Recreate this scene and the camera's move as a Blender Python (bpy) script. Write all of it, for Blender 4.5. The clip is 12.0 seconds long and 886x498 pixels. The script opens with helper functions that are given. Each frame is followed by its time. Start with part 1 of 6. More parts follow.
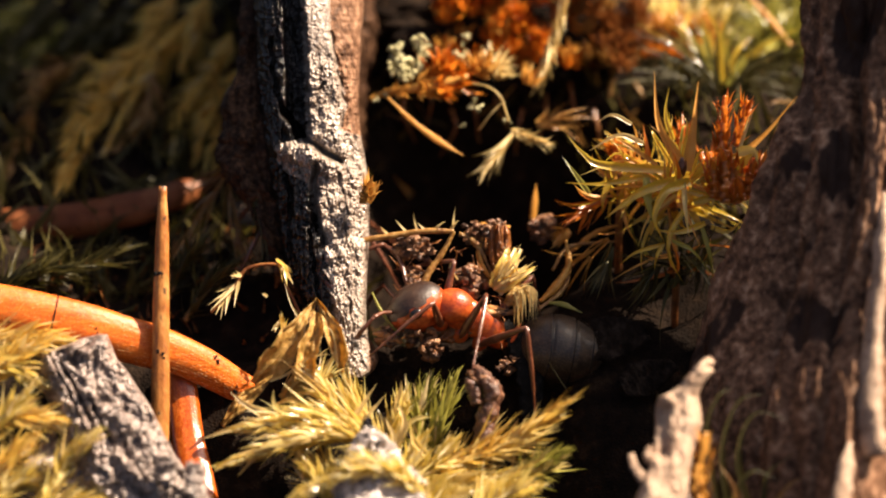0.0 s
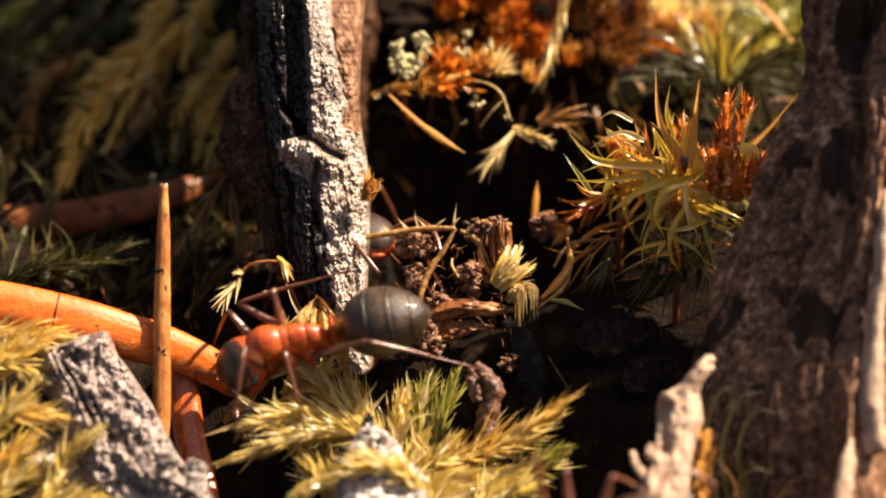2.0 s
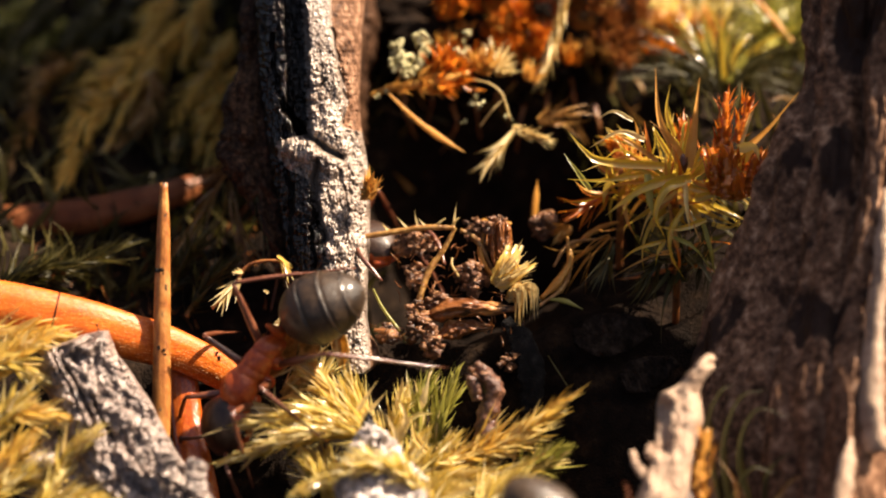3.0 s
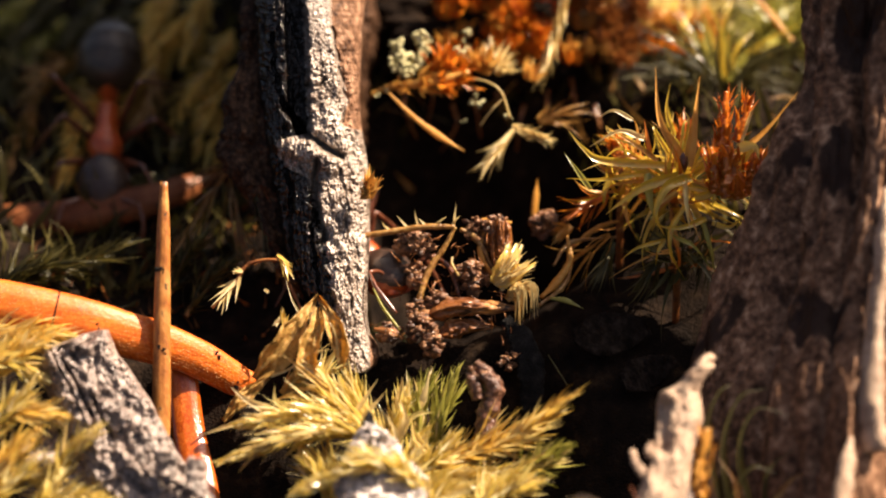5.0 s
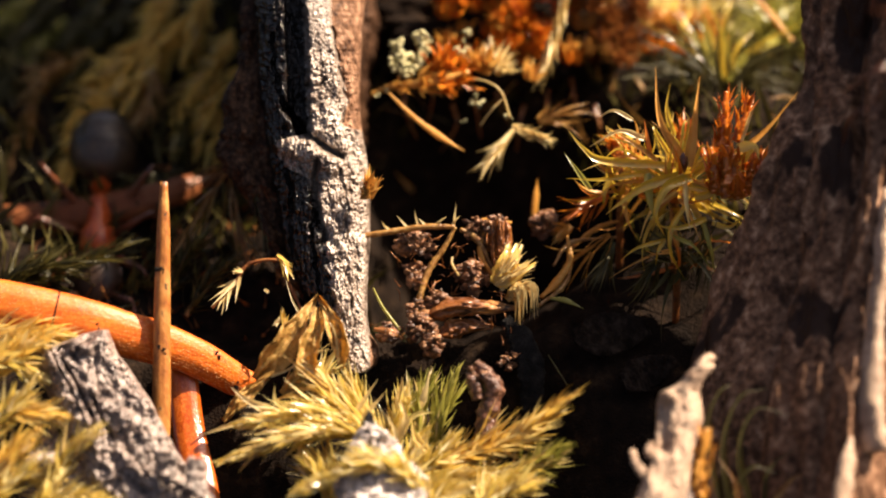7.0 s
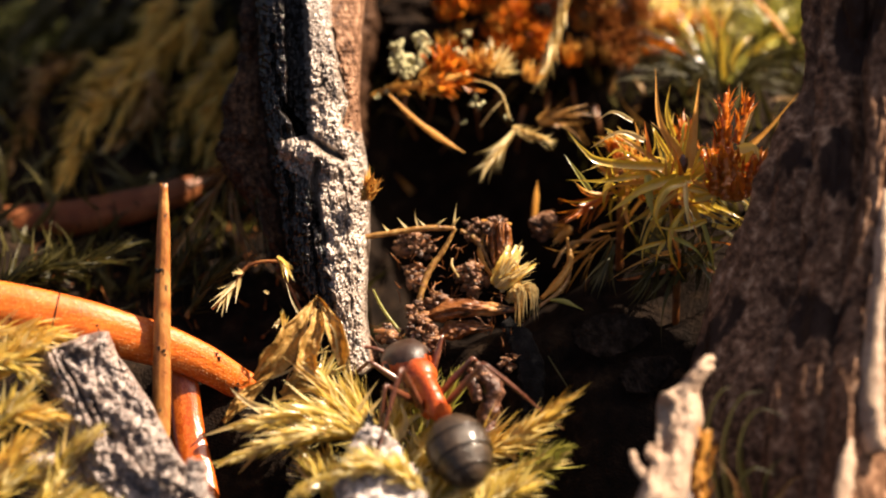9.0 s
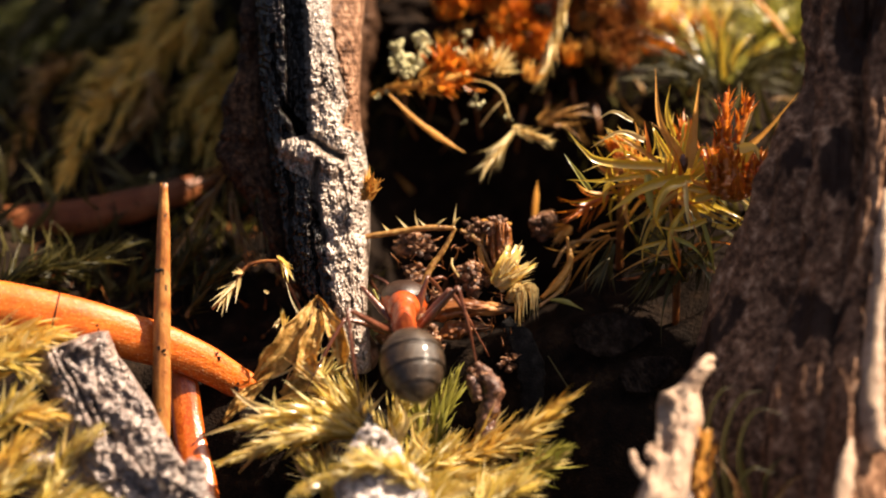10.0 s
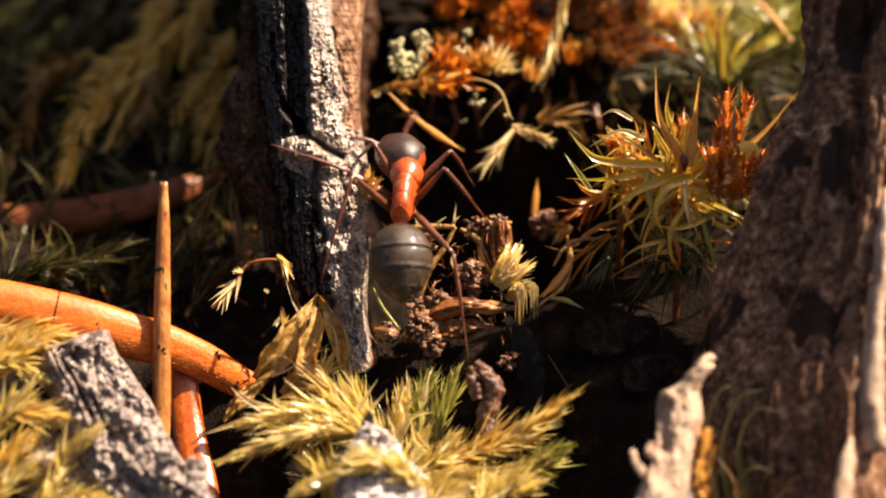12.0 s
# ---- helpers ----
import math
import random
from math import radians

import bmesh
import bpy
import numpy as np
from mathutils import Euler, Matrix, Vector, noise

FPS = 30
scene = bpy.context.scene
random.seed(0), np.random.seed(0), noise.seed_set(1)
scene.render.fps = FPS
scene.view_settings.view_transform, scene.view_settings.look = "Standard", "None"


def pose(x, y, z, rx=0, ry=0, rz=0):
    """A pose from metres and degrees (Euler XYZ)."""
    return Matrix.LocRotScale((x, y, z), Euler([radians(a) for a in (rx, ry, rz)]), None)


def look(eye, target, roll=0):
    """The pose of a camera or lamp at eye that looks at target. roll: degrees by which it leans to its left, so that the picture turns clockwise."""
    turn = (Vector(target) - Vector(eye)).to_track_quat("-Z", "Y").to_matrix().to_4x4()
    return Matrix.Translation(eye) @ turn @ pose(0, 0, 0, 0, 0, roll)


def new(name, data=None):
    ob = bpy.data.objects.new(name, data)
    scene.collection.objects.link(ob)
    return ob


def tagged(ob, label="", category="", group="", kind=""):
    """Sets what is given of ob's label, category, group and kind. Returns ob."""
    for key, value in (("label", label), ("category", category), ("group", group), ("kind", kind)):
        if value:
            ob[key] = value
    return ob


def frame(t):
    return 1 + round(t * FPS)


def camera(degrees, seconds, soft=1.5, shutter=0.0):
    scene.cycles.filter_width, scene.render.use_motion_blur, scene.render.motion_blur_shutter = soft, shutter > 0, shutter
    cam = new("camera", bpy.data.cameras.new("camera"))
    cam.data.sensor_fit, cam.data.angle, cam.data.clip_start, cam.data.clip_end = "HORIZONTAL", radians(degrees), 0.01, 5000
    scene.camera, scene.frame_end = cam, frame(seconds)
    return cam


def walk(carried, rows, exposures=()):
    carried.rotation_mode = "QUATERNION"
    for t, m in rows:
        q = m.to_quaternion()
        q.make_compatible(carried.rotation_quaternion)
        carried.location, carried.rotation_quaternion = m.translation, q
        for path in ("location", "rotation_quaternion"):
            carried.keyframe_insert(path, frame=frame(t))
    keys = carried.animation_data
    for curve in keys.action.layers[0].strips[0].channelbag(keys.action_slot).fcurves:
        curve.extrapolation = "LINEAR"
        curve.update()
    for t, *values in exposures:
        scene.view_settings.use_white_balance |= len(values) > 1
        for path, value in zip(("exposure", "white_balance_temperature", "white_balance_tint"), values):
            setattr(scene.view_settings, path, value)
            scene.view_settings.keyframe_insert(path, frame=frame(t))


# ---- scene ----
# A patch of sunlit forest litter, about three centimetres wide, with wood ants.
MM = 0.001
REACH = 114.0                      # mm from the lens to the plane in focus
TILT = radians(28)
CT, ST = math.cos(TILT), math.sin(TILT)


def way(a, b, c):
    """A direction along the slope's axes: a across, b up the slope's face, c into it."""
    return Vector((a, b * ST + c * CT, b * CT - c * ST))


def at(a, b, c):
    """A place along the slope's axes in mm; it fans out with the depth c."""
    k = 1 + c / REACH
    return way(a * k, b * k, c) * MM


# ---- camera ----
cam = camera(14.0, 12.0, soft=2.0, shutter=0.6)
cam.data.dof.use_dof = True
cam.data.dof.focus_distance = (REACH + 0.5) * MM
cam.data.dof.aperture_fstop = 37
EYE = way(0, 0, -REACH) * MM


def aim(dx, dy):
    return look(EYE, EYE + (way(0, 0, 1) + way(-dx, dy, 0) / (56 * REACH)) * REACH * MM)


walk(cam, [(t, aim(dx, dy)) for t, dx, dy in (
    (0, -2, 7.8), (0.5, -2, 4.8), (1.0, 0, 4.2), (1.5, 0, 2.4), (2.0, 0, 2.8), (3.0, 0, 1.6), (5.0, 0, 0), (7.0, 0, 0),
    (9.0, 0, 2.6), (9.5, 0, 1.6), (10.0, 0, 2.2), (10.5, -1, 1.5), (11.0, 0, 1.5), (11.5, 0, 1.2), (12.0, 0, 0))],
    exposures=[(0, 1.7, 6580, 14), (12, 1.7, 6580, 14)])

# ---- light ----
TO_SUN = way(0.6, 0.775, -0.19).normalized()
SUN_UP = math.asin(TO_SUN.z)
world = bpy.data.worlds.new("sky")
scene.world = world
world.use_nodes = True
wn = world.node_tree
sky = wn.nodes.new("ShaderNodeTexSky")
sky.sky_type, sky.sun_disc, sky.sun_elevation = "NISHITA", False, SUN_UP
sky.air_density, sky.dust_density, sky.ozone_density = 1.0, 6.0, 0.0
sky.sun_rotation = math.atan2(TO_SUN.x, TO_SUN.y)
wn.links.new(sky.outputs[0], wn.nodes["Background"].inputs[0])
wn.nodes["Background"].inputs[1].default_value = 0.036
sun = new("sun", bpy.data.lights.new("sun", "SUN"))
sun.data.energy, sun.data.angle, sun.data.color = 5.0, radians(0.6), (1.0, 0.85, 0.64)
sun.matrix_basis = look(TO_SUN, (0, 0, 0))


# ---- materials ----
def material(name, colours, grain=1.0, stretch=(1, 1, 1), rough=0.7, bump=0.3, glow=0.0, island=0.0, spec=0.4, fleck=None, metal=0.0,
             coat=0.0, detail=5.0, fine=7.0, speck=0.0):
    """colours: (place, rgb) along a noise of `grain` blobs per mm; fleck: (rgb, amount, per mm) spots; glow: light let through."""
    m = bpy.data.materials.new(name)
    m.use_nodes = True
    n, li = m.node_tree.nodes, m.node_tree.links
    b, out = n["Principled BSDF"], n["Material Output"]
    tc, mp = n.new("ShaderNodeTexCoord"), n.new("ShaderNodeMapping")
    mp.inputs["Scale"].default_value = [1000 * s for s in stretch]
    li.new(tc.outputs["Object"], mp.inputs[0])
    no = n.new("ShaderNodeTexNoise")
    no.inputs["Scale"].default_value, no.inputs["Detail"].default_value, no.inputs["Roughness"].default_value = grain, detail, 0.62
    li.new(mp.outputs[0], no.inputs[0])
    fac = no.outputs[0]
    if speck:
        sn, sm = n.new("ShaderNodeTexNoise"), n.new("ShaderNodeMix")
        sn.inputs["Detail"].default_value = 3
        li.new(tc.outputs["Object"], sn.inputs[0])
        sn.inputs["Scale"].default_value = speck * 1000
        sm.inputs[0].default_value = 0.5
        li.new(fac, sm.inputs[2]), li.new(sn.outputs[0], sm.inputs[3])
        fac = sm.outputs[0]
    if island:
        geo, mx = n.new("ShaderNodeNewGeometry"), n.new("ShaderNodeMix")
        mx.inputs[0].default_value = island
        li.new(fac, mx.inputs[2]), li.new(geo.outputs["Random Per Island"], mx.inputs[3])
        fac = mx.outputs[0]
    ramp = n.new("ShaderNodeValToRGB")
    while len(ramp.color_ramp.elements) < len(colours):
        ramp.color_ramp.elements.new(0.5)
    for e, (p, c) in zip(ramp.color_ramp.elements, colours):
        e.position, e.color = p, (*c, 1)
    li.new(fac, ramp.inputs[0])
    col = ramp.outputs[0]
    if fleck:
        fn, th, mc = n.new("ShaderNodeTexNoise"), n.new("ShaderNodeMapRange"), n.new("ShaderNodeMix")
        fn.inputs["Scale"].default_value, fn.inputs["Detail"].default_value = fleck[2], 3
        li.new(mp.outputs[0], fn.inputs[0]), li.new(fn.outputs[0], th.inputs[0])
        th.inputs[1].default_value, th.inputs[2].default_value = 0.72 - fleck[1], 0.76 - fleck[1]
        mc.data_type = "RGBA"
        mc.inputs[7].default_value = (*fleck[0], 1)
        li.new(th.outputs[0], mc.inputs[0]), li.new(col, mc.inputs[6])
        col = mc.outputs[2]
    li.new(col, b.inputs["Base Color"])
    b.inputs["Roughness"].default_value, b.inputs["Specular IOR Level"].default_value, b.inputs["Metallic"].default_value = rough, spec, metal
    b.inputs["Coat Weight"].default_value, b.inputs["Coat Roughness"].default_value = coat, 0.15
    if bump:
        bn, bp = n.new("ShaderNodeTexNoise"), n.new("ShaderNodeBump")
        bn.inputs["Scale"].default_value, bn.inputs["Detail"].default_value = grain * fine, 6
        bp.inputs["Strength"].default_value, bp.inputs["Distance"].default_value = bump, 0.08 * MM
        li.new(mp.outputs[0], bn.inputs[0]), li.new(bn.outputs[0], bp.inputs["Height"]), li.new(bp.outputs[0], b.inputs["Normal"])
    if glow:
        tr, ms = n.new("ShaderNodeBsdfTranslucent"), n.new("ShaderNodeMixShader")
        li.new(col, tr.inputs[0]), li.new(b.outputs[0], ms.inputs[1]), li.new(tr.outputs[0], ms.inputs[2])
        ms.inputs[0].default_value = glow
        li.new(ms.outputs[0], out.inputs[0])
    return m


# Colour lowered past dark brown so that the sunlit hole looks shaded.
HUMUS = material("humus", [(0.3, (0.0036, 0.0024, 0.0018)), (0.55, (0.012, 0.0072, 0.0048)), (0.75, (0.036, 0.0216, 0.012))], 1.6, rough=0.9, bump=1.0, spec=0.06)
WOOD_GREY = material("weathered_wood", [(0.35, (0.035, 0.022, 0.016)), (0.44, (0.15, 0.103, 0.075)), (0.53, (0.35, 0.27, 0.215)), (0.64, (0.66, 0.57, 0.5))],
                     2.0, (1, 1, 0.45), rough=0.28, bump=1.0, fleck=((0.014, 0.007, 0.004), 0.06, 2.2), spec=0.7, fine=8, speck=13.0, coat=0.35)
WOOD_DARK = material("dark_bark", [(0.36, (0.006, 0.0025, 0.0015)), (0.5, (0.036, 0.016, 0.008)), (0.64, (0.11, 0.055, 0.028))], 2.4, (1, 1, 0.7),
                     rough=0.6, bump=0.9, spec=0.12, fine=3, speck=7.0)
# Near-black wood; on the splinter's left side it stands in for shade.
WOOD_BLACK = material("darkened_wood", [(0.36, (0.002, 0.0015, 0.001)), (0.5, (0.008, 0.005, 0.004)), (0.62, (0.024, 0.016, 0.011)), (0.72, (0.1, 0.07, 0.052))], 2.4, (1, 1, 0.3),
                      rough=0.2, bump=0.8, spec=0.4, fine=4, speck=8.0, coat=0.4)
TRUNK = material("brown_bark", [(0.36, (0.0338, 0.0135, 0.0068)), (0.46, (0.1148, 0.0554, 0.0297)), (0.55, (0.216, 0.1121, 0.0648)), (0.66, (0.4455, 0.27, 0.1688))], 2.0, (1, 1, 0.22), rough=0.6,
                 bump=1.0, fine=3, detail=8.0, speck=4.0, fleck=((0.028, 0.013, 0.008), 0.15, 0.55), spec=0.15)
PALE_WOOD = material("pale_wood", [(0.34, (0.2, 0.115, 0.07)), (0.5, (0.38, 0.255, 0.175)), (0.68, (0.52, 0.38, 0.28))], 1.4, (1, 1, 0.4), rough=0.7, bump=0.9, speck=5.0)
CHIP = material("grey_bark_chip", [(0.36, (0.05, 0.034, 0.028)), (0.45, (0.14, 0.1, 0.084)), (0.53, (0.24, 0.18, 0.155)), (0.66, (0.42, 0.335, 0.28))], 2.6, (1.4, 1, 0.6),
                rough=0.3, bump=0.6, fleck=((0.02, 0.013, 0.01), 0.06, 3.0), fine=5, spec=0.8, speck=8.0)
NEEDLE = material("dead_needle", [(0.32, (0.36, 0.052, 0.004)), (0.5, (0.56, 0.115, 0.007)), (0.66, (0.68, 0.185, 0.018))], 2.6, (0.1, 1, 1), rough=0.42, bump=0.35,
                  fleck=((0.2, 0.05, 0.01), 0.05, 2.6), spec=0.4, fine=5, speck=10.0)
NEEDLE_RED = material("glossy_needle", [(0.32, (0.26, 0.035, 0.004)), (0.5, (0.42, 0.075, 0.007)), (0.66, (0.55, 0.14, 0.02))], 2.6, (1, 1, 0.1), rough=0.2, bump=0.3, spec=0.7, fine=5, speck=10.0, coat=0.3)
STOMA = material("needle_pores", [(0.3, (0.7, 0.36, 0.12)), (0.7, (0.85, 0.6, 0.32))], 4, rough=0.5, bump=0)
# Needle brown dimmed to imitate the shade at the back.
NEEDLE_SHADE = material("shade_toned_needle", [(0.3, (0.075, 0.02, 0.006)), (0.5, (0.125, 0.036, 0.011)), (0.7, (0.19, 0.066, 0.024))], 1.0, rough=0.45, bump=0.3,
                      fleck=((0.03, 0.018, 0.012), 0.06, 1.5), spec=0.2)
STUB = material("needle_stub", [(0.3, (0.16, 0.045, 0.009)), (0.5, (0.36, 0.13, 0.028)), (0.7, (0.56, 0.28, 0.085))], 2.6, (1, 1, 0.1), rough=0.34, bump=0.4,
                fleck=((0.06, 0.03, 0.015), 0.08, 3.0))
MOSS = material("yellow_moss", [(0.08, (0.4, 0.28, 0.045)), (0.35, (0.66, 0.49, 0.11)), (0.65, (0.82, 0.69, 0.29)), (0.92, (0.93, 0.87, 0.66))], 0.6, rough=0.24, bump=0.15,
                glow=0.62, island=0.6, spec=0.8, coat=0.5)
MOSS_ORANGE = material("orange_tinged_moss", [(0.1, (0.54, 0.3, 0.045)), (0.5, (0.77, 0.53, 0.115)), (0.9, (0.88, 0.74, 0.36))], 0.6, rough=0.26, bump=0.15,
                       glow=0.5, island=0.55, spec=0.6, coat=0.5)
MOSS_GREEN = material("green_moss", [(0.1, (0.1, 0.1, 0.015)), (0.5, (0.28, 0.25, 0.04)), (0.9, (0.52, 0.46, 0.12))], 0.6, rough=0.3, bump=0.15, glow=0.4,
                      island=0.55, spec=0.55)
# Darkened copy of the moss; shade is put into its colour.
MOSS_SHADE = material("shade_toned_moss", [(0.1, (0.02, 0.017, 0.003)), (0.5, (0.055, 0.045, 0.009)), (0.9, (0.15, 0.12, 0.034))], 0.5, rough=0.5, bump=0.15, glow=0.3,
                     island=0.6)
STAR = material("star_moss_leaf", [(0.12, (0.15, 0.1, 0.009)), (0.35, (0.46, 0.28, 0.018)), (0.6, (0.66, 0.46, 0.055)), (0.8, (0.68, 0.32, 0.028)), (0.95, (0.8, 0.6, 0.18))], 0.5, rough=0.22, bump=0.1,
                glow=0.55, island=0.6, spec=0.7, coat=0.6)
RUST = material("rusty_leaf", [(0.1, (0.3, 0.055, 0.005)), (0.5, (0.6, 0.165, 0.012)), (0.9, (0.73, 0.28, 0.032))], 0.9, rough=0.28, bump=0.3, glow=0.45, island=0.5, spec=0.6, coat=0.4)
STRAW = material("straw", [(0.1, (0.4, 0.27, 0.09)), (0.5, (0.66, 0.49, 0.2)), (0.9, (0.82, 0.69, 0.4))], 0.9, rough=0.36, bump=0.2, glow=0.45, island=0.5, spec=0.6)
OLIVE_STRAW = material("olive_straw", [(0.1, (0.63, 0.3885, 0.0683)), (0.5, (0.882, 0.5985, 0.1365)), (0.9, (0.95, 0.756, 0.252))], 0.9, rough=0.5, bump=0.2, glow=0.45, island=0.5)
STRAW_ORANGE = material("orange_straw", [(0.2, (0.36, 0.14, 0.02)), (0.5, (0.56, 0.26, 0.045)), (0.8, (0.68, 0.42, 0.12))], 1.2, rough=0.42, bump=0.3, glow=0.35, island=0.4)
LICHEN = material("pale_lichen", [(0.3, (0.32, 0.28, 0.13)), (0.5, (0.5, 0.45, 0.24)), (0.7, (0.7, 0.63, 0.39))], 2.0, rough=0.85, bump=0.6, glow=0.15)
DRY_LEAF = material("dry_leaf", [(0.32, (0.36, 0.186, 0.042)), (0.5, (0.648, 0.396, 0.108)), (0.68, (0.888, 0.636, 0.264))], 1.4, rough=0.45, bump=0.6, glow=0.5, spec=0.5, speck=6.0,
                    fleck=((0.2, 0.09, 0.02), 0.08, 2.0))
CRUMB = material("soil_crumb", [(0.34, (0.035, 0.011, 0.004)), (0.5, (0.17, 0.062, 0.022)), (0.68, (0.4, 0.19, 0.08))], 3.0, rough=0.36, bump=1.0, island=0.3, spec=0.6, speck=9.0)
BRACT = material("brown_bract", [(0.3, (0.09, 0.024, 0.006)), (0.5, (0.27, 0.09, 0.02)), (0.72, (0.52, 0.24, 0.07))], 1.6, (0.5, 1, 1), rough=0.4, bump=0.7, glow=0.25,
                 fleck=((0.06, 0.022, 0.008), 0.1, 2.5), coat=0.35)
ROOT = material("brown_root", [(0.34, (0.02, 0.008, 0.005)), (0.5, (0.1, 0.04, 0.022)), (0.66, (0.3, 0.15, 0.09))], 2.6, rough=0.28, bump=1.0, spec=0.5, fine=4, speck=8.0)
STEM = material("thin_stem", [(0.3, (0.16, 0.06, 0.012)), (0.5, (0.3, 0.14, 0.03)), (0.7, (0.46, 0.27, 0.08))], 1.5, rough=0.32, bump=0.6, glow=0.2, spec=0.6, speck=6.0)
# Near black for dark marks; on the curled leaf it deepens the shade.
BLACK = material("near_black", [(0.3, (0.004, 0.004, 0.004)), (0.55, (0.011, 0.01, 0.01)), (0.75, (0.03, 0.027, 0.025))], 3.0, rough=0.6, bump=0.9, spec=0.04)
# Bark lowered to near black, standing in for the slab's shade.
FLAKE = material("shade_toned_flake", [(0.34, (0.005, 0.003, 0.002)), (0.5, (0.013, 0.009, 0.007)), (0.7, (0.036, 0.025, 0.019))], 2.4, rough=0.7, bump=1.0, spec=0.02, fine=3)
ANT_RED = material("ant_red", [(0.3, (0.22, 0.022, 0.004)), (0.5, (0.44, 0.068, 0.01)), (0.7, (0.62, 0.15, 0.025))], 1.8, rough=0.36, bump=0.25, spec=0.5, glow=0.18, speck=9.0, coat=0.35)
ANT_DARK = material("ant_black", [(0.36, (0.012, 0.007, 0.004)), (0.5, (0.034, 0.021, 0.013)), (0.64, (0.085, 0.05, 0.026))], 2.5, rough=0.34, bump=0.45, spec=0.35, fine=9, speck=18.0, coat=0.35)
ANT_LEG = material("ant_leg", [(0.3, (0.05, 0.014, 0.006)), (0.5, (0.11, 0.032, 0.014)), (0.7, (0.2, 0.075, 0.038))], 1.5, rough=0.3, bump=0.15, spec=0.6, speck=9.0, coat=0.3)
ANT_CROWN = material("ant_crown", [(0.32, (0.014, 0.005, 0.002)), (0.5, (0.03, 0.013, 0.007)), (0.68, (0.075, 0.042, 0.026))], 2.5, coat=0.1, rough=0.42, bump=0.25, spec=0.5, fine=9, speck=14.0)
CHIP_PALE = material("pale_grey_bark", [(0.36, (0.05, 0.035, 0.03)), (0.45, (0.2, 0.155, 0.135)), (0.53, (0.4, 0.33, 0.3)), (0.64, (0.62, 0.54, 0.5))], 1.6, (1.4, 1, 0.6), rough=0.3, bump=0.9, fine=4, spec=0.6, speck=6.0)
ANT_EYE = material("ant_eye", [(0.3, (0.006, 0.005, 0.005)), (0.7, (0.015, 0.012, 0.012))], 3, rough=0.15, bump=0.2, spec=0.6)
ANT_SEAM = material("ant_seam", [(0.3, (0.09, 0.06, 0.035)), (0.7, (0.2, 0.15, 0.095))], 3, rough=0.3, bump=0.1)


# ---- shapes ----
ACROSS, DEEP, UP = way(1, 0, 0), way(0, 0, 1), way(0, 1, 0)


def ridged(x, y, z=0.0):
    return noise.ridged_multi_fractal(Vector((x, y, z)), 0.9, 2.1, 4, 1.0, 2.0) - 1.0


def fbm(x, y, z=0.0, octaves=4):
    return noise.fractal(Vector((x, y, z)), 0.9, 2.1, octaves)


def curve(points, n):
    """n + 1 places on a smooth line through the points."""
    p = [Vector(q) for q in points]
    p = [p[0] * 2 - p[1], *p, p[-1] * 2 - p[-2]]
    out = []
    for i in range(n + 1):
        s = i / n * (len(p) - 3)
        k = min(int(s), len(p) - 4)
        f = s - k
        a, b, c, d = p[k:k + 4]
        out.append(0.5 * (2 * b + (c - a) * f + (2 * a - 5 * b + 4 * c - d) * f * f + (3 * b - a - 3 * c + d) * f ** 3))
    return out


def between(values, s):
    """The value at s (0 to 1) of a row of evenly spread values."""
    k = min(int(s * (len(values) - 1)), len(values) - 2)
    f = s * (len(values) - 1) - k
    f = f * f * (3 - 2 * f)
    return values[k] * (1 - f) + values[k + 1] * f


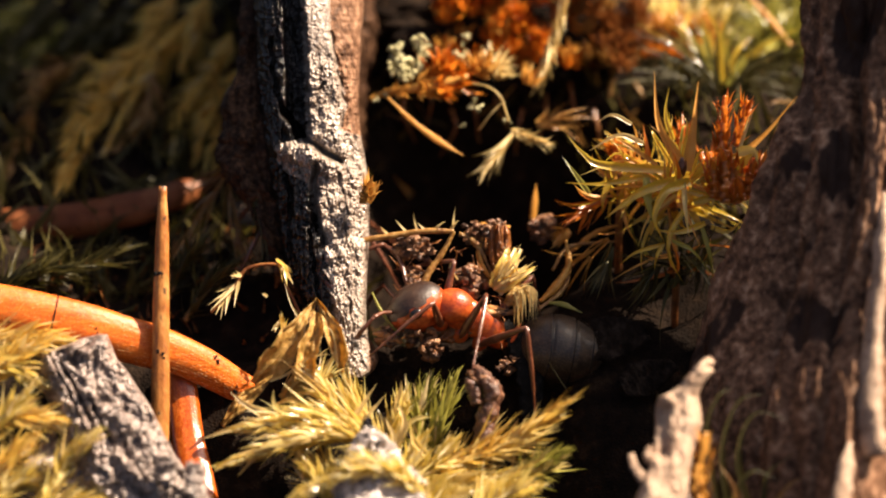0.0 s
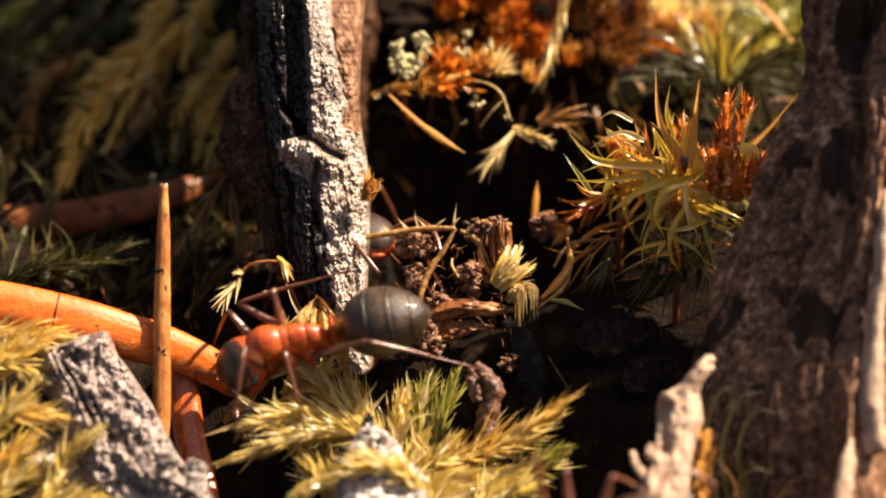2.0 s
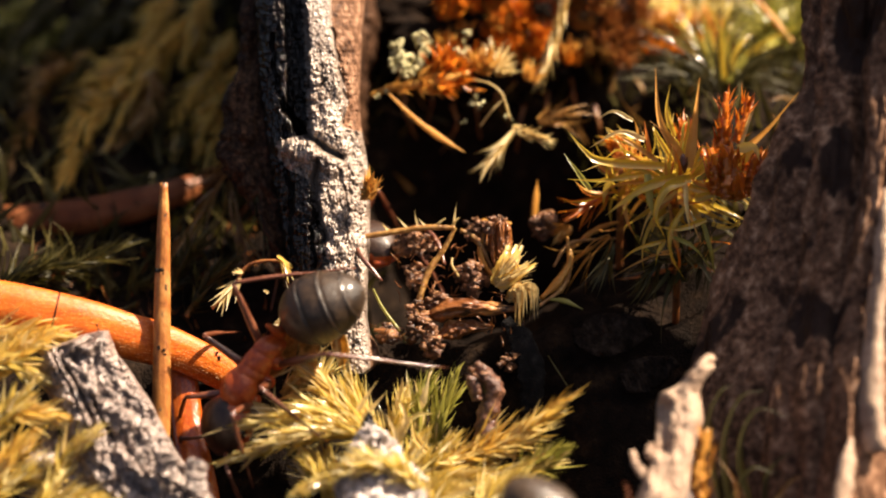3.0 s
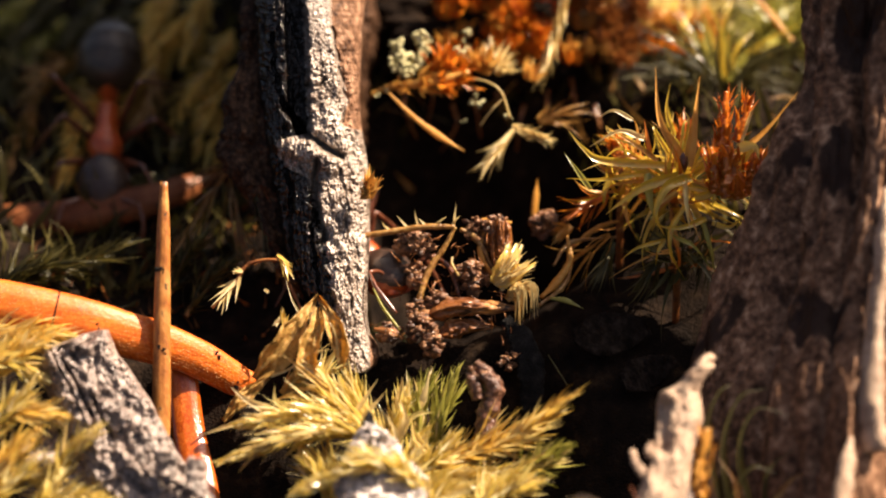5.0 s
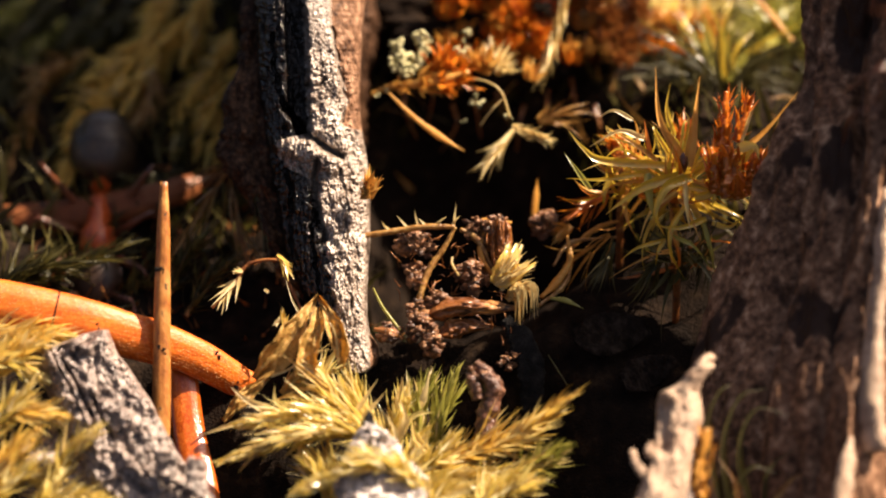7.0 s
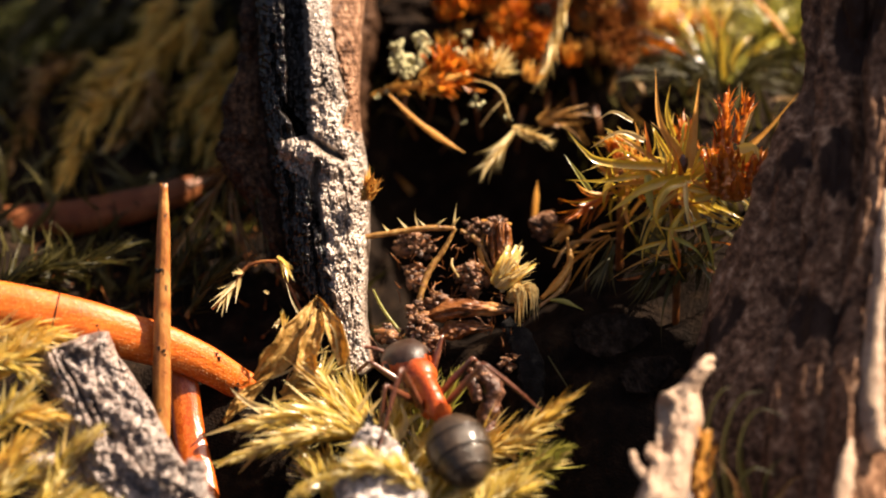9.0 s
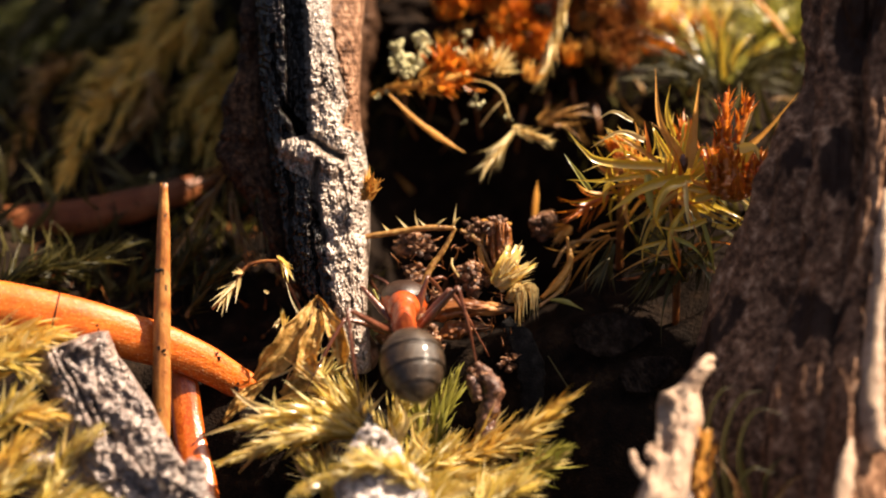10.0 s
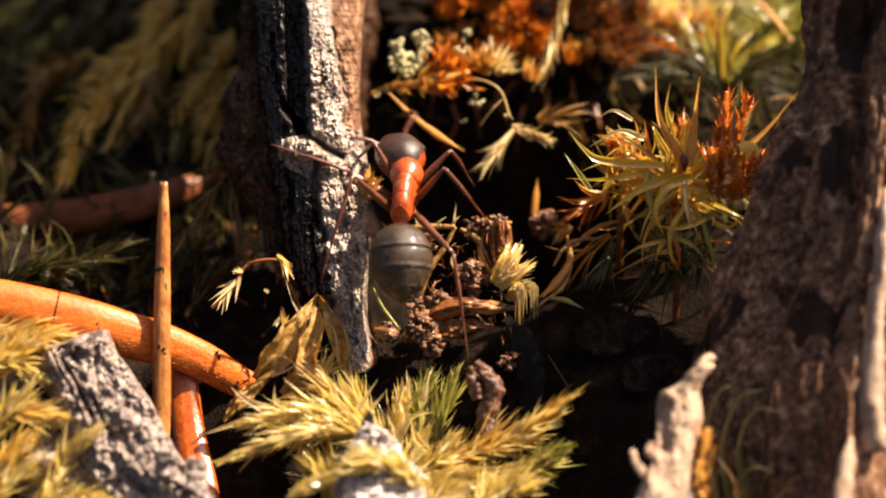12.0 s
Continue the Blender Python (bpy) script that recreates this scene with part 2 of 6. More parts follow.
class Shape:
    """Gathers pieces into one mesh."""

    def __init__(self):
        self.v, self.f = [], []

    def grid(self, rows, closed=False, caps=False):
        n0, m = len(self.v), len(rows[0])
        for r in rows:
            self.v.extend(r)
        for i in range(len(rows) - 1):
            for j in range(m if closed else m - 1):
                k = (j + 1) % m
                self.f.append((n0 + i * m + j, n0 + i * m + k, n0 + (i + 1) * m + k, n0 + (i + 1) * m + j))
        if caps:
            self.f.append(tuple(n0 + j for j in range(m))[::-1])
            self.f.append(tuple(n0 + (len(rows) - 1) * m + j for j in range(m)))
        return self

    def tube(self, points, radii, seg=8, flat=1.0, lumps=0.0, side=None, seed=0.0):
        """A tapered tube along the points; radii in mm, spread evenly; flat squeezes it."""
        rows, n = [], len(points) - 1
        u = None
        for i, p in enumerate(points):
            d = (points[min(i + 1, n)] - points[max(i - 1, 0)]).normalized()
            if u is None:
                u = side.copy() if side else d.orthogonal()
            u = (u - d * u.dot(d)).normalized()
            w = d.cross(u)
            r = (between(radii, i / n) if len(radii) > 1 else radii[0]) * MM
            row = []
            for j in range(seg):
                a = 2 * math.pi * j / seg
                k = r * (1 + lumps * fbm(i * 0.7 + seed, math.cos(a) * 1.5, math.sin(a) * 1.5))
                row.append(p + u * (math.cos(a) * k) + w * (math.sin(a) * k * flat))
            rows.append(row)
        return self.grid(rows, True, True)

    def blade(self, base, d, up, length, width, curl=0.6, fold=0.35, seg=5, twist=0.0, tip=0.0):
        """A pointed leaf, folded along its midrib, that curls towards up; mm."""
        d = Vector(d).normalized()
        up = Vector(up)
        up = (up - d * up.dot(d)).normalized()
        p, rows = Vector(base), []
        for i in range(seg + 1):
            s = i / seg
            side = d.cross(up)
            w = width * MM * 0.5 * (min(1.0, 0.5 + 2.2 * s) * (1 - s) ** 1.35 * 1.3 + tip)
            lift = up * (w * fold)
            rows.append([p - side * w + lift, p, p + side * w + lift])
            turn = Matrix.Rotation(curl / seg, 3, side) @ Matrix.Rotation(twist / seg, 3, d)
            p = p + d * (length * MM / seg)
            d, up = (turn @ d).normalized(), (turn @ up).normalized()
        return self.grid(rows)

    def ribbon(self, points, width, fold=0.4, n=16, face=None, base=0.5, blunt=0.0, wave=0.0):
        """A long leaf along the points, channelled along its midrib, widest near its foot and pointed; width in mm."""
        line, rows = curve(points, n), []
        for i, p in enumerate(line):
            s = i / n
            d = (line[min(i + 1, n)] - line[max(i - 1, 0)]).normalized()
            u = d.cross(face or DEEP).normalized()
            f = u.cross(d)
            w = width * MM * 0.5 * (min(1.0, base + 2.0 * s) * (1 - s) ** 1.15 * 1.25 + blunt + 0.03)
            w *= 1 + wave * fbm(s * 6 + width * 9, p.x / MM, p.y / MM, 2)
            rows.append([p + u * (w * x) - f * (w * fold * x * x) for x in (-1, -0.5, 0, 0.5, 1)])
        return self.grid(rows)

    def blob(self, centre, size, rough=0.35, level=2, seed=0.0, freq=1.6, turn=None):
        """A lump with an uneven skin; size in mm (three half axes)."""
        b = bmesh.new()
        bmesh.ops.create_icosphere(b, subdivisions=level, radius=1)
        n0 = len(self.v)
        for q in b.verts:
            c = q.co * (1 + rough * fbm(q.co.x * freq + seed, q.co.y * freq, q.co.z * freq + seed, 3))
            c = Vector((c.x * size[0], c.y * size[1], c.z * size[2])) * MM
            self.v.append(Vector(centre) + (turn @ c if turn else c))
        self.f.extend(tuple(n0 + q.index for q in g.verts) for g in b.faces)
        b.free()
        return self


def link(name, shape, mat, base, flat=False):
    me = bpy.data.meshes.new(name)
    me.from_pydata([tuple(Vector(v) - base) for v in shape.v], [], shape.f)
    me.polygons.foreach_set("use_smooth", [not flat] * len(me.polygons))
    me.materials.append(mat)
    me.update()
    return new(name, me)


def thing(name, base, label, category, group=""):
    ob = new(name)
    ob.empty_display_size = 0.001
    ob.location = base
    ob["base"] = tuple(base)
    return tagged(ob, label, category, group)


def part(name, shape, mat, parent, label="", flat=False, kind=""):
    """Links a shape built in place as one mesh under a thing or a part."""
    ob = link(name, shape, mat, Vector(parent["base"]), flat)
    ob["base"] = parent["base"]
    ob.parent = parent
    return tagged(ob, label, kind=kind)


def solo(name, shape, mat, base, label, category, group="", kind="", flat=False):
    ob = link(name, shape, mat, Vector(base), flat)
    ob.location = base
    ob["base"] = tuple(base)
    return tagged(ob, label, category, group, kind)


# ---- ground ----
def ground_height(x, y):
    """Height in mm of the humus at x, y in mm."""
    z = -3.4 + 0.36 * 16 * math.tanh(y / 16)
    z -= 7.0 * math.exp(-(((x - 2.2) / 4.2) ** 4) - ((y - 6.6) / 2.6) ** 4)       # the hole behind the crumbs
    z -= 2.6 * math.exp(-(((x - 0.2) / 3.4) ** 4) - ((y - 3.2) / 2.2) ** 4)
    z -= 2.2 * math.exp(-(((x - 1.8) / 2.4) ** 4) - ((y + 2.4) / 2.0) ** 4)
    z -= 1.2 * math.exp(-((x + 9) / 5.0) ** 2 - ((y - 5) / 4.0) ** 2)
    z += 2.0 * math.exp(-((x - 8) / 4.0) ** 2 - ((y - 8) / 3.5) ** 2)           # the cushion under the star moss
    z += 1.2 * math.exp(-((x - 2) / 6.0) ** 2 - ((y - 13) / 3.0) ** 2)
    z -= 1.1 * (1 - math.tanh((y + 2.5) / 1.4))
    fade = math.exp(-(abs(x) + abs(y)) / 300)
    z += (0.8 * fbm(x * 0.22, y * 0.22, 3.1) + 0.22 * fbm(x * 1.1, y * 1.1, 7.7)) * fade
    far = max(0.0, math.hypot(x, y) - 60)
    return z + 0.02 * far * fbm(x * 0.003, y * 0.003, 5.5, 2)


def down(p):
    """The place on the ground straight below p."""
    return Vector((p.x, p.y, ground_height(p.x / MM, p.y / MM) * MM))


def spread(limit):
    near = [i * 0.25 for i in range(121)]
    while near[-1] < limit:
        near.append(near[-1] * 1.22)
    return [-v for v in near[:0:-1]] + near


steps = spread(400000)
shape = Shape().grid([[Vector((x, y, ground_height(x, y))) * MM for x in steps] for y in steps])
ground = solo("ground", shape, HUMUS, Vector((0, 0, 0)), "dark brown humus with fine litter, coloured darker still for shade, sloping up and pitted", "ground", kind="structure")


# ---- wood ----
def timber(points, across, deep, half_w, half_d, rings, seg, skin, boxy=3.0):
    """A length of wood: half widths in mm along the points; skin(u, s, a) pushes its surface out, in mm."""
    line, rows = curve(points, rings), []
    for i, p in enumerate(line):
        s, row = i / rings, []
        w, h = between(half_w, s), between(half_d, s)
        for j in range(seg):
            a = 2 * math.pi * j / seg
            ca, sa = math.cos(a), math.sin(a)
            r = (abs(ca) ** boxy + abs(sa) ** boxy) ** (-1 / boxy)
            k = skin(ca * r * w, s, a)
            row.append(p + (across * (ca * (r * w + k)) + deep * (sa * (r * h + k))) * MM)
        rows.append(row)
    return Shape().grid(rows, True, True)


def near(x, c, w):
    return math.exp(-((x - c) / w) ** 2)


def wood_skin(seed, crack=0.0, coarse=1.0):
    def skin(u, s, a):
        k = 0.12 * coarse * fbm(u * 2.0 + seed, s * 9, 1.0) + 0.05 * max(0.0, coarse - 0.7) * ridged(u * 3.5 + seed, s * 16, seed) + 0.05 * fbm(u * 2.4 + s * 19 + seed, s * 36 - u * 1.1, 4.0, 5) + 0.045 * fbm(u * 8 + s * 60, s * 150 - u * 4, seed, 3)
        for i in range(3):
            k -= 0.14 * near(u, (i - 1) * 0.34 + 0.12 * fbm(s * 6 + i, seed), 0.05) * (0.4 + fbm(s * 9, i + seed))
        return k - crack * near(s, 0.42 + 0.03 * u, 0.007)
    return skin


def smooth(x, edge, w):
    """0 below the edge, 1 above it, over a width of about w."""
    return 0.5 + 0.5 * np.tanh((x - edge) / w)


def off_line(a, b, line):
    """How far the places a, b lie from a broken line of (a, b), in mm."""
    best = np.full(a.shape, 1e9)
    for (x0, y0), (x1, y1) in zip(line, line[1:]):
        dx, dy = x1 - x0, y1 - y0
        f = np.clip(((a - x0) * dx + (b - y0) * dy) / (dx * dx + dy * dy), 0, 1)
        best = np.minimum(best, np.hypot(a - x0 - f * dx, b - y0 - f * dy))
    return best


def grain(a, b, sa, sb, seed=0.0, octaves=3, kind=fbm):
    flat_a, flat_b = a.ravel().tolist(), b.ravel().tolist()
    if kind is fbm:
        out = [fbm(x * sa + seed, y * sb, seed * 0.7, octaves) for x, y in zip(flat_a, flat_b)]
    else:
        out = [kind(x * sa + seed, y * sb, seed * 0.7) for x, y in zip(flat_a, flat_b)]
    return np.array(out).reshape(a.shape)


def relief(edges, levels, cols, lean, height, back=0.7):
    """A piece of wood with a carved face. edges: (b, left, right) from foot to top; levels: the heights b of its rings;
    lean(b): its depth; height(a, b, u): how far its face stands out. Returns its rings and the face's a and b."""
    bs, ls, rs = zip(*edges)
    b = np.array(levels)[:, None]
    left, right = np.interp(b, bs, ls), np.interp(b, bs, rs)
    u = np.linspace(0, 1, cols + 1)[None, :]
    a = left + (right - left) * u
    b = b + 0 * u
    c = lean(b) - height(a, b, u)
    rows = []
    for i in range(len(levels)):
        row = [at(x, y, z) for x, y, z in zip(a[i].tolist(), b[i].tolist(), c[i].tolist())]
        x0, x1, y0 = a[i, 0], a[i, -1], b[i, 0]
        z0 = lean(y0)
        for j in range(1, 12):
            f = j / 12
            row.append(at(x1 + (x0 - x1) * f, y0, z0 + back * math.sin(math.pi * f)))
        rows.append(row)
    return rows, a, b


WALL = [(-3.91, -3.14), (-2.84, -3.25), (-2.12, -3.39), (-1.05, -3.5), (-0.16, -3.64), (0.73, -3.86), (1.8, -4.07), (2.52, -4.18), (3.2, -4.25), (3.77, -4.14), (4.3, -4.2), (5.2, -4.2), (6.09, -4.25), (6.8, -4.29),
        (7.88, -4.36), (18.59, -4.71)]
CHANNEL = [(3.23, -4.45), (3.77, -4.68), (4.3, -4.86), (5.2, -4.89), (6.45, -4.93), (7.88, -5), (18.59, -5.43)]
SEAM = [(3.59, -2.3), (3.91, -3.18), (4.66, -3), (5.91, -3.29), (6.98, -3.5), (7.88, -3.54), (18.59, -3.82)]
SPLITS = [([(-4.96, 4.52), (-4.54, 3.86), (-4.21, 3.59), (-3.73, 3.2), (-3.18, 2.93)], 0.085, 0.75), ([(-4, 2.77), (-4.07, 1.98), (-3.96, 1.09), (-3.71, 0.3)], 0.1, 0.65),
          ([(-3.5, 6.98), (-3.32, 5.91), (-3.04, 4.66), (-3.21, 4)], 0.05, 0.35), ([(-4.96, 2.52), (-4.79, 1.8), (-4.86, 0.73), (-4.68, -0.52)], 0.08, 0.35), ([(-4.21, 0.73), (-4.07, -0.16), (-3.89, -1.41)], 0.05, 0.25),
          ([(-3.29, 2.52), (-3, 1.45), (-3.07, 0.2)], 0.035, 0.12), ([(-2.93, -1.41), (-2.82, -2.48), (-2.89, -3.2)], 0.04, 0.15), ([(-4.27, 5.2), (-3.89, 5.16), (-3.75, 5.38)], 0.05, 0.3), ([(-5.43, 6.8), (-5.29, 5.55), (-5.07, 4.48)], 0.06, 0.3)]


def splinter_face(a, b, u):
    wall = np.interp(b, *zip(*WALL)) + 0.06 * grain(b, 0 * b, 3.0, 0.0, 6.0) + 0.04 * grain(b, 0 * b, 9.0, 0.0, 2.0)
    rim = 1.15 * (1 - np.abs(2 * u - 1) ** 3.4).clip(0) ** 0.5
    right = smooth(a, wall, 0.035)
    top = smooth(b, 3.55, 0.12)
    inside = smooth(a, np.interp(b, *zip(*CHANNEL)), 0.05)
    h = rim - right * 0.3 * ((a - wall) / 1.1).clip(0, 2) ** 1.4 - (1 - right) * (0.12 + 0.34 * (wall - a).clip(0, 2))
    h -= 0.75 * top * inside * (1 - right)
    h += 0.3 * np.exp(-(off_line(a, b, [(-5.14, 3.3), (-4.27, 3.09), (-3.46, 2.66)]) / 0.3) ** 4)
    h += 0.22 * np.exp(-(off_line(a, b, [(-4.68, 4.05), (-4.57, 4.2)]) / 0.22) ** 4)
    for line, w, deep in SPLITS:
        h -= deep * np.exp(-(off_line(a + 0.03 * np.sin(b * 9), b, line) / w) ** 2)
    h -= 0.32 * smooth(a, np.interp(b, *zip(*SEAM)), 0.05)
    coarse = 1.1 - 0.85 * smooth(b, 6.1, 0.5) * right
    h += coarse * (0.1 * grain(a, b, 3.2, 1.8, 2.0) + 0.1 * grain(a, b, 8.0, 5.0, 5.0) + 0.06 * grain(a, b, 17.0, 12.0, 9.0, 2))
    h += (1 - right) * (0.11 * grain(a, b, 4.5, 0.55, 3.0, 3, ridged) + 0.05 * grain(a, b, 9.0, 9.0, 7.0))
    return h


levels = [*np.linspace((-3.91, -14)[0], (8.23, -14)[0], 560).tolist(), *np.linspace((8.41, -14)[0], (18.59, -14)[0], 24).tolist()]
rows, fa, fb = relief([(-3.91, -2.96, -2.43), (-3.7, -3.21, -2.14), (-3.38, -3.29, -2), (-3.02, -3.43, -2.07), (-2.66, -3.61, -2.3), (-2.12, -3.91, -2.39), (-1.41, -4.45, -2.39), (-0.7, -4.8, -2.36), (0.2, -5.07, -2.3), (1.09, -5.18, -2.3),
                       (1.98, -5.36, -2.3), (2.52, -5.46, -2.36), (3.05, -5.54, -2.43), (3.59, -5.64, -2.54), (4.12, -5.71, -2.61), (4.84, -5.79, -2.64), (5.73, -5.86, -2.61), (6.8, -5.91, -2.54), (7.88, -5.96, -2.48), (18.59, -6.32, -2.57)],
                      levels, 150, lambda b: 0.9 + 0.2 * (b + 3.3), splinter_face, 1.7)
# Left of this border the wood is coloured as its unlit side.
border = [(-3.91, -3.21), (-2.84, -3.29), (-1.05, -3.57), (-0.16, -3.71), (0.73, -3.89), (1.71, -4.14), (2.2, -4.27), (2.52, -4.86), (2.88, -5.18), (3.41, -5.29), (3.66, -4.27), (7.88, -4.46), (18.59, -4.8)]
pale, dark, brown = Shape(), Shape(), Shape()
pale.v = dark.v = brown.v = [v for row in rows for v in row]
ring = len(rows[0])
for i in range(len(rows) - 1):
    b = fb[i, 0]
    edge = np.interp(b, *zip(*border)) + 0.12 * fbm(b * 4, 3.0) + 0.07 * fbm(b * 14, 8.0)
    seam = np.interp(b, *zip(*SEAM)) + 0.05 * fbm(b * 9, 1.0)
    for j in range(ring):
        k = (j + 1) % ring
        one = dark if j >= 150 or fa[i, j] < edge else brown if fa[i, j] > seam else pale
        one.f.append((i * ring + j, i * ring + k, (i + 1) * ring + k, (i + 1) * ring + j))
dark.f.append(tuple(range(ring))[::-1])
splinter = thing("wood_splinter", rows[0][75], "upright weathered grey splinter of wood with a deep black crack", "wood")
part("pale_wood", pale, WOOD_GREY, splinter, "sun-bleached grey wood")
part("dark_wood", dark, WOOD_BLACK, splinter, "split wood coloured dark, as turned from the sun")
part("brown_wood", brown, TRUNK, splinter, "brown strip of wood along the pale one")
points = [at(-5.88, 19.48, 7.6), at(-5.79, 8.59, 5), at(-5.88, 6.45, 4.6), at(-6.1, 4.48, 4), at(-6.05, 2.96, 3.7), at(-5.54, 1.45, 3.3), at(-4.8, -0.34, 2.8), at(-4.27, -1.77, 2.4)]
part("bark", timber(points, ACROSS, DEEP, [0.45, 0.45, 0.55, 0.95, 1.05, 0.75, 0.5, 0.2], [0.9, 0.9, 1.0, 1.2, 1.2, 1.0, 0.8, 0.4], 220, 100, wood_skin(14.0, 0.0, 2.6)), WOOD_DARK, splinter,
     "crumbling dark brown bark")


def plank_skin(u, s, a):
    return 0.25 * fbm(u * 1.6, s * 5, 9.0) + 0.12 * fbm(u * 5, s * 40, 5.0)


# Only its edge shows; unseen depth and height are added to shade the left.
points = [at(-3.46, 22.16, 10), at(-3.43, 9.66, 9.8), at(-3.43, 6.8, 9.7), at(-3.5, 4.3, 9.6), at(-3.73, 1.98, 9.5), at(-3.91, -0.52, 9.4)]
solo("wood_plank", timber(points, ACROSS, DEEP, [1.5, 1.5, 1.5, 1.3, 1.1, 1.0], [4.3, 4.3, 4.3, 4.3, 4.1, 3.8], 120, 110, plank_skin), WOOD_DARK, points[-1],
     "grey-brown strip of rotten wood behind the splinter, extended unseen as a shade screen", "wood")


# the leaning slab: a ridge towards the open side, a shaded face to one side and a sunlit one to the other
def slab_ring(p, wide, ridge, s, seg=170):
    back = 1.0 + 0.7 * max(0.0, min(1.0, (s - 0.35) / 0.3))
    corners = [(-wide, 0.7), (-wide * 0.55, -0.35 * ridge), (-0.2, -ridge), (0.25, -ridge), (3.2, 0.6), (2.6, back), (-wide * 0.6, back - 0.1)]
    n, ring = len(corners), []
    for j in range(seg):
        f = j / seg * n
        i, g = int(f) % n, f - int(f)
        u = corners[i][0] * (1 - g) + corners[(i + 1) % n][0] * g
        v = corners[i][1] * (1 - g) + corners[(i + 1) % n][1] * g
        q = Vector((u, v - 1.0)).normalized()
        k = 0.3 * fbm(u * 0.9, s * 4, v * 0.4) + 0.22 * ridged(u * 1.6, s * 5, v) + 0.07 * fbm(u * 8, s * 50, v * 3)
        k -= 0.5 * near(u, -0.7 - 0.3 * s + 0.2 * fbm(s * 5, 1.0), 0.2) + 0.3 * near(u, -2.0 - 0.8 * s, 0.16)
        ring.append(p + (ACROSS * (u + q.x * k) + DEEP * (v + q.y * k)) * MM)
    return ring


line = curve([at(14.07, 10.82, -1.7), at(13.96, 7.7, -1.8), at(13.86, 5.38, -1.9), at(13.68, 1.98, -1.9), at(13.07, -1.41, -1.3), at(12.64, -4.62, -1.6), at(12.39, -8.2, -2), at(12.32, -11.05, -2.3)], 170)
wide = [2.5, 2.5, 2.5, 3.7, 4.6, 4.95, 5.0, 5.0]
stump = thing("bark_slab", line[-1], "broad leaning slab of rough brown bark, dark on its shaded face", "bark")
part("body", Shape().grid([slab_ring(p, between(wide, i / 170), between([1.5, 1.5, 1.5, 1.8, 2.9, 4.0, 4.2, 4.2], i / 170), i / 170) for i, p in enumerate(line)], True, True), TRUNK, stump)
part("splinter", Shape().tube(curve([at(12.89, -5.96, -5.9), at(12.75, -6.95, -6.1), at(12.54, -8.2, -6.3), at(12.39, -9.62, -6.4)], 24), [0.1, 0.38, 0.42, 0.4], 12, 0.6, 0.3), PALE_WOOD, stump, "pale torn splinter")
part("splinter", Shape().tube(curve([at(13.96, 2.7, -3.4), at(13.89, 0.38, -4.2), at(13.68, -2.12, -4.8), at(13.5, -4.62, -5.4), at(13.64, -6.41, -5.8)], 40), [0.08, 0.3, 0.34, 0.5, 0.5], 12, 0.6, 0.35), PALE_WOOD, stump,
     "pale torn splinter")


# ---- needles ----
def needle(name, points, width, flat, mat, label, n=60, group="", groove=0.045, marks=(), bands=(), pores=False):
    line = curve(points, n)
    rows, u = [], None
    for i, p in enumerate(line):
        s = i / n
        d = (line[min(i + 1, n)] - line[max(i - 1, 0)]).normalized()
        w = d.cross(DEEP).normalized()
        f = w.cross(d).normalized()
        r = between(width, s) * MM
        row = []
        for j in range(36):
            a = 2 * math.pi * j / 36
            ca, sa = math.cos(a), math.sin(a)
            k = r * (1 + 0.02 * fbm(s * 7, ca * 4, sa * 4) - groove * (near(ca, 0.12, 0.12) + 0.6 * near(ca, -0.45, 0.1) + 0.5 * near(ca, 0.62, 0.1)) * (sa < 0))
            row.append(p + w * (ca * k) + f * (sa * k * flat))
        rows.append(row)
    ob = thing(name, line[n // 2], label, "pine needle", group)
    part("blade", Shape().grid(rows, True, True), mat, ob)
    if pores:
        dots = Shape()
        rnd_ = random.Random(9)
        for j in range(20, 34):
            for i in range(n * 5):
                s = (i + rnd_.random()) / (n * 5)
                m_ = int(s * n)
                if m_ < n and rnd_.random() < 0.4:
                    q = rows[m_][j].lerp(rows[m_ + 1][j], s * n - m_)
                    k = rnd_.uniform(0.007, 0.014)
                    dots.blob(q, (k * 1.4, k, k), 0.3, 1, i * 0.1)
        part("bloom", dots, STOMA, ob, "fine pale pore dots along the needle", kind="stuff")
    for k, s in enumerate(marks):
        i = int(s * n)
        q = rows[i][25 + 3 * (k % 3)].lerp(line[i], 0.1)
        spots, rnd_ = Shape(), random.Random(k)
        for _ in range(9):
            v = Vector([rnd_.uniform(-1, 1) for _ in range(3)]) * 0.13 * MM
            spots.blob(q + v - DEEP * v.dot(DEEP) * 0.9, [rnd_.uniform(0.03, 0.06) for _ in range(3)], 0.7, 2, rnd_.uniform(0, 9))
        part("blemish", spots, BLACK, ob, "dark pitted blemish")
    for s in bands:
        i = int(s * n)
        part("dark_band", Shape().tube([v + (v - line[i]) * 0.012 for v in rows[i] + rows[i][:1]], [0.03], 5), BLACK, ob, "thin dark cross line")
    return ob


needle("pine_needle", [at(-18.64, -1.41, -1.9), at(-15.43, -1.59, -1.5), at(-12.93, -1.98, -1.2), at(-10.43, -2.59, -0.75), at(-8.11, -3.3, 0.1), at(-6.1, -4.4, 1.1)], [0.78, 0.8, 0.8, 0.78, 0.72, 0.6, 0.5], 0.6, NEEDLE,
       "curved orange-brown dead pine needle lying over moss", group="dead pine needles", marks=(0.34, 0.56, 0.87, 0.965), bands=(0.46,), pores=True)
needle("pine_needle", [at(-8.3, -3.5, 0.8), at(-8.05, -5.7, 0.1), at(-7.71, -7.3, -0.7), at(-7.36, -9.27, -1.6)], [0.5, 0.52, 0.55, 0.55], 0.55, NEEDLE_RED,
       "broken glossy orange pine needle end", group="dead pine needles", n=30)
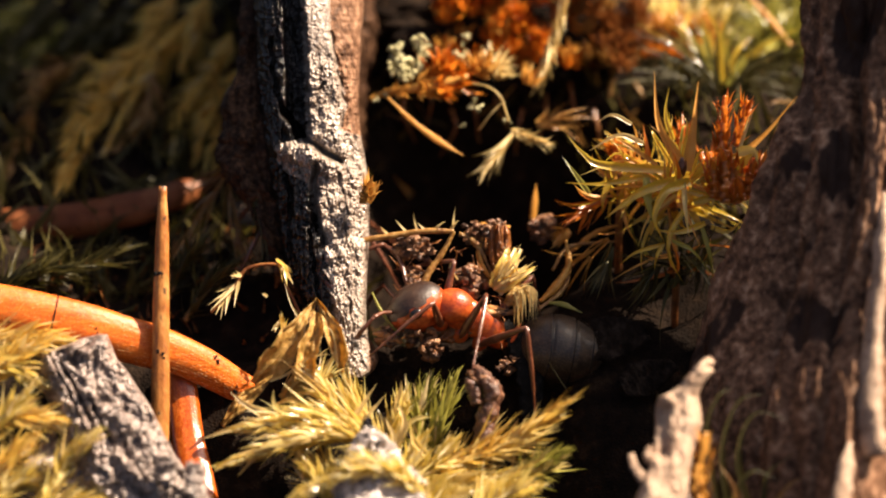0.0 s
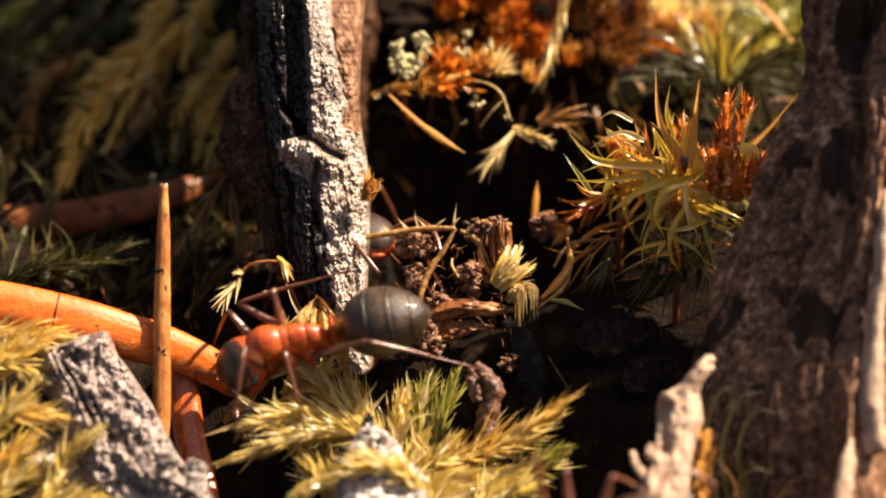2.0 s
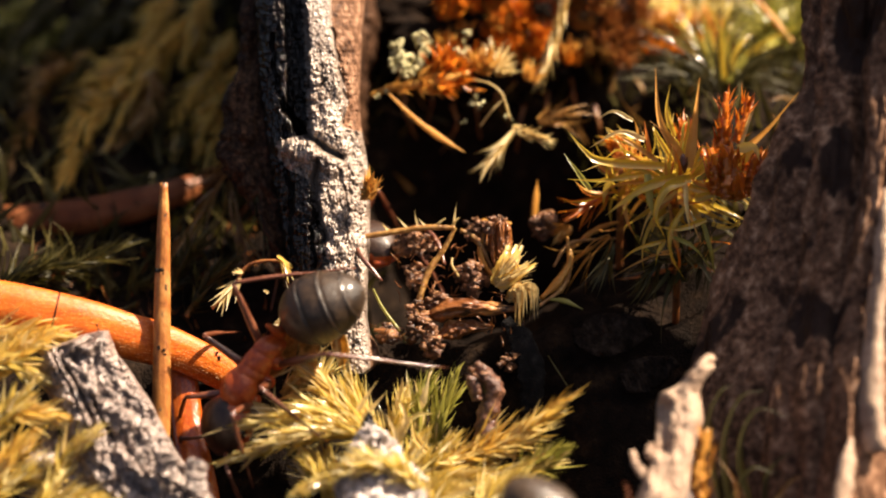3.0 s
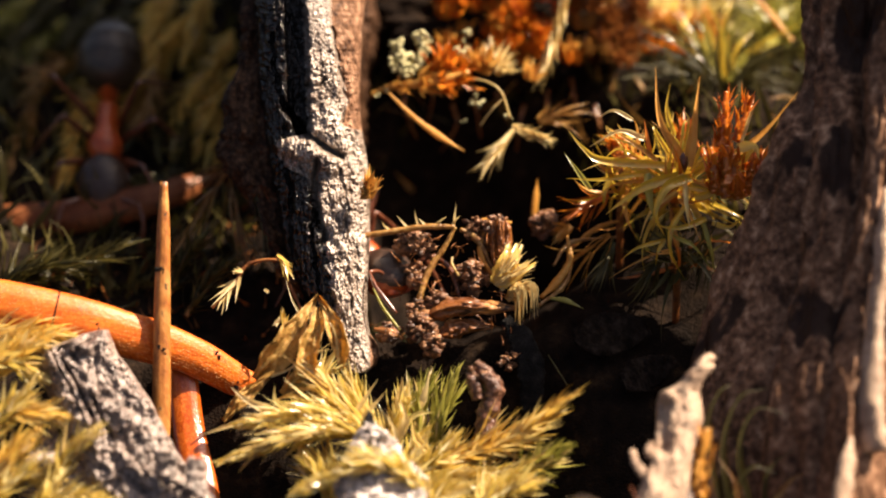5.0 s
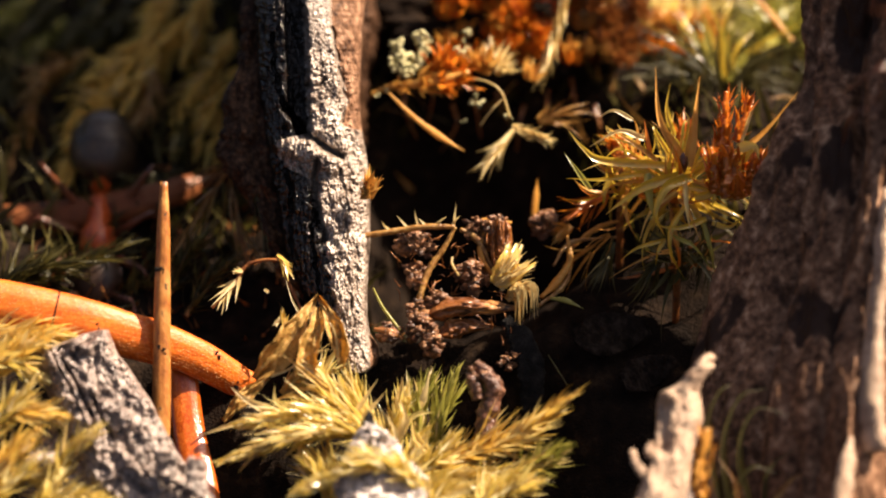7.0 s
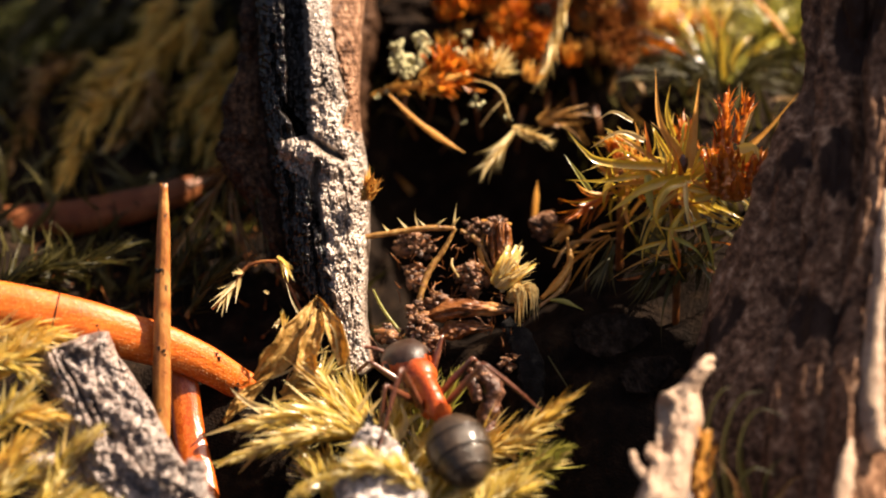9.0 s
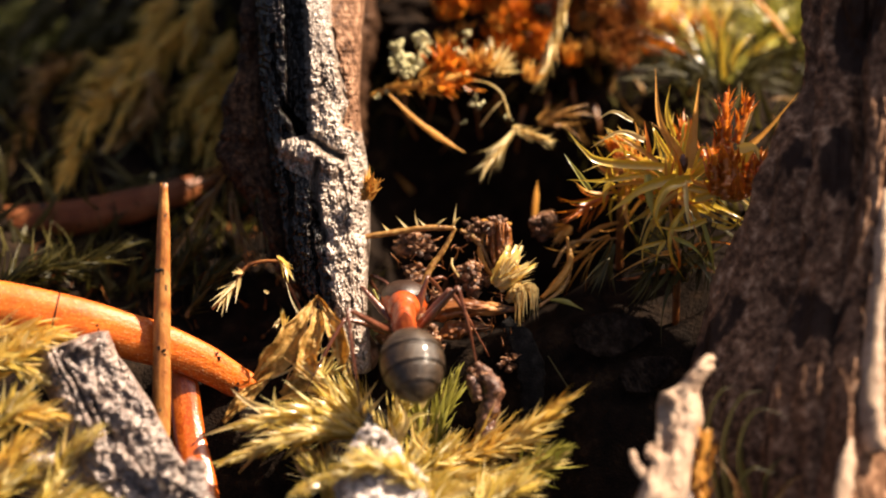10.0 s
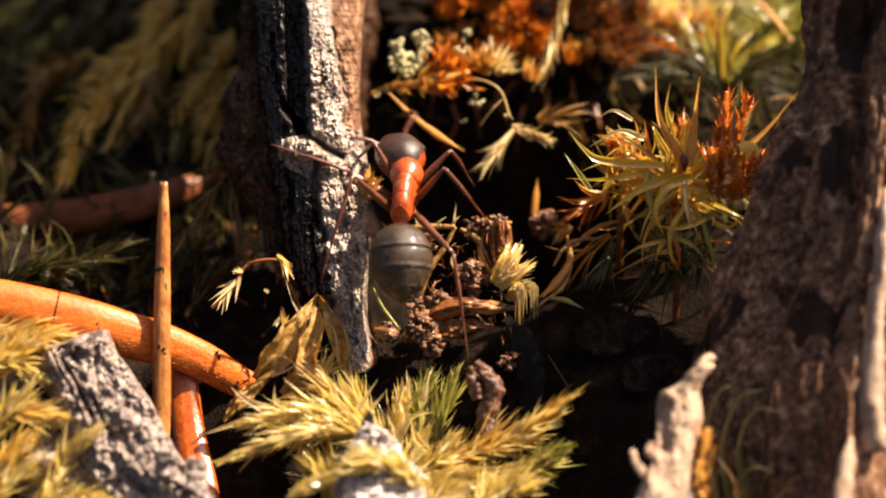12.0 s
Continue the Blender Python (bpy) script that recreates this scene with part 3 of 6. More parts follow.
needle("pine_needle", [at(-8.82, 2.12, -0.6), at(-8.84, 0.2, -0.75), at(-8.88, -2.12, -0.9), at(-8.89, -4.62, -1.1), at(-8.91, -5.96, -1.2)], [0.13, 0.22, 0.27, 0.29, 0.28], 0.8, STUB,
       "upright pointed brown needle stub", group="dead pine needles", n=40, marks=(0.35, 0.62))
needle("pine_needle", [at(-18.64, 1.45, 6.5), at(-15.07, 0.88, 6.3), at(-12.21, 0.95, 6.2), at(-9.89, 1.38, 6.2), at(-8.46, 1.8, 6.4), at(-6.82, 2.45, 7.4)], [0.6, 0.6, 0.62, 0.58, 0.48, 0.16], 0.7, NEEDLE_SHADE,
       "curved brown pine needle at the back, coloured dull for shade", group="dead pine needles", marks=(0.45, 0.55))


# ---- bark chips ----
def slab_between(a, b, half, thick, n, m, seed, rough=0.25, face=None, taper=(1.0, 1.0, 1.0)):
    """A chip of bark from a to b: half width and thickness in mm, face: the way its broad side looks."""
    d = (b - a).normalized()
    f = (face - d * face.dot(d)).normalized()
    u = d.cross(f)
    rows = []
    for i in range(n + 1):
        s, row = i / n, []
        for j in range(m):
            t = 2 * math.pi * j / m
            ca, sa = math.cos(t), math.sin(t)
            r = (abs(ca) ** 3.5 + abs(sa) ** 3.5) ** (-1 / 3.5)
            w = half * between(taper, s)
            x, y = ca * r * w, sa * r * thick
            k = rough * (0.9 * fbm(s * 5 + seed, x * 1.0, sa + seed) + 0.2 * ridged(s * 7 + x + seed, x * 1.6 - s * 2, sa) + 0.45 * fbm(s * 20 + x + seed, x * 3.4 - s * 7, sa * 2) + 0.2 * fbm(s * 60 + x * 2 + seed, x * 9 - s * 17, sa * 4, 3))
            edge = 0.3 * fbm(x * 2 + seed, 3.3) * (1 if i in (0, n) else 0)
            row.append(a.lerp(b, s) + (u * (x + ca * k) + f * (y + sa * k * 1.4) + d * edge) * MM)
        rows.append(row)
    return Shape().grid(rows, True, True)


def chip_face(a, b, u):
    h = 0 * b + 0.75 * (1 - np.abs(2 * u - 1) ** 5).clip(0) ** 0.5 - 0.5 * (1 - u / 0.2).clip(0) - 0.25 * (u - 0.45).clip(0)
    wander = 0.07 * grain(b, 0 * b, 0.9, 0.0, 3.0)
    for spot_, w, deep, low, high in ((0.36, 0.02, 0.3, -5.6, -3.4), (0.45, 0.025, 0.4, -6.0, -4.6), (0.27, 0.015, 0.18, -5.6, -3.0), (0.58, 0.02, 0.18, -7.4, -5.4), (0.5, 0.04, 0.35, -3.6, -2.9)):
        h -= deep * np.exp(-((u + wander - spot_) / w) ** 2) * smooth(b, low, 0.15) * (1 - smooth(b, high, 0.15))
    h += 0.2 * grain(u * 3 + b * 0.15, b, 1.0, 0.9, 4.0) + 0.07 * grain(u * 6 + b * 0.3, b, 1.0, 1.1, 6.0, 3, ridged)
    h += 0.13 * np.tanh(5 * grain(a, b, 1.7, 1.3, 2.0)) + 0.07 * np.tanh(4 * grain(a, b, 4.5, 4.0, 7.0)) + 0.05 * grain(a, b, 10.0, 9.0, 8.0) + 0.03 * grain(a, b, 20.0, 18.0, 5.0, 2)
    return h * (0.35 + 0.65 * smooth(-b, 2.75, 0.2))


rows, fa, fb = relief([(-8.29, -11.14, -6.89), (-7.66, -11.32, -7.36), (-6.95, -11.57, -8.02), (-6.23, -11.86, -8.5), (-5.52, -12.14, -8.86), (-4.8, -12.39, -9.21), (-4.27, -12.64, -9.57), (-3.73, -12.89, -9.93), (-3.34, -13, -10.25), (-3.09, -12.79, -10.36), (-2.98, -12.29, -10.39),
                       (-2.84, -11.82, -10.45), (-2.7, -11.5, -10.5), (-2.55, -10.86, -10.57)], np.linspace((-8.29, -14)[0], (-2.55, -14)[0], 260).tolist(), 150, lambda b: -1.5 + 0.36 * (b + 2.55), chip_face)
chip = thing("bark_chip", rows[0][75], "rough grey chip of bark lying on yellow moss", "bark chip")
part("body", Shape().grid(rows, True, True), CHIP, chip)
for q, r, w in ((at(-7.84, -6.62, -4.3), at(-7.71, -7.84, -4.6), 0.32), (at(-8.82, -6.41, -4.2), at(-8.64, -7.3, -4.4), 0.3)):
    part("bark_layer", slab_between(q, r, w, 0.16, 50, 34, w * 40, 0.16, way(0.35, 0.3, -1), (0.5, 1.0, 0.9, 0.4)), CHIP, chip, "loose layer of grey bark")
solo("bark_chip", slab_between(at(-12.93, -6.41, -2.6), at(-9.71, -8.73, -3), 0.9, 0.4, 60, 50, 7.0, 0.25, way(0, 0.5, -1)), CHIP, at(-11.32, -7.84, -2.8), "small grey-brown chip of bark among moss", "bark chip")
chip = thing("bark_chip", at(-1.5, -9.09, -4.4), "pointed pale grey bark chip half covered by moss", "bark chip")
part("body", slab_between(at(-2.39, -5.55, -3), at(-1.68, -9.45, -4.6), 1.4, 0.4, 80, 70, 4.0, 0.22, way(0.2, 0.4, -1), (0.1, 0.6, 0.95, 1.0, 1.0)), CHIP_PALE, chip)
part("tip", slab_between(at(-2.39, -5.3, -3), at(-2.18, -6.41, -3.5), 0.34, 0.26, 30, 30, 6.0, 0.14, way(0.2, 0.4, -1), (0.15, 1.0, 0.5)), WOOD_BLACK, chip, "dark broken tip")



# ---- moss ----
def long_leaf(parent, mat, width, *points, name="leaf", fold=0.55, **more):
    part(name, Shape().ribbon(points, width * 0.62, fold, **more), mat, parent)


def shoot(points, n, length, width, mat, label, lean=0.9, spin=2.4, r=0.1, group="moss shoots", name="moss_shoot", curl=0.5, seed=1, droop=0.3, tuft=1.0, stem_mat=None, flat=1.0):
    """A leafy moss shoot: a stem with n narrow leaves round it, dense at the tip."""
    rnd = random.Random(seed)
    line = curve(points, 40)
    ob = thing(name, line[0], label, "moss", group)
    part("stem", Shape().tube(line, [r, r * 0.9, r * 0.5], 6), stem_mat or STEM, ob)
    leaves, dry = Shape(), Shape()
    n = int(n * 1.1)
    for i in range(n):
        s = (i + rnd.random()) / n
        k = min(int(s * 40), 39)
        p = line[k].lerp(line[k + 1], s * 40 - k)
        d = (line[k + 1] - line[k]).normalized()
        u = d.orthogonal().normalized()
        ang = i * spin + rnd.uniform(-0.4, 0.4)
        side = Matrix.Rotation(ang, 3, d) @ u
        side = (side - DEEP * side.dot(DEEP) * (1 - flat)).normalized()
        le = length * (0.55 + 0.45 * math.sin(math.pi * min(1, s * 0.9 + 0.15))) * rnd.uniform(0.75, 1.2)
        out = lean * (1 - 0.75 * s ** 3) * rnd.uniform(0.45, 1.5)
        one = dry if rnd.random() < 0.13 else leaves
        one.blade(p, d * (1 - out * 0.45) + side * out, d, le * tuft * rnd.choice((0.6, 1.0, 1.1, 1.3)) * rnd.uniform(0.9, 1.15), width * rnd.choice((0.7, 1.1, 1.4, 1.9)), curl * rnd.uniform(-0.6, 2.6), 0.45, 5, rnd.uniform(-1.2, 1.2))
    part("leaves", leaves, mat, ob, kind="stuff")
    part("dry_leaves", dry, MOSS_SHADE if mat is MOSS_SHADE else STRAW, ob, "withered pale leaves", kind="stuff")
    return ob


clump = thing("moss_clump", at(-2.57, -5.88, -1.2), "broad pale translucent moss leaves with hair-thin tips", "moss")
for mt, w, pts in ((STRAW, 0.85, (at(-5.07, -5.3, -1.9), at(-6.14, -4.8, -1.8), at(-6.71, -4.36, -1.8))), (STRAW, 0.7, (at(-5.25, -5.16, -2.0), at(-6.68, -5.55, -2.1), at(-7.66, -5.89, -2.1))),
                   (DRY_LEAF, 0.6, (at(-3.46, -4.62, -1.4), at(-4.5, -3.77, -1.3), at(-5.11, -3.32, -1.3))), (MOSS, 0.5, (at(-4.89, -5.25, -1.8), at(-5.29, -4.77, -1.7), at(-5.32, -4.3, -1.7))),
                   (MOSS, 0.5, (at(-2.75, -5.43, -1.5), at(-3.11, -4.55, -1.4), at(-3.41, -3.82, -1.4))), (STRAW, 0.5, (at(-2.82, -5.25, -1.5), at(-2.46, -4.7, -1.5), at(-2.04, -4.09, -1.5))),
                   (STRAW, 0.5, (at(-2.57, -5.34, -1.5), at(-2.21, -4.96, -1.5), at(-1.79, -4.48, -1.5))), (STRAW, 0.9, (at(-1.5, -6.02, -1.6), at(-1.18, -5.43, -1.7), at(-1.36, -4.73, -1.6))),
                   (MOSS, 0.7, (at(-1.68, -5.88, -1.5), at(-0.88, -5.25, -1.6), at(-0.29, -5.16, -1.5))), (DRY_LEAF, 0.9, (at(-3.29, -5.07, -1.4), at(-4, -4.45, -1.3), at(-4.71, -4.45, -1.2))),
                   (DRY_LEAF, 0.8, (at(-4, -4.98, -1.3), at(-4.71, -4.62, -1.2), at(-5.46, -4.84, -1.2))), (MOSS, 0.6, (at(-3.29, -4.98, -1.5), at(-3.55, -4.27, -1.4), at(-4, -3.55, -1.3))),
                   (STRAW, 0.7, (at(-1.68, -6.41, -2.2), at(-1.5, -5.88, -2.3), at(-1.79, -5.16, -2.2))), (MOSS_ORANGE, 0.7, (at(-0.43, -6.41, -1.9), at(-0.88, -5.88, -1.9), at(-1, -5.25, -1.8)))):
    long_leaf(clump, mt, w * 0.62, *pts, fold=0.5, wave=0.3)
FRONT = "bright yellow-green feathery moss shoot in the sun"
for k, (pts, n, le, wd) in enumerate((
        ([at(-1.5, -6.41, -1.7), at(-2.93, -5.73, -1.9), at(-4.54, -5.84, -2.2), at(-6.41, -6.5, -2.5)], 300, 1.25, 0.2),
        ([at(-1.5, -6.23, -1.3), at(-3.11, -5.25, -1.5), at(-4.71, -5.25, -1.8), at(-5.96, -5.48, -2.1)], 260, 1.25, 0.19),
        ([at(-1.68, -6.23, -1), at(-2.57, -5.25, -1), at(-3.46, -4.45, -1), at(-4, -4.05, -1)], 200, 1.3, 0.18),
        ([at(-1.68, -6.23, -1), at(-2.39, -5.43, -0.9), at(-2.84, -4.45, -0.8)], 150, 1.2, 0.17),
        ([at(-1.5, -6.41, -1.1), at(-1.45, -5.43, -1), at(-1.23, -4.71, -0.9)], 90, 0.9, 0.32),
        ([at(-1.14, -7.3, -2), at(0.29, -7.27, -2), at(1.71, -7.16, -2.2), at(3.14, -6.68, -2.4)], 240, 1.15, 0.24),
        ([at(-0.25, -8.2, -3.6), at(-1.23, -7.09, -4), at(-2.57, -6.8, -4.4), at(-4.45, -7.59, -4.8)], 260, 0.95, 0.28),
        ([at(-1.5, -8.2, -1.8), at(-1.23, -7.12, -1.7), at(-0.7, -6.14, -1.6)], 200, 1.0, 0.28),
        ([at(-2.57, -8.2, -1.8), at(-0.61, -6.95, -1.8), at(0.11, -6.23, -1.7)], 200, 1.0, 0.28))):
    shoot(pts, int(n * 1.5), le, wd, MOSS, FRONT, seed=2 + k, lean=0.42, curl=0.35)
shoot([at(-0.7, -7.04, -1.4), at(0.64, -6.52, -1.5), at(2.16, -5.98, -1.8), at(3.71, -4.91, -2.2)], 380, 1.4, 0.22, MOSS_ORANGE, "orange-tinged yellow moss shoot in the sun", seed=14, lean=0.55, curl=0.3)
for k, pts in enumerate(([at(-0.43, -6.95, -0.9), at(-0.16, -5.52, -0.6), at(0.29, -4.36, -0.3)], [at(-0.61, -6.77, -0.8), at(-0.79, -5.34, -0.5), at(-0.52, -4.45, -0.2)],
                         [at(1.9, -7.48, -1.9), at(2.7, -6.95, -2.1), at(3.45, -6.55, -2.3)])):
    shoot(pts, 150, 1.2, 0.2, MOSS_GREEN, "green moss shoot partly in shade", seed=16 + k, lean=0.5)
for k, pts in enumerate(([at(0.64, -9.27, -3), at(1.36, -8.02, -3), at(2.61, -7.48, -3)], [at(-1.5, -9.62, -3.2), at(-0.79, -8.2, -3.2), at(0.29, -7.66, -3.2)], [at(-4, -9.27, -2.6), at(-3.46, -8.02, -2.6), at(-4, -7.12, -2.4)],
                         [at(-0.43, -9.62, -2.6), at(1, -8.2, -2.4), at(1.71, -7.48, -2.2)], [at(-2.57, -8.2, -1.4), at(-3.29, -7.3, -1.4), at(-4, -6.77, -1.4)])):
    shoot(pts, 200, 1.3, 0.26, MOSS, FRONT, seed=60 + k, lean=0.55)
for k, (q, r, bow) in enumerate(((at(-14.71, -8.2, -3.4), at(-12.39, -7.3, -3.2), 0.4), (at(-15.07, -5.7, -3), at(-12.04, -5.3, -3), 0.3), (at(-13.29, -9.27, -3.6), at(-11.14, -5.88, -3.6), 0.5), (at(-14.89, -4.45, -2.4), at(-12.66, -2.84, -2.2), 0.2),
                                 (at(-15.07, -3.55, -2.2), at(-12.93, -3.91, -2.4), 0.3), (at(-15.07, -8.73, -3.8), at(-13.11, -6.05, -3.4), 0.3), (at(-15.25, -7.3, -3.6), at(-13.29, -4.62, -3.2), 0.2),
                                 (at(-14.89, -2.84, -1.6), at(-11.86, -2.75, -1.6), 0.2), (at(-14, -9.09, -3.9), at(-10.25, -8.02, -3.9), 0.6))):
    shoot([q, q.lerp(r, 0.5) + UP * bow * MM, r], 200, 1.15, 0.24, MOSS_ORANGE if k % 2 else MOSS, "yellow moss shoot round the bark chip", seed=20 + k, lean=0.5)
# These shoots carry the splinter's shade in their dark colour.
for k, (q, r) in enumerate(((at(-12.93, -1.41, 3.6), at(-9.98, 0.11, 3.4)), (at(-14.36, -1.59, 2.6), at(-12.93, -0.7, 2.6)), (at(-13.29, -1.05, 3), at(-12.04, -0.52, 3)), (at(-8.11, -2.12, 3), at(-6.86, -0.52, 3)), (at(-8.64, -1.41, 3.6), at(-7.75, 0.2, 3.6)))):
    shoot([q, q.lerp(r, 0.5) + UP * 0.2 * MM, r], 90, 1.3, 0.14, MOSS_SHADE, "thin moss shoot coloured dark for the splinter's shade", seed=40 + k, lean=0.6)


def star_moss(centre, n, length, width, mat, label, seed, axis, spread_=1.0, name="star_moss", drop=0.5, parts=True, rise=0.8, wild=2.4):
    """A rosette of long curled pointed leaves on a short stem."""
    rnd = random.Random(seed)
    base = down(centre)
    ob = thing(name, base, label, "moss", "star moss cushions")
    part("stem", Shape().tube(curve([base, base.lerp(centre, 0.5), centre], 12), [0.12, 0.12, 0.1], 8), BRACT, ob)
    rest = Shape()
    for i in range(n):
        ang, lift = i * 2.4, rnd.uniform(-0.35, 1.0) * rise
        side = (Matrix.Rotation(ang, 3, axis) @ axis.orthogonal()).normalized()
        d = (side * spread_ * rnd.uniform(0.6, 1.2) + axis * lift + Vector([rnd.gauss(0, 0.22) for _ in range(3)])).normalized()
        le = length * rnd.uniform(0.55, 1.1)
        one = Shape() if parts else rest
        one.blade(centre - axis * (i / n) * drop * MM * 2 + side * rnd.uniform(0.05, 0.45) * MM, d, axis, le, width * rnd.uniform(0.7, 1.3), rnd.choice((-1, 1, 1)) * rnd.uniform(0.2, wild), 0.5, 9, rnd.uniform(-1.5, 1.5))
        if parts:
            part("leaf", one, mat if mat is RUST or rnd.random() < 0.72 else rnd.choice((STRAW_ORANGE, RUST, STRAW_ORANGE)), ob)
    if not parts:
        part("leaves", rest, mat, ob, kind="stuff")
    return ob


AX = way(0, 0.9, -0.45).normalized()
cushion = star_moss(at(7.34, 2.16, 2.0), 64, 2.7, 0.27, STAR, "star-shaped cushion of long curled yellow-green moss leaves", 31, AX, rise=1.1, wild=2.2)
star_moss(at(5.64, 2.52, 2.2), 36, 2.0, 0.26, STAR, "smaller star-shaped rosette of yellow moss leaves", 35, way(-0.5, 0.8, -0.3).normalized(), rise=1.0)
long_leaf(cushion, STAR, 0.5, at(7.34, 2.62, 1.0), at(5.11, 2.79, 0.7), at(4.46, 3.16, 0.6), at(3.95, 3.75, 0.6))
long_leaf(cushion, STAR, 0.3, at(6.54, 2.43, 1.0), at(5.11, 2.2, 0.7), at(3.91, 2.23, 0.7))
long_leaf(cushion, STAR, 0.56, at(7.61, 2.38, 0.8), at(6.39, 1.98, 0.4), at(5.64, 1.48, 0.2), at(5.14, 1.09, 0.1))
long_leaf(cushion, STRAW_ORANGE, 0.62, at(7.75, 2.59, 0.9), at(7.93, 3.86, 0.7), at(8.11, 5.45, 1.0))
long_leaf(cushion, STRAW_ORANGE, 0.5, at(7.54, 2.96, 1.0), at(6.86, 4.07, 0.9), at(6.71, 5.77, 1.2))
long_leaf(cushion, STAR, 0.3, at(7.32, 3.59, 1.2), at(7.07, 4.38, 1.1), at(7.18, 5.25, 1.2))
long_leaf(cushion, STRAW_ORANGE, 0.5, at(8.54, 2.66, 1.8), at(9.39, 3.09, 1.8), at(10.32, 3.88, 1.9), at(11.23, 4.98, 2.0))
long_leaf(cushion, STAR, 0.6, at(7.82, 2.27, 0.7), at(7.07, 1.95, 0.2), at(6.71, 1.12, 0.0), at(7.02, 0.38, 0.3))
long_leaf(cushion, MOSS_GREEN, 0.5, at(6.46, 2.38, 0.7), at(6.55, 1.46, 0.4), at(6.86, 0.66, 0.6))
long_leaf(cushion, STAR, 0.34, at(7.64, 1.36, 0.5), at(7.21, 0.61, 0.2), at(7.21, -0.16, 0.3), at(7.64, -0.95, 0.8))
long_leaf(cushion, MOSS_GREEN, 0.26, at(7.25, 0.41, 0.5), at(7.96, 0.05, 0.3), at(8.64, -0.88, 0.8))
long_leaf(cushion, MOSS_GREEN, 0.28, at(8.23, 0.82, 0.5), at(8.46, -0.07, 0.4), at(8.62, -1.05, 0.9))
long_leaf(cushion, STAR, 0.24, at(7.04, 0.3, 0.5), at(6.12, 0.02, 0.3), at(5.59, -0.38, 0.6))
long_leaf(cushion, STAR, 0.26, at(7, 0.29, 0.5), at(6.79, -0.09, 0.3), at(6.71, -0.52, 0.5))
long_leaf(cushion, STRAW, 0.34, at(6.36, 3.48, 1.2), at(5.57, 3.73, 1.0), at(4.64, 3.23, 1.1))
long_leaf(cushion, STRAW, 0.24, at(6, 4.09, 1.5), at(5.39, 4.38, 1.4), at(4.91, 4.14, 1.5))
long_leaf(cushion, STRAW_ORANGE, 0.3, at(6.8, 2.79, 1.0), at(5.96, 3.38, 0.9), at(5.29, 3.77, 1.0))
long_leaf(cushion, RUST, 0.3, at(6.54, 2.88, 1.0), at(6.46, 3.5, 0.9), at(6.36, 4.09, 1.0))
long_leaf(cushion, MOSS_GREEN, 0.32, at(4.66, 1.89, 1.2), at(4.21, 2.52, 1.1), at(3.82, 3.05, 1.2))
long_leaf(cushion, STAR, 0.44, at(7.96, 1.62, 0.6), at(8.54, 1.7, 0.4), at(8.46, 1.23, 0.3))
long_leaf(cushion, STAR, 0.5, at(9.21, 2.52, 1.2), at(9.84, 3.2, 1.0), at(10.04, 2.8, 0.8))
long_leaf(cushion, MOSS, 0.22, at(9.39, 3.2, 1.0), at(9.54, 3.8, 0.9), at(9.77, 4.48, 1.0))
long_leaf(cushion, MOSS, 0.3, at(7.64, 2.23, 0.6), at(7.71, 1.23, 0.1), at(7.82, 0.52, 0.3))
long_leaf(cushion, STAR, 0.36, at(8.32, 0.95, 0.6), at(7.43, 0.66, 0.2), at(6.54, 0.8, 0.4))
long_leaf(cushion, STRAW, 0.2, at(9.41, 3.38, 0.6), at(9.61, 3.86, 0.5), at(9.86, 4.57, 0.6))
long_leaf(cushion, MOSS_ORANGE, 0.6, at(9.32, 3.20, 0.7), at(9.82, 3.23, 0.4), at(10.00, 2.80, 0.3))
long_leaf(cushion, STAR, 0.3, at(8.5, 0.82, 0.7), at(9.07, 0.7, 0.5), at(9.54, 1.12, 0.8))
rnd = random.Random(88)
for k in range(46):
    ang = radians(rnd.choice((rnd.uniform(95, 260), rnd.uniform(-80, 95))))
    le = rnd.uniform(0.8, 2.6)
    p = at(7.52, 2.2, 1.3) + way(math.cos(ang) * rnd.uniform(0.2, 1.1), math.sin(ang) * rnd.uniform(0.1, 0.7), rnd.uniform(-0.4, 0.5)) * MM
    q = p + way(math.cos(ang) * le, math.sin(ang) * le * 0.8, rnd.uniform(-0.5, 0.4)) * MM
    m_ = p.lerp(q, 0.55) + way(rnd.uniform(-0.3, 0.3), rnd.uniform(0, 0.5), rnd.uniform(-0.4, 0.1)) * MM
    long_leaf(cushion, rnd.choice((STAR, STAR, STRAW_ORANGE, MOSS_ORANGE, MOSS_GREEN)), rnd.uniform(0.16, 0.3), p, m_, q)
part("bud", Shape().blob(at(7.59, 2.73, 0.9), (0.14, 0.14, 0.34), 0.5, 3, 2.0), ANT_LEG, cushion, "dark purple bud among the leaves")


def ragged(name, base, tip, width, mat, label, seed, group):
    """A withered frayed spike: an uneven core with shreds along it."""
    rnd_, s = random.Random(seed), Shape()
    line = curve([base, base.lerp(tip, 0.5) + ACROSS * rnd_.uniform(-0.15, 0.15) * MM, tip], 24)
    s.tube(line, [width * 0.5, width * 0.46, width * 0.3, width * 0.22], 12, 0.6, 0.9, seed=seed)
    d = (tip - base).normalized()
    for i in range(34):
        v = Vector([rnd_.gauss(0, 1) for _ in range(3)])
        v = (v - d * v.dot(d)).normalized()
        s.blade(base.lerp(tip, rnd_.random() * 0.9) + v * width * 0.3 * MM, d + v * rnd_.uniform(0.1, 0.7), v, rnd_.uniform(0.25, 0.7), rnd_.uniform(0.1, 0.24), rnd_.uniform(-0.6, 0.8), 0.6, 4, rnd_.uniform(-1, 1))
    return solo(name, s, mat, base, label, "moss", group)


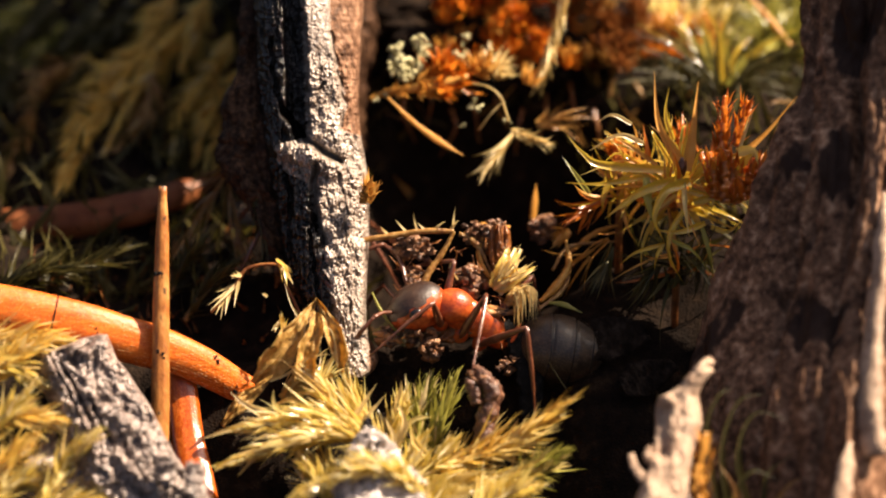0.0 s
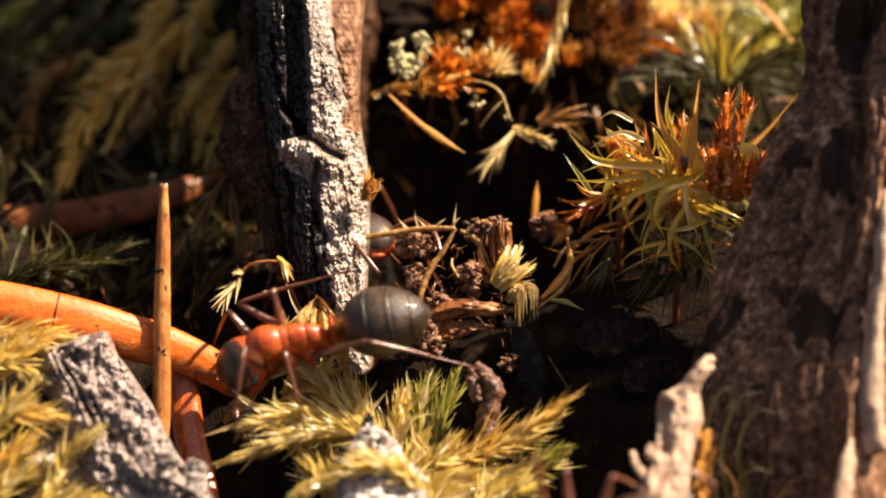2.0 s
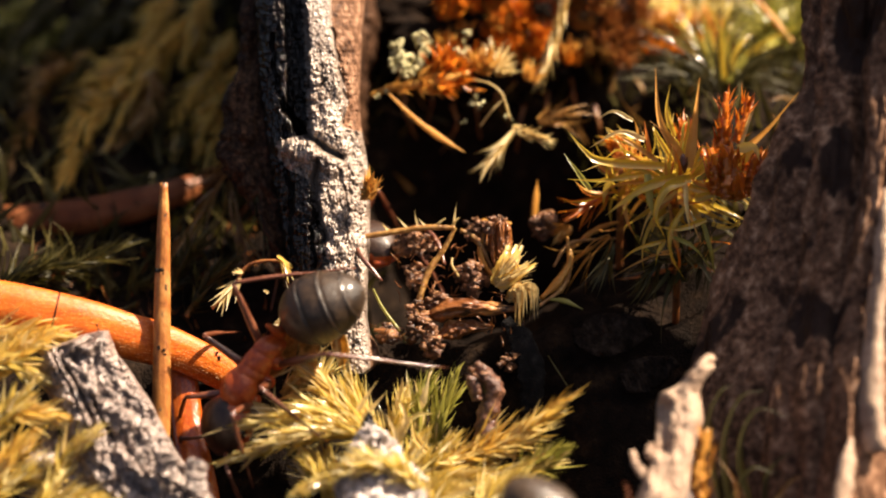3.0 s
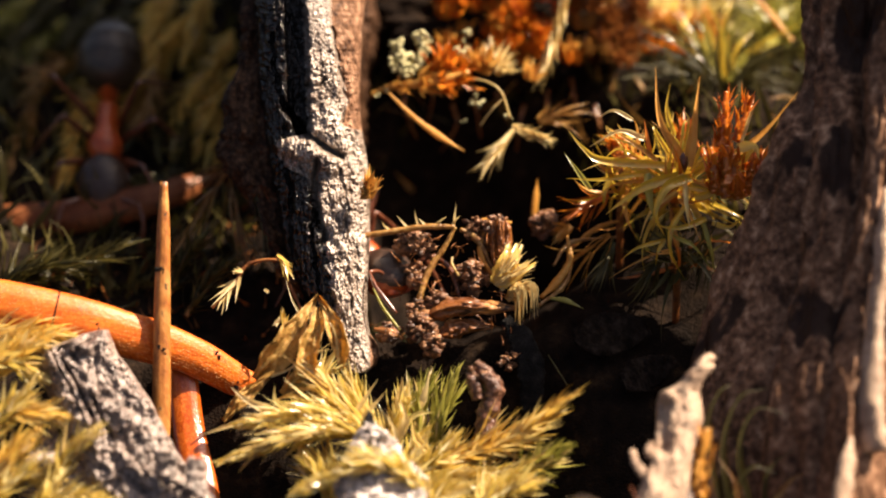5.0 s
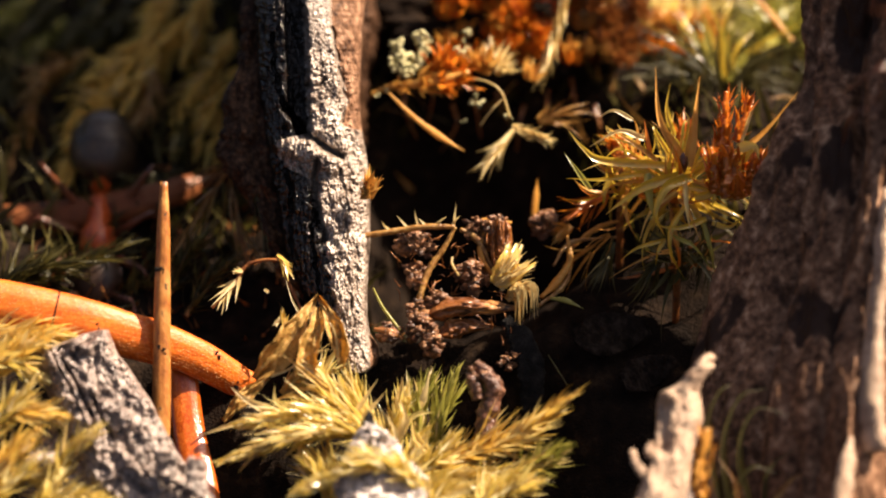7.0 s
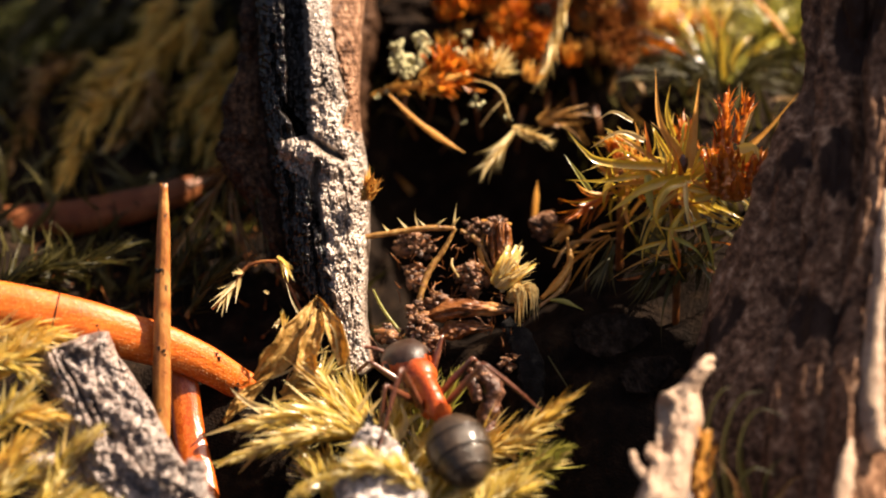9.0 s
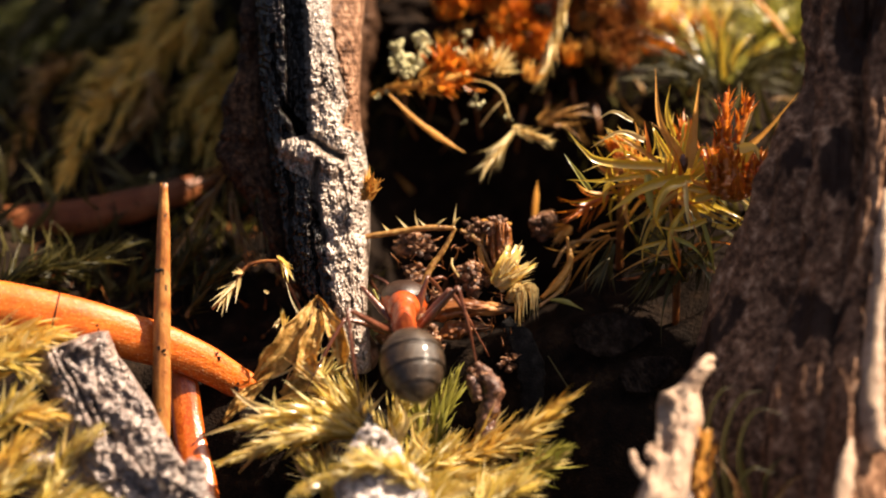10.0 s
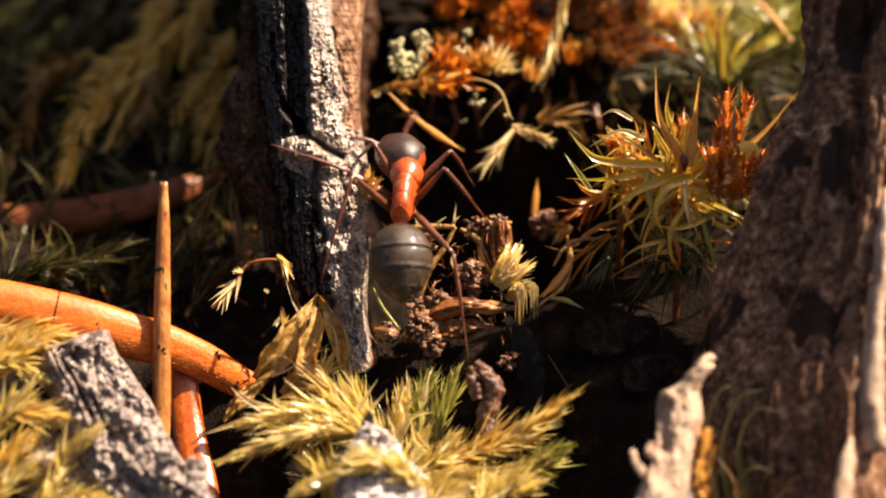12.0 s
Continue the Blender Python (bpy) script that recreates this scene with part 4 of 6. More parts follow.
RR = "rust-red withered upright moss leaves"
for k, (q, r, w) in enumerate(((at(9.04, 1.71, 2.3), at(8.93, 3.09, 2.2), 0.9), (at(9.5, 1.8, 2.4), at(9.29, 3.02, 2.4), 0.8),
                               (at(8.54, 1.98, 2.4), at(8.43, 3.2, 2.4), 0.6), (at(9.64, 1.98, 2.3), at(9.96, 3.02, 2.3), 0.5), (at(7.57, 3.2, 2.2), at(7.66, 4.04, 2.2), 0.3), (at(5.79, 2.79, 2.4), at(5.39, 3.45, 2.3), 0.45),
                               (at(9.07, 1.59, 0.5), at(8.98, 3.27, 0.7), 0.66), (at(8.71, 1.70, 0.6), at(8.54, 2.80, 0.7), 0.6), (at(9.50, 1.62, 0.7), at(9.14, 2.98, 0.8), 0.7), (at(9.75, 1.88, 0.8), at(9.96, 2.95, 0.9), 0.5), (at(8.82, 3.20, 1.0), at(8.96, 4.98, 1.1), 0.44), (at(9.25, 3.41, 1.1), at(9.66, 4.84, 1.2), 0.3))):
    ragged("withered_moss", q, r, w, RUST, RR, 300 + k, "rust-red moss spikes")
# Lower rosette painted dark, as if the cushion above shaded it.
star_moss(at(7.43, 0.02, 1.2), 44, 2.4, 0.2, MOSS_SHADE, "star moss rosette coloured dark for shade, below the sunlit one", 36, way(-0.1, 0.8, -0.6).normalized(), rise=0.9)
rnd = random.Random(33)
crest = thing("star_moss", at(8.77, 4.93, 6.8), "yellow-green star moss, its low leaves coloured dark for shade, lit from behind", "moss", "star moss cushions")
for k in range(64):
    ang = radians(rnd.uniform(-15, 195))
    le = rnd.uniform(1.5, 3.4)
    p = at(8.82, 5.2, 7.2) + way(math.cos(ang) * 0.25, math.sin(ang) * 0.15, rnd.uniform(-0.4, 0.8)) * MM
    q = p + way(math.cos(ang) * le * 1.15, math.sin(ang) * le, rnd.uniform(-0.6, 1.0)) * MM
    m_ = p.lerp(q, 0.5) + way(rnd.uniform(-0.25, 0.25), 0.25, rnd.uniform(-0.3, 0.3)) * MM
    # Leaves low on the crest are coloured dark to imitate a shaded heart.
    long_leaf(crest, rnd.choice((MOSS_GREEN, STAR, MOSS_GREEN, MOSS_SHADE, STAR)) if math.sin(ang) > 0.6 else MOSS_SHADE, rnd.uniform(0.2, 0.42), p, m_, q)
long_leaf(crest, MOSS_SHADE, 0.3, at(9.04, 4.93, 6.4), at(9.64, 5.91, 6.2), at(9.86, 6.8, 6.2))
long_leaf(crest, MOSS_SHADE, 0.3, at(8.77, 4.93, 6.4), at(8.64, 6.09, 6.2), at(8.79, 7.7, 6.2))
long_leaf(crest, MOSS_SHADE, 0.3, at(8.54, 4.93, 6.4), at(7.93, 5.91, 6.2), at(5.82, 6.18, 6.4))
star_moss(at(7.25, 6.98, 11), 90, 3.8, 0.4, MOSS, "bright yellow moss cushion behind", 34, AX, parts=False, rise=1.4)
star_moss(at(11, 6.98, 10.5), 110, 3.6, 0.4, MOSS_GREEN, "green moss cushion behind the slab", 37, AX, parts=False, rise=1.4)
# Sun reaches these leaves; the slab's shade is in their dark colour.
foot = thing("star_moss", at(9.39, -7.84, -4.2), "arching star moss leaves at the slab's foot, coloured dark for its shade", "moss", "star moss cushions")
long_leaf(foot, MOSS_SHADE, 0.3, at(9.07, -8.2, -4.4), at(8.86, -6.23, -4.6), at(9.36, -4.7, -4.6), at(10.2, -4.41, -4.4))
long_leaf(foot, MOSS_SHADE, 0.3, at(9.75, -8.2, -4.2), at(9.36, -6.41, -4.5), at(9.89, -5.05, -4.5), at(11, -5.3, -4.4))
long_leaf(foot, MOSS_SHADE, 0.28, at(8.71, -7.84, -4.6), at(8.36, -5.7, -4.8), at(8.71, -4.55, -4.8), at(9.14, -4.27, -4.6))
long_leaf(foot, MOSS_SHADE, 0.28, at(10.11, -8.2, -4.2), at(10.32, -6.95, -4.4), at(11.27, -6.2, -4.3))
long_leaf(foot, MOSS_SHADE, 0.28, at(9.14, -7.84, -4.8), at(9.75, -6.88, -4.9), at(10.55, -7.09, -4.8))
long_leaf(foot, STEM, 0.28, at(9.39, -8.2, -4.9), at(9.21, -7.3, -5.0), at(8.54, -6.41, -5.0))
long_leaf(foot, STEM, 0.3, at(10.29, -8.2, -4.6), at(11, -7.3, -4.7), at(11.54, -7.12, -4.6))


def tuft(base, tip, n, length, width, mat, label, seed, fan=0.5, curl=0.5, name="dry_moss_tuft", category="dry moss", group="", along=0.4):
    """A bundle of narrow dry leaves that starts at base and points to tip."""
    rnd = random.Random(seed)
    d = (tip - base).normalized()
    s = Shape()
    for i in range(n):
        v = Vector([rnd.gauss(0, 1) for _ in range(3)])
        v = (v - d * v.dot(d)) * fan * 0.6
        p = base.lerp(tip, rnd.random() * along) + v * 0.15 * MM
        s.blade(p, d + v, v, length * rnd.uniform(0.6, 1.1), width * rnd.uniform(0.7, 1.3), curl * rnd.uniform(-1, 1), 0.5, 6, rnd.uniform(-1, 1))
    return solo(name, s, mat, base, label, category, group)


def strand(name, points, radii, mat, label, category, flat=1.0, lumps=0.15, n=40, seg=8, seed=0.0):
    line = curve(points, n)
    return solo(name, Shape().tube(line, radii, seg, flat, lumps, seed=seed), mat, line[0], label, category)


# the sunlit bank behind the hole
clod = thing("turf_clod", at(2.07, 5.73, 9.6), "dark overhanging clod of turf at the hole's edge", "turf")
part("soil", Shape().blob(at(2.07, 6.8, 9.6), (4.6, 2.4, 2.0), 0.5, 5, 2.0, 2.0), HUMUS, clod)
for k in range(9):
    q = at(-1.2 + 0.75 * k, 5.0 + 0.5 * math.sin(k * 2.1), 7.9)
    part("root", Shape().tube(curve([q, q + way(0.15 * math.sin(k), -0.7, -0.3) * MM, q + way(0.4 * math.cos(k * 1.7), -1.6, 0.1) * MM], 12), [0.07, 0.05, 0.02], 6, 1, 0.3), BRACT, clod)
PALE = "pale drooping tuft of dry moss"
tuft(at(2.34, 3.91, 4), at(1.18, 2.43, 3.6), 90, 1.4, 0.1, STRAW, PALE, 41, 0.16, 0.9, along=0.5)
tuft(at(2.16, 3.86, 4.1), at(3.41, 3.41, 4), 60, 0.6, 0.16, STRAW, PALE, 42, 0.3, 1.6, along=0.8)
# Coloured darker than the tufts beside it, in place of half shade.
tuft(at(2.96, 4.04, 5.3), at(4.75, 4.57, 5.3), 16, 1.4, 0.14, STEM, "pale dry moss, coloured darker for half shade", 43, 0.5, 1.4)
strand("rootlet", [at(0.96, 5.38, 4.2), at(1.45, 5.27, 4.1), at(1.86, 4.93, 4), at(2.12, 4.16, 4)], [0.02, 0.03, 0.035], STRAW, "thin pale curved dry rootlet", "stem")
strand("rootlet", [at(1.95, 4.8, 4), at(1.54, 4.39, 4), at(1.18, 3.91, 4.2)], [0.02, 0.035, 0.03], STRAW, "thin pale branching dry rootlet", "stem")
strand("straw", [at(-1.71, 4.93, 4.2), at(-0.96, 4.21, 4), at(-0.16, 3.59, 3.8), at(0.68, 3.09, 3.6)], [0.04, 0.08, 0.12, 0.015], STRAW_ORANGE, "orange-yellow dry blade in the sun", "straw", 0.3)
strand("rootlet", [at(-2.3, 4.88, 4.8), at(-1.5, 5.16, 4.8), at(-0.43, 5.27, 4.6), at(0.82, 5.59, 4.6)], [0.1, 0.14, 0.16, 0.1], STRAW_ORANGE, "orange-brown dry stem under the lichen", "stem", 0.8, 0.5)


def lobes(name, spots, r, mat, label, seed, category="lichen", n=9, wide=0.35):
    """A lichen of small rounded lobes round each spot."""
    rnd = random.Random(seed)
    ob = thing(name, spots[0], label, category, "pale lichens")
    for q in spots:
        for i in range(int(n * 1.5)):
            v = Vector([rnd.gauss(0, 1) for _ in range(3)]) * wide * 0.8 * MM
            k = r * rnd.uniform(0.35, 0.7)
            turn = Matrix.Rotation(rnd.uniform(0, 6.3), 3, DEEP) @ Matrix.Rotation(rnd.uniform(-0.8, 0.8), 3, ACROSS)
            part("lobe", Shape().blob(q + v, (k * 0.7, k * 0.6, k * rnd.uniform(1.0, 1.8)), 0.8, 2, rnd.uniform(0, 40), 2.0, turn), mat, ob)
    return ob


lobes("lichen", [at(-1.45, 6.41, 4.9), at(-1.25, 6.05, 4.8), at(-1.39, 5.77, 4.7), at(-1.11, 5.59, 4.7)], 0.2, LICHEN, "pale grey-green lichen with rounded lobes", 61, n=8, wide=0.2)
lobes("lichen", [at(-0.79, 6.66, 5.2), at(-0.57, 6.3, 5.1), at(-0.75, 6.02, 5)], 0.2, LICHEN, "pale grey-green lichen with rounded lobes", 62, n=8, wide=0.18)
lobes("lichen", [at(0.79, 6.52, 5.4), at(0.5, 6.27, 5.2)], 0.15, LICHEN, "pale lichen among orange moss", 63, n=5, wide=0.18)
lobes("lichen", [at(0.93, 4.73, 4.4), at(1.14, 4.59, 4.4)], 0.14, LICHEN, "small pale lichen lobes", 64, n=4, wide=0.1)
lobes("lichen", [at(0.79, 3.98, 4.4), at(-1.68, 5.05, 4.6), at(-2.14, 4.91, 4.6), at(2.12, 4.21, 4)], 0.09, LICHEN, "small pale lichen lobes", 65, n=2, wide=0.14)
for k, (q, r, n, le, wd, mt) in enumerate((
        (at(-0.16, 5.55, 4.8), at(-0.04, 6.16, 4.8), 16, 0.9, 0.4, RUST), (at(-0.79, 5.2, 4.6), at(-0.16, 5.2, 4.6), 26, 0.5, 0.2, STRAW_ORANGE), (at(-0.16, 5.16, 4.6), at(0.5, 5.41, 4.6), 26, 0.55, 0.22, RUST), (at(-1.5, 5.02, 4.6), at(-0.88, 5.38, 4.6), 20, 0.4, 0.16, STRAW_ORANGE),
        (at(0.02, 5.64, 4.8), at(0.11, 6.45, 4.8), 34, 0.9, 0.34, RUST), (at(1.18, 5.55, 5.2), at(1.36, 6.45, 5.2), 30, 0.9, 0.34, STRAW_ORANGE), (at(-0.79, 5.29, 4.8), at(0.11, 5.38, 4.6), 26, 0.8, 0.3, STRAW_ORANGE),
        (at(1.54, 5.64, 5.4), at(2.07, 6.27, 5.4), 30, 0.9, 0.3, STRAW), (at(0.29, 5.38, 5), at(1.18, 5.55, 4.8), 26, 0.8, 0.3, RUST), (at(2.7, 5.29, 5.6), at(3.05, 5.91, 5.6), 20, 0.7, 0.25, STRAW_ORANGE))):
    tuft(q, r, n, le, wd, mt, "orange-brown dry moss under the lichen", 70 + k, 1.0, 0.8, group="orange moss tufts")
rnd = random.Random(5)
for k in range(115):
    q = at(rnd.uniform(0.1, 6.4), rnd.uniform(5.7, 8.6), rnd.uniform(6.8, 8.0))
    tuft(q, q + UP * MM, 40, 0.55, 0.2, (BRACT if q.x > 4.4 * MM else RUST) if rnd.random() < 0.72 else STRAW_ORANGE if q.x < 4.4 * MM else STEM, "rust-orange dry moss in the sun", 100 + k, 1.3, 0.9, group="rusty moss tufts")
tuft(at(3.93, 8.23, 6.2), at(3.25, 5.73, 5.8), 34, 1.5, 0.3, STRAW, "pale crumpled strip of dry moss", 44, 0.14, 0.8, along=0.9)
strand("straw", [at(9.66, 8.14, 8.6), at(10.32, 7.43, 8.4), at(11.04, 6.54, 8)], [0.08, 0.12, 0.08], STRAW_ORANGE, "pale pinkish straw in the moss", "straw", 0.7)
for k in range(10):
    q = at(6.6 + 0.22 * k, 6.0 + 0.9 * abs(math.sin(k * 2.1)), 9.2)
    tuft(q, q + UP * MM, 30, 0.9, 0.3, STRAW_ORANGE if k % 3 else RUST, "orange-tan dry moss in the sun", 260 + k, 1.1, 0.8, group="rusty moss tufts")
strand("straw", [at(5.55, 6.8, 9), at(5.43, 5.91, 8.6), at(5.29, 4.84, 8.2)], [0.05, 0.2, 0.1], STEM, "thin dull straw stalk", "stem", 0.5)
strand("dry_leaf", [at(2.88, 1.12, 4.4), at(2.93, 1.62, 4.3), at(2.98, 2.2, 4.2)], [0.16, 0.16, 0.02], STRAW_ORANGE, "small pointed yellow leaf", "leaf", 0.4)
# the shaded bank behind the splinter
for k, (mt, *pts) in enumerate((
        (OLIVE_STRAW, at(-8.43, 6.95, 10.3), at(-9.8, 5.82, 9.8), at(-11.05, 4.48, 8.8), at(-12, 2.25, 7.2)), (OLIVE_STRAW, at(-8.02, 7.43, 10.6), at(-8.82, 6.27, 10), at(-9.62, 5.11, 9.2), at(-10.52, 3.41, 7.9)),
        (OLIVE_STRAW, at(-9.45, 6.59, 10.4), at(-10.61, 5.55, 9.6), at(-11.5, 4.3, 8.6), at(-12.04, 2.7, 7.5)), (OLIVE_STRAW, at(-6.64, 6.89, 9.8), at(-7.21, 5.82, 9.2), at(-8.07, 4.66, 8.8), at(-8.43, 3.2, 8)),
        (OLIVE_STRAW, at(-6.29, 5.82, 9.2), at(-6.93, 5.02, 8.8), at(-7.43, 4.3, 8.4), at(-7.71, 3.27, 8)), (STEM, at(-9.09, 5.82, 9.4), at(-9.32, 4.57, 8.8), at(-10.21, 3.41, 8)),
        (MOSS_SHADE, at(-12.04, 8.05, 12), at(-12.93, 7.16, 11.6), at(-13.73, 6.18, 11)), (MOSS_GREEN, at(-12.93, 8.05, 12.4), at(-13.55, 7.34, 12), at(-14.27, 6.8, 11.6)), (MOSS_SHADE, at(-10.61, 8.05, 12), at(-11.32, 7.07, 11.6), at(-12.12, 6.36, 11)),
        (OLIVE_STRAW, at(-8.43, 8.14, 11), at(-8.89, 7.52, 10.8), at(-9.32, 6.66, 10.2)), (STEM, at(-12.75, 4.48, 9.2), at(-13.2, 3.5, 8.4), at(-13.91, 2.34, 7.5)), (MOSS_SHADE, at(-9.71, 8.05, 12), at(-10.16, 7.25, 11.6), at(-10.96, 6.54, 11)),
        (STEM, at(-11.14, 6.27, 10.4), at(-12.3, 5.55, 9.8), at(-13.02, 4.48, 9)), (MOSS_SHADE, at(-13.46, 6.09, 11), at(-13.73, 5.29, 10.4), at(-14.18, 4.48, 9.4)), (OLIVE_STRAW, at(-7.39, 8.14, 10.8), at(-7.75, 7.34, 10.4), at(-8.11, 6.18, 9.8)),
        (OLIVE_STRAW, at(-10.79, 5.02, 9), at(-11.59, 3.59, 8.2), at(-12.12, 1.98, 7)), (OLIVE_STRAW, at(-9.93, 5.38, 9.2), at(-11.05, 4.04, 8.4), at(-11.68, 2.52, 7.3)))):
    shoot(pts, 210, 1.25, 0.17, mt, "drooping straw-coloured moss shoot in the shade", lean=0.55, seed=400 + k, group="shaded moss shoots", stem_mat=OLIVE_STRAW, curl=0.6)
# The darker tufts catch sun; their shade is put into the colour.
for k, (q, r, n, le, wd, mt) in enumerate((
        (at(-7.12, 4.66, 8.6), at(-7.21, 2.88, 8.2), 40, 2.0, 0.22, OLIVE_STRAW), (at(-6.77, 2.52, 5), at(-8.02, 0.64, 4.4), 9, 2.0, 0.14, STEM), (at(-6.77, 2.34, 5), at(-6.32, 0.2, 4.4), 8, 2.0, 0.14, STEM),
        (at(-12.93, 7.16, 12), at(-13.64, 5.02, 11.5), 60, 3.0, 0.3, MOSS_GREEN), (at(-11.86, 7.34, 12), at(-12.93, 5.73, 11.5), 60, 3.0, 0.3, MOSS_GREEN), (at(-8.11, 2.52, 7.6), at(-9.36, 1.98, 7.2), 26, 2.0, 0.2, MOSS_SHADE), (at(-6.14, 3.05, 4.4), at(-7.39, 2.34, 4.2), 14, 0.9, 0.1, STEM),
        (at(-6.32, 3.59, 4.6), at(-6.95, 3.14, 4.4), 12, 0.7, 0.1, STEM), (at(-5.96, 1.98, 2.4), at(-5.61, 0.73, 2.4), 24, 1.2, 0.14, MOSS_SHADE))):
    tuft(q, r, int(n * 1.7), le * 1.4, wd * 0.9, mt, "drooping tuft of straw-coloured moss, some darkened for shade", 140 + k, 0.28, 0.8, group="shaded moss tufts", along=0.9)


def carpet(name, n, xs, ys, length, width, mat, label, seed, keep=lambda x, y: True):
    """Short blades that cover the ground within xs, ys (mm)."""
    rnd = random.Random(seed)
    s = Shape()
    for i in range(n):
        x, y = rnd.uniform(*xs), rnd.uniform(*ys)
        if not keep(x, y):
            continue
        v = Vector((rnd.gauss(0, 0.6), rnd.gauss(0, 0.6), 1)).normalized()
        s.blade(Vector((x, y, ground_height(x, y) - 0.1)) * MM, v, Vector((rnd.gauss(0, 1), rnd.gauss(0, 1), 0.1)), length * rnd.uniform(0.5, 1.3), width * rnd.uniform(0.6, 1.4), rnd.uniform(0, 1.6), 0.5, 4, rnd.uniform(-1, 1))
    return solo(name, s, mat, Vector((0, 0, 0)), label, "moss", kind="stuff")


in_hole = lambda x, y: math.hypot((x - 2.0) / 5.0, (y - 6.0) / 3.6) > 1
# Carpet colour is lowered so the bank looks deeply shaded.
carpet("moss_carpet", 7000, (-26, 24), (3, 40), 2.0, 0.22, MOSS_SHADE, "low carpet of dull green and straw moss, darkened for shade", 7, in_hole)
carpet("dry_moss_carpet", 320, (-3, 24), (7, 34), 2.4, 0.22, STEM, "straw-coloured dry moss strewn over the bank", 8, in_hole)
carpet("humus_litter", 260, (-14, 2.6), (1, 7), 0.8, 0.16, BRACT, "fine brown plant shreds on the humus", 9, lambda x, y: x < -2.6)

# litter round the ants' hole
def crumbs(name, centre, n, r, size, mat, label, seed, category="soil crumbs"):
    rnd = random.Random(seed)
    s = Shape()
    for i in range(int(n * 2.6)):
        v = Vector([rnd.gauss(0, 1) for _ in range(3)]) * r * 0.6 * MM
        v *= min(1.0, r * MM / v.length)
        k = size * 0.38 * (1 + 2.2 * rnd.random() ** 3)
        s.blob(centre + v, (k * rnd.uniform(0.8, 1.4), k * rnd.uniform(0.6, 1), k * rnd.uniform(0.6, 1.2)), 1.2, 2, rnd.uniform(0, 50), 1.9)
    return solo(name, s, mat, centre, label, category, kind="stuff")


CR = "brown crumbs of soil clinging to thin stems"
for k, (q, n, r, size) in enumerate(((at(-1.11, 0.23, 2), 20, 0.35, 0.13), (at(-0.93, -0.73, 1.8), 18, 0.3, 0.12), (at(0.93, -0.91, 1.6), 44, 0.5, 0.13), (at(-0.7, -2.48, 0.8), 36, 0.45, 0.12),
                                     (at(-0.34, -3.02, 0.6), 22, 0.35, 0.11), (at(1.5, 0.38, 2.2), 24, 0.4, 0.12), (at(-0.07, -1.77, 1.2), 14, 0.3, 0.1), (at(3.14, 0.73, 3.4), 26, 0.4, 0.14), (at(-1.77, -2.62, 0.8), 14, 0.3, 0.12),
                                     (at(-1.11, 0.29, 1.9), 22, 0.4, 0.1), (at(-0.64, 0.09, 1.8), 20, 0.35, 0.09), (at(-0.88, -1.02, 1.4), 16, 0.25, 0.1), (at(-0.21, -1.55, 1.2), 18, 0.3, 0.1), (at(-0.75, -2.05, 1), 26, 0.4, 0.1), (at(-0.36, -3.05, 0.6), 20, 0.3, 0.1),
                                     (at(-1.68, -2.59, 0.7), 16, 0.3, 0.11), (at(1.71, 0.77, 2), 16, 0.3, 0.09), (at(1, 0.59, 2.1), 20, 0.4, 0.09), (at(1.09, -3.95, -1.5), 14, 0.28, 0.1), (at(2.07, -3.55, 0.8), 12, 0.3, 0.09))):
    crumbs("soil_crumbs", q, n, r, size * 1.05, CRUMB, CR, 50 + k)
strand("bract", [at(-2.18, -2.52, 0.6), at(-1.68, -2.62, 0.5), at(-1.29, -2.84, 0.6)], [0.06, 0.14, 0.05], BRACT, "small pale brown husk", "dry leaf", 0.6, 0.3, 20)
stem = [at(-2.57, 0.41, 1.5), at(-1.68, 0.55, 1.5), at(-0.61, 0.7, 1.5), at(0.38, 0.7, 1.5)]
twiglet = thing("moss_shoot", stem[0], "thin yellow-brown moss stem with upright leaves", "moss")
part("stem", Shape().tube(curve(stem, 30), [0.09, 0.1, 0.1, 0.08], 7, 1, 0.2), STEM, twiglet)
for k, (x, dx) in enumerate(((0.3, -1.1), (0.5, -0.8), (0.62, -0.4), (0.7, -0.9), (0.78, 0.9), (0.99, 0.05), (0.97, 0.6))):
    part("leaf", Shape().blade(stem[0].lerp(stem[3], x) + UP * 0.1 * MM, way(dx, 0.8, 0), way(0.5, 0.2, -1), 0.45 + 0.3 * (k % 3) / 2, 0.1, 1.2 - 0.9 * (k % 2), 0.4, 6), STRAW, twiglet)
strand("rootlet", [at(0.39, 0.7, 1.5), at(0.02, 0.02, 1.5), at(-0.46, -0.7, 1.4), at(-0.75, -1.59, 1.2), at(-0.88, -2.39, 1)], [0.06, 0.09, 0.11, 0.1, 0.08], STEM, "long bent stem of yellow-brown moss", "stem", 1, 0.3)
strand("rootlet", [at(0.29, -0.25, 1.4), at(0.29, -0.48, 1.3), at(0.5, -0.84, 1.3)], [0.03, 0.04, 0.03], STRAW, "thin white dry rootlet thread", "stem")
strand("rootlet", [at(3.93, 0.41, 2.2), at(4, -0.38, 1.9), at(3.59, -1.05, 1.6), at(3.11, -1.52, 1.3)], [0.05, 0.13, 0.17, 0.08], STRAW_ORANGE, "glossy orange-brown stem sloping through the litter", "stem", 0.8, 0.3)
strand("dry_leaf", [at(3.39, -1.55, 1.2), at(3.86, -1.62, 1.1), at(4.43, -1.88, 1.1)], [0.05, 0.09, 0.01], MOSS_GREEN, "small pale green leaf in the shade", "leaf", 0.4)
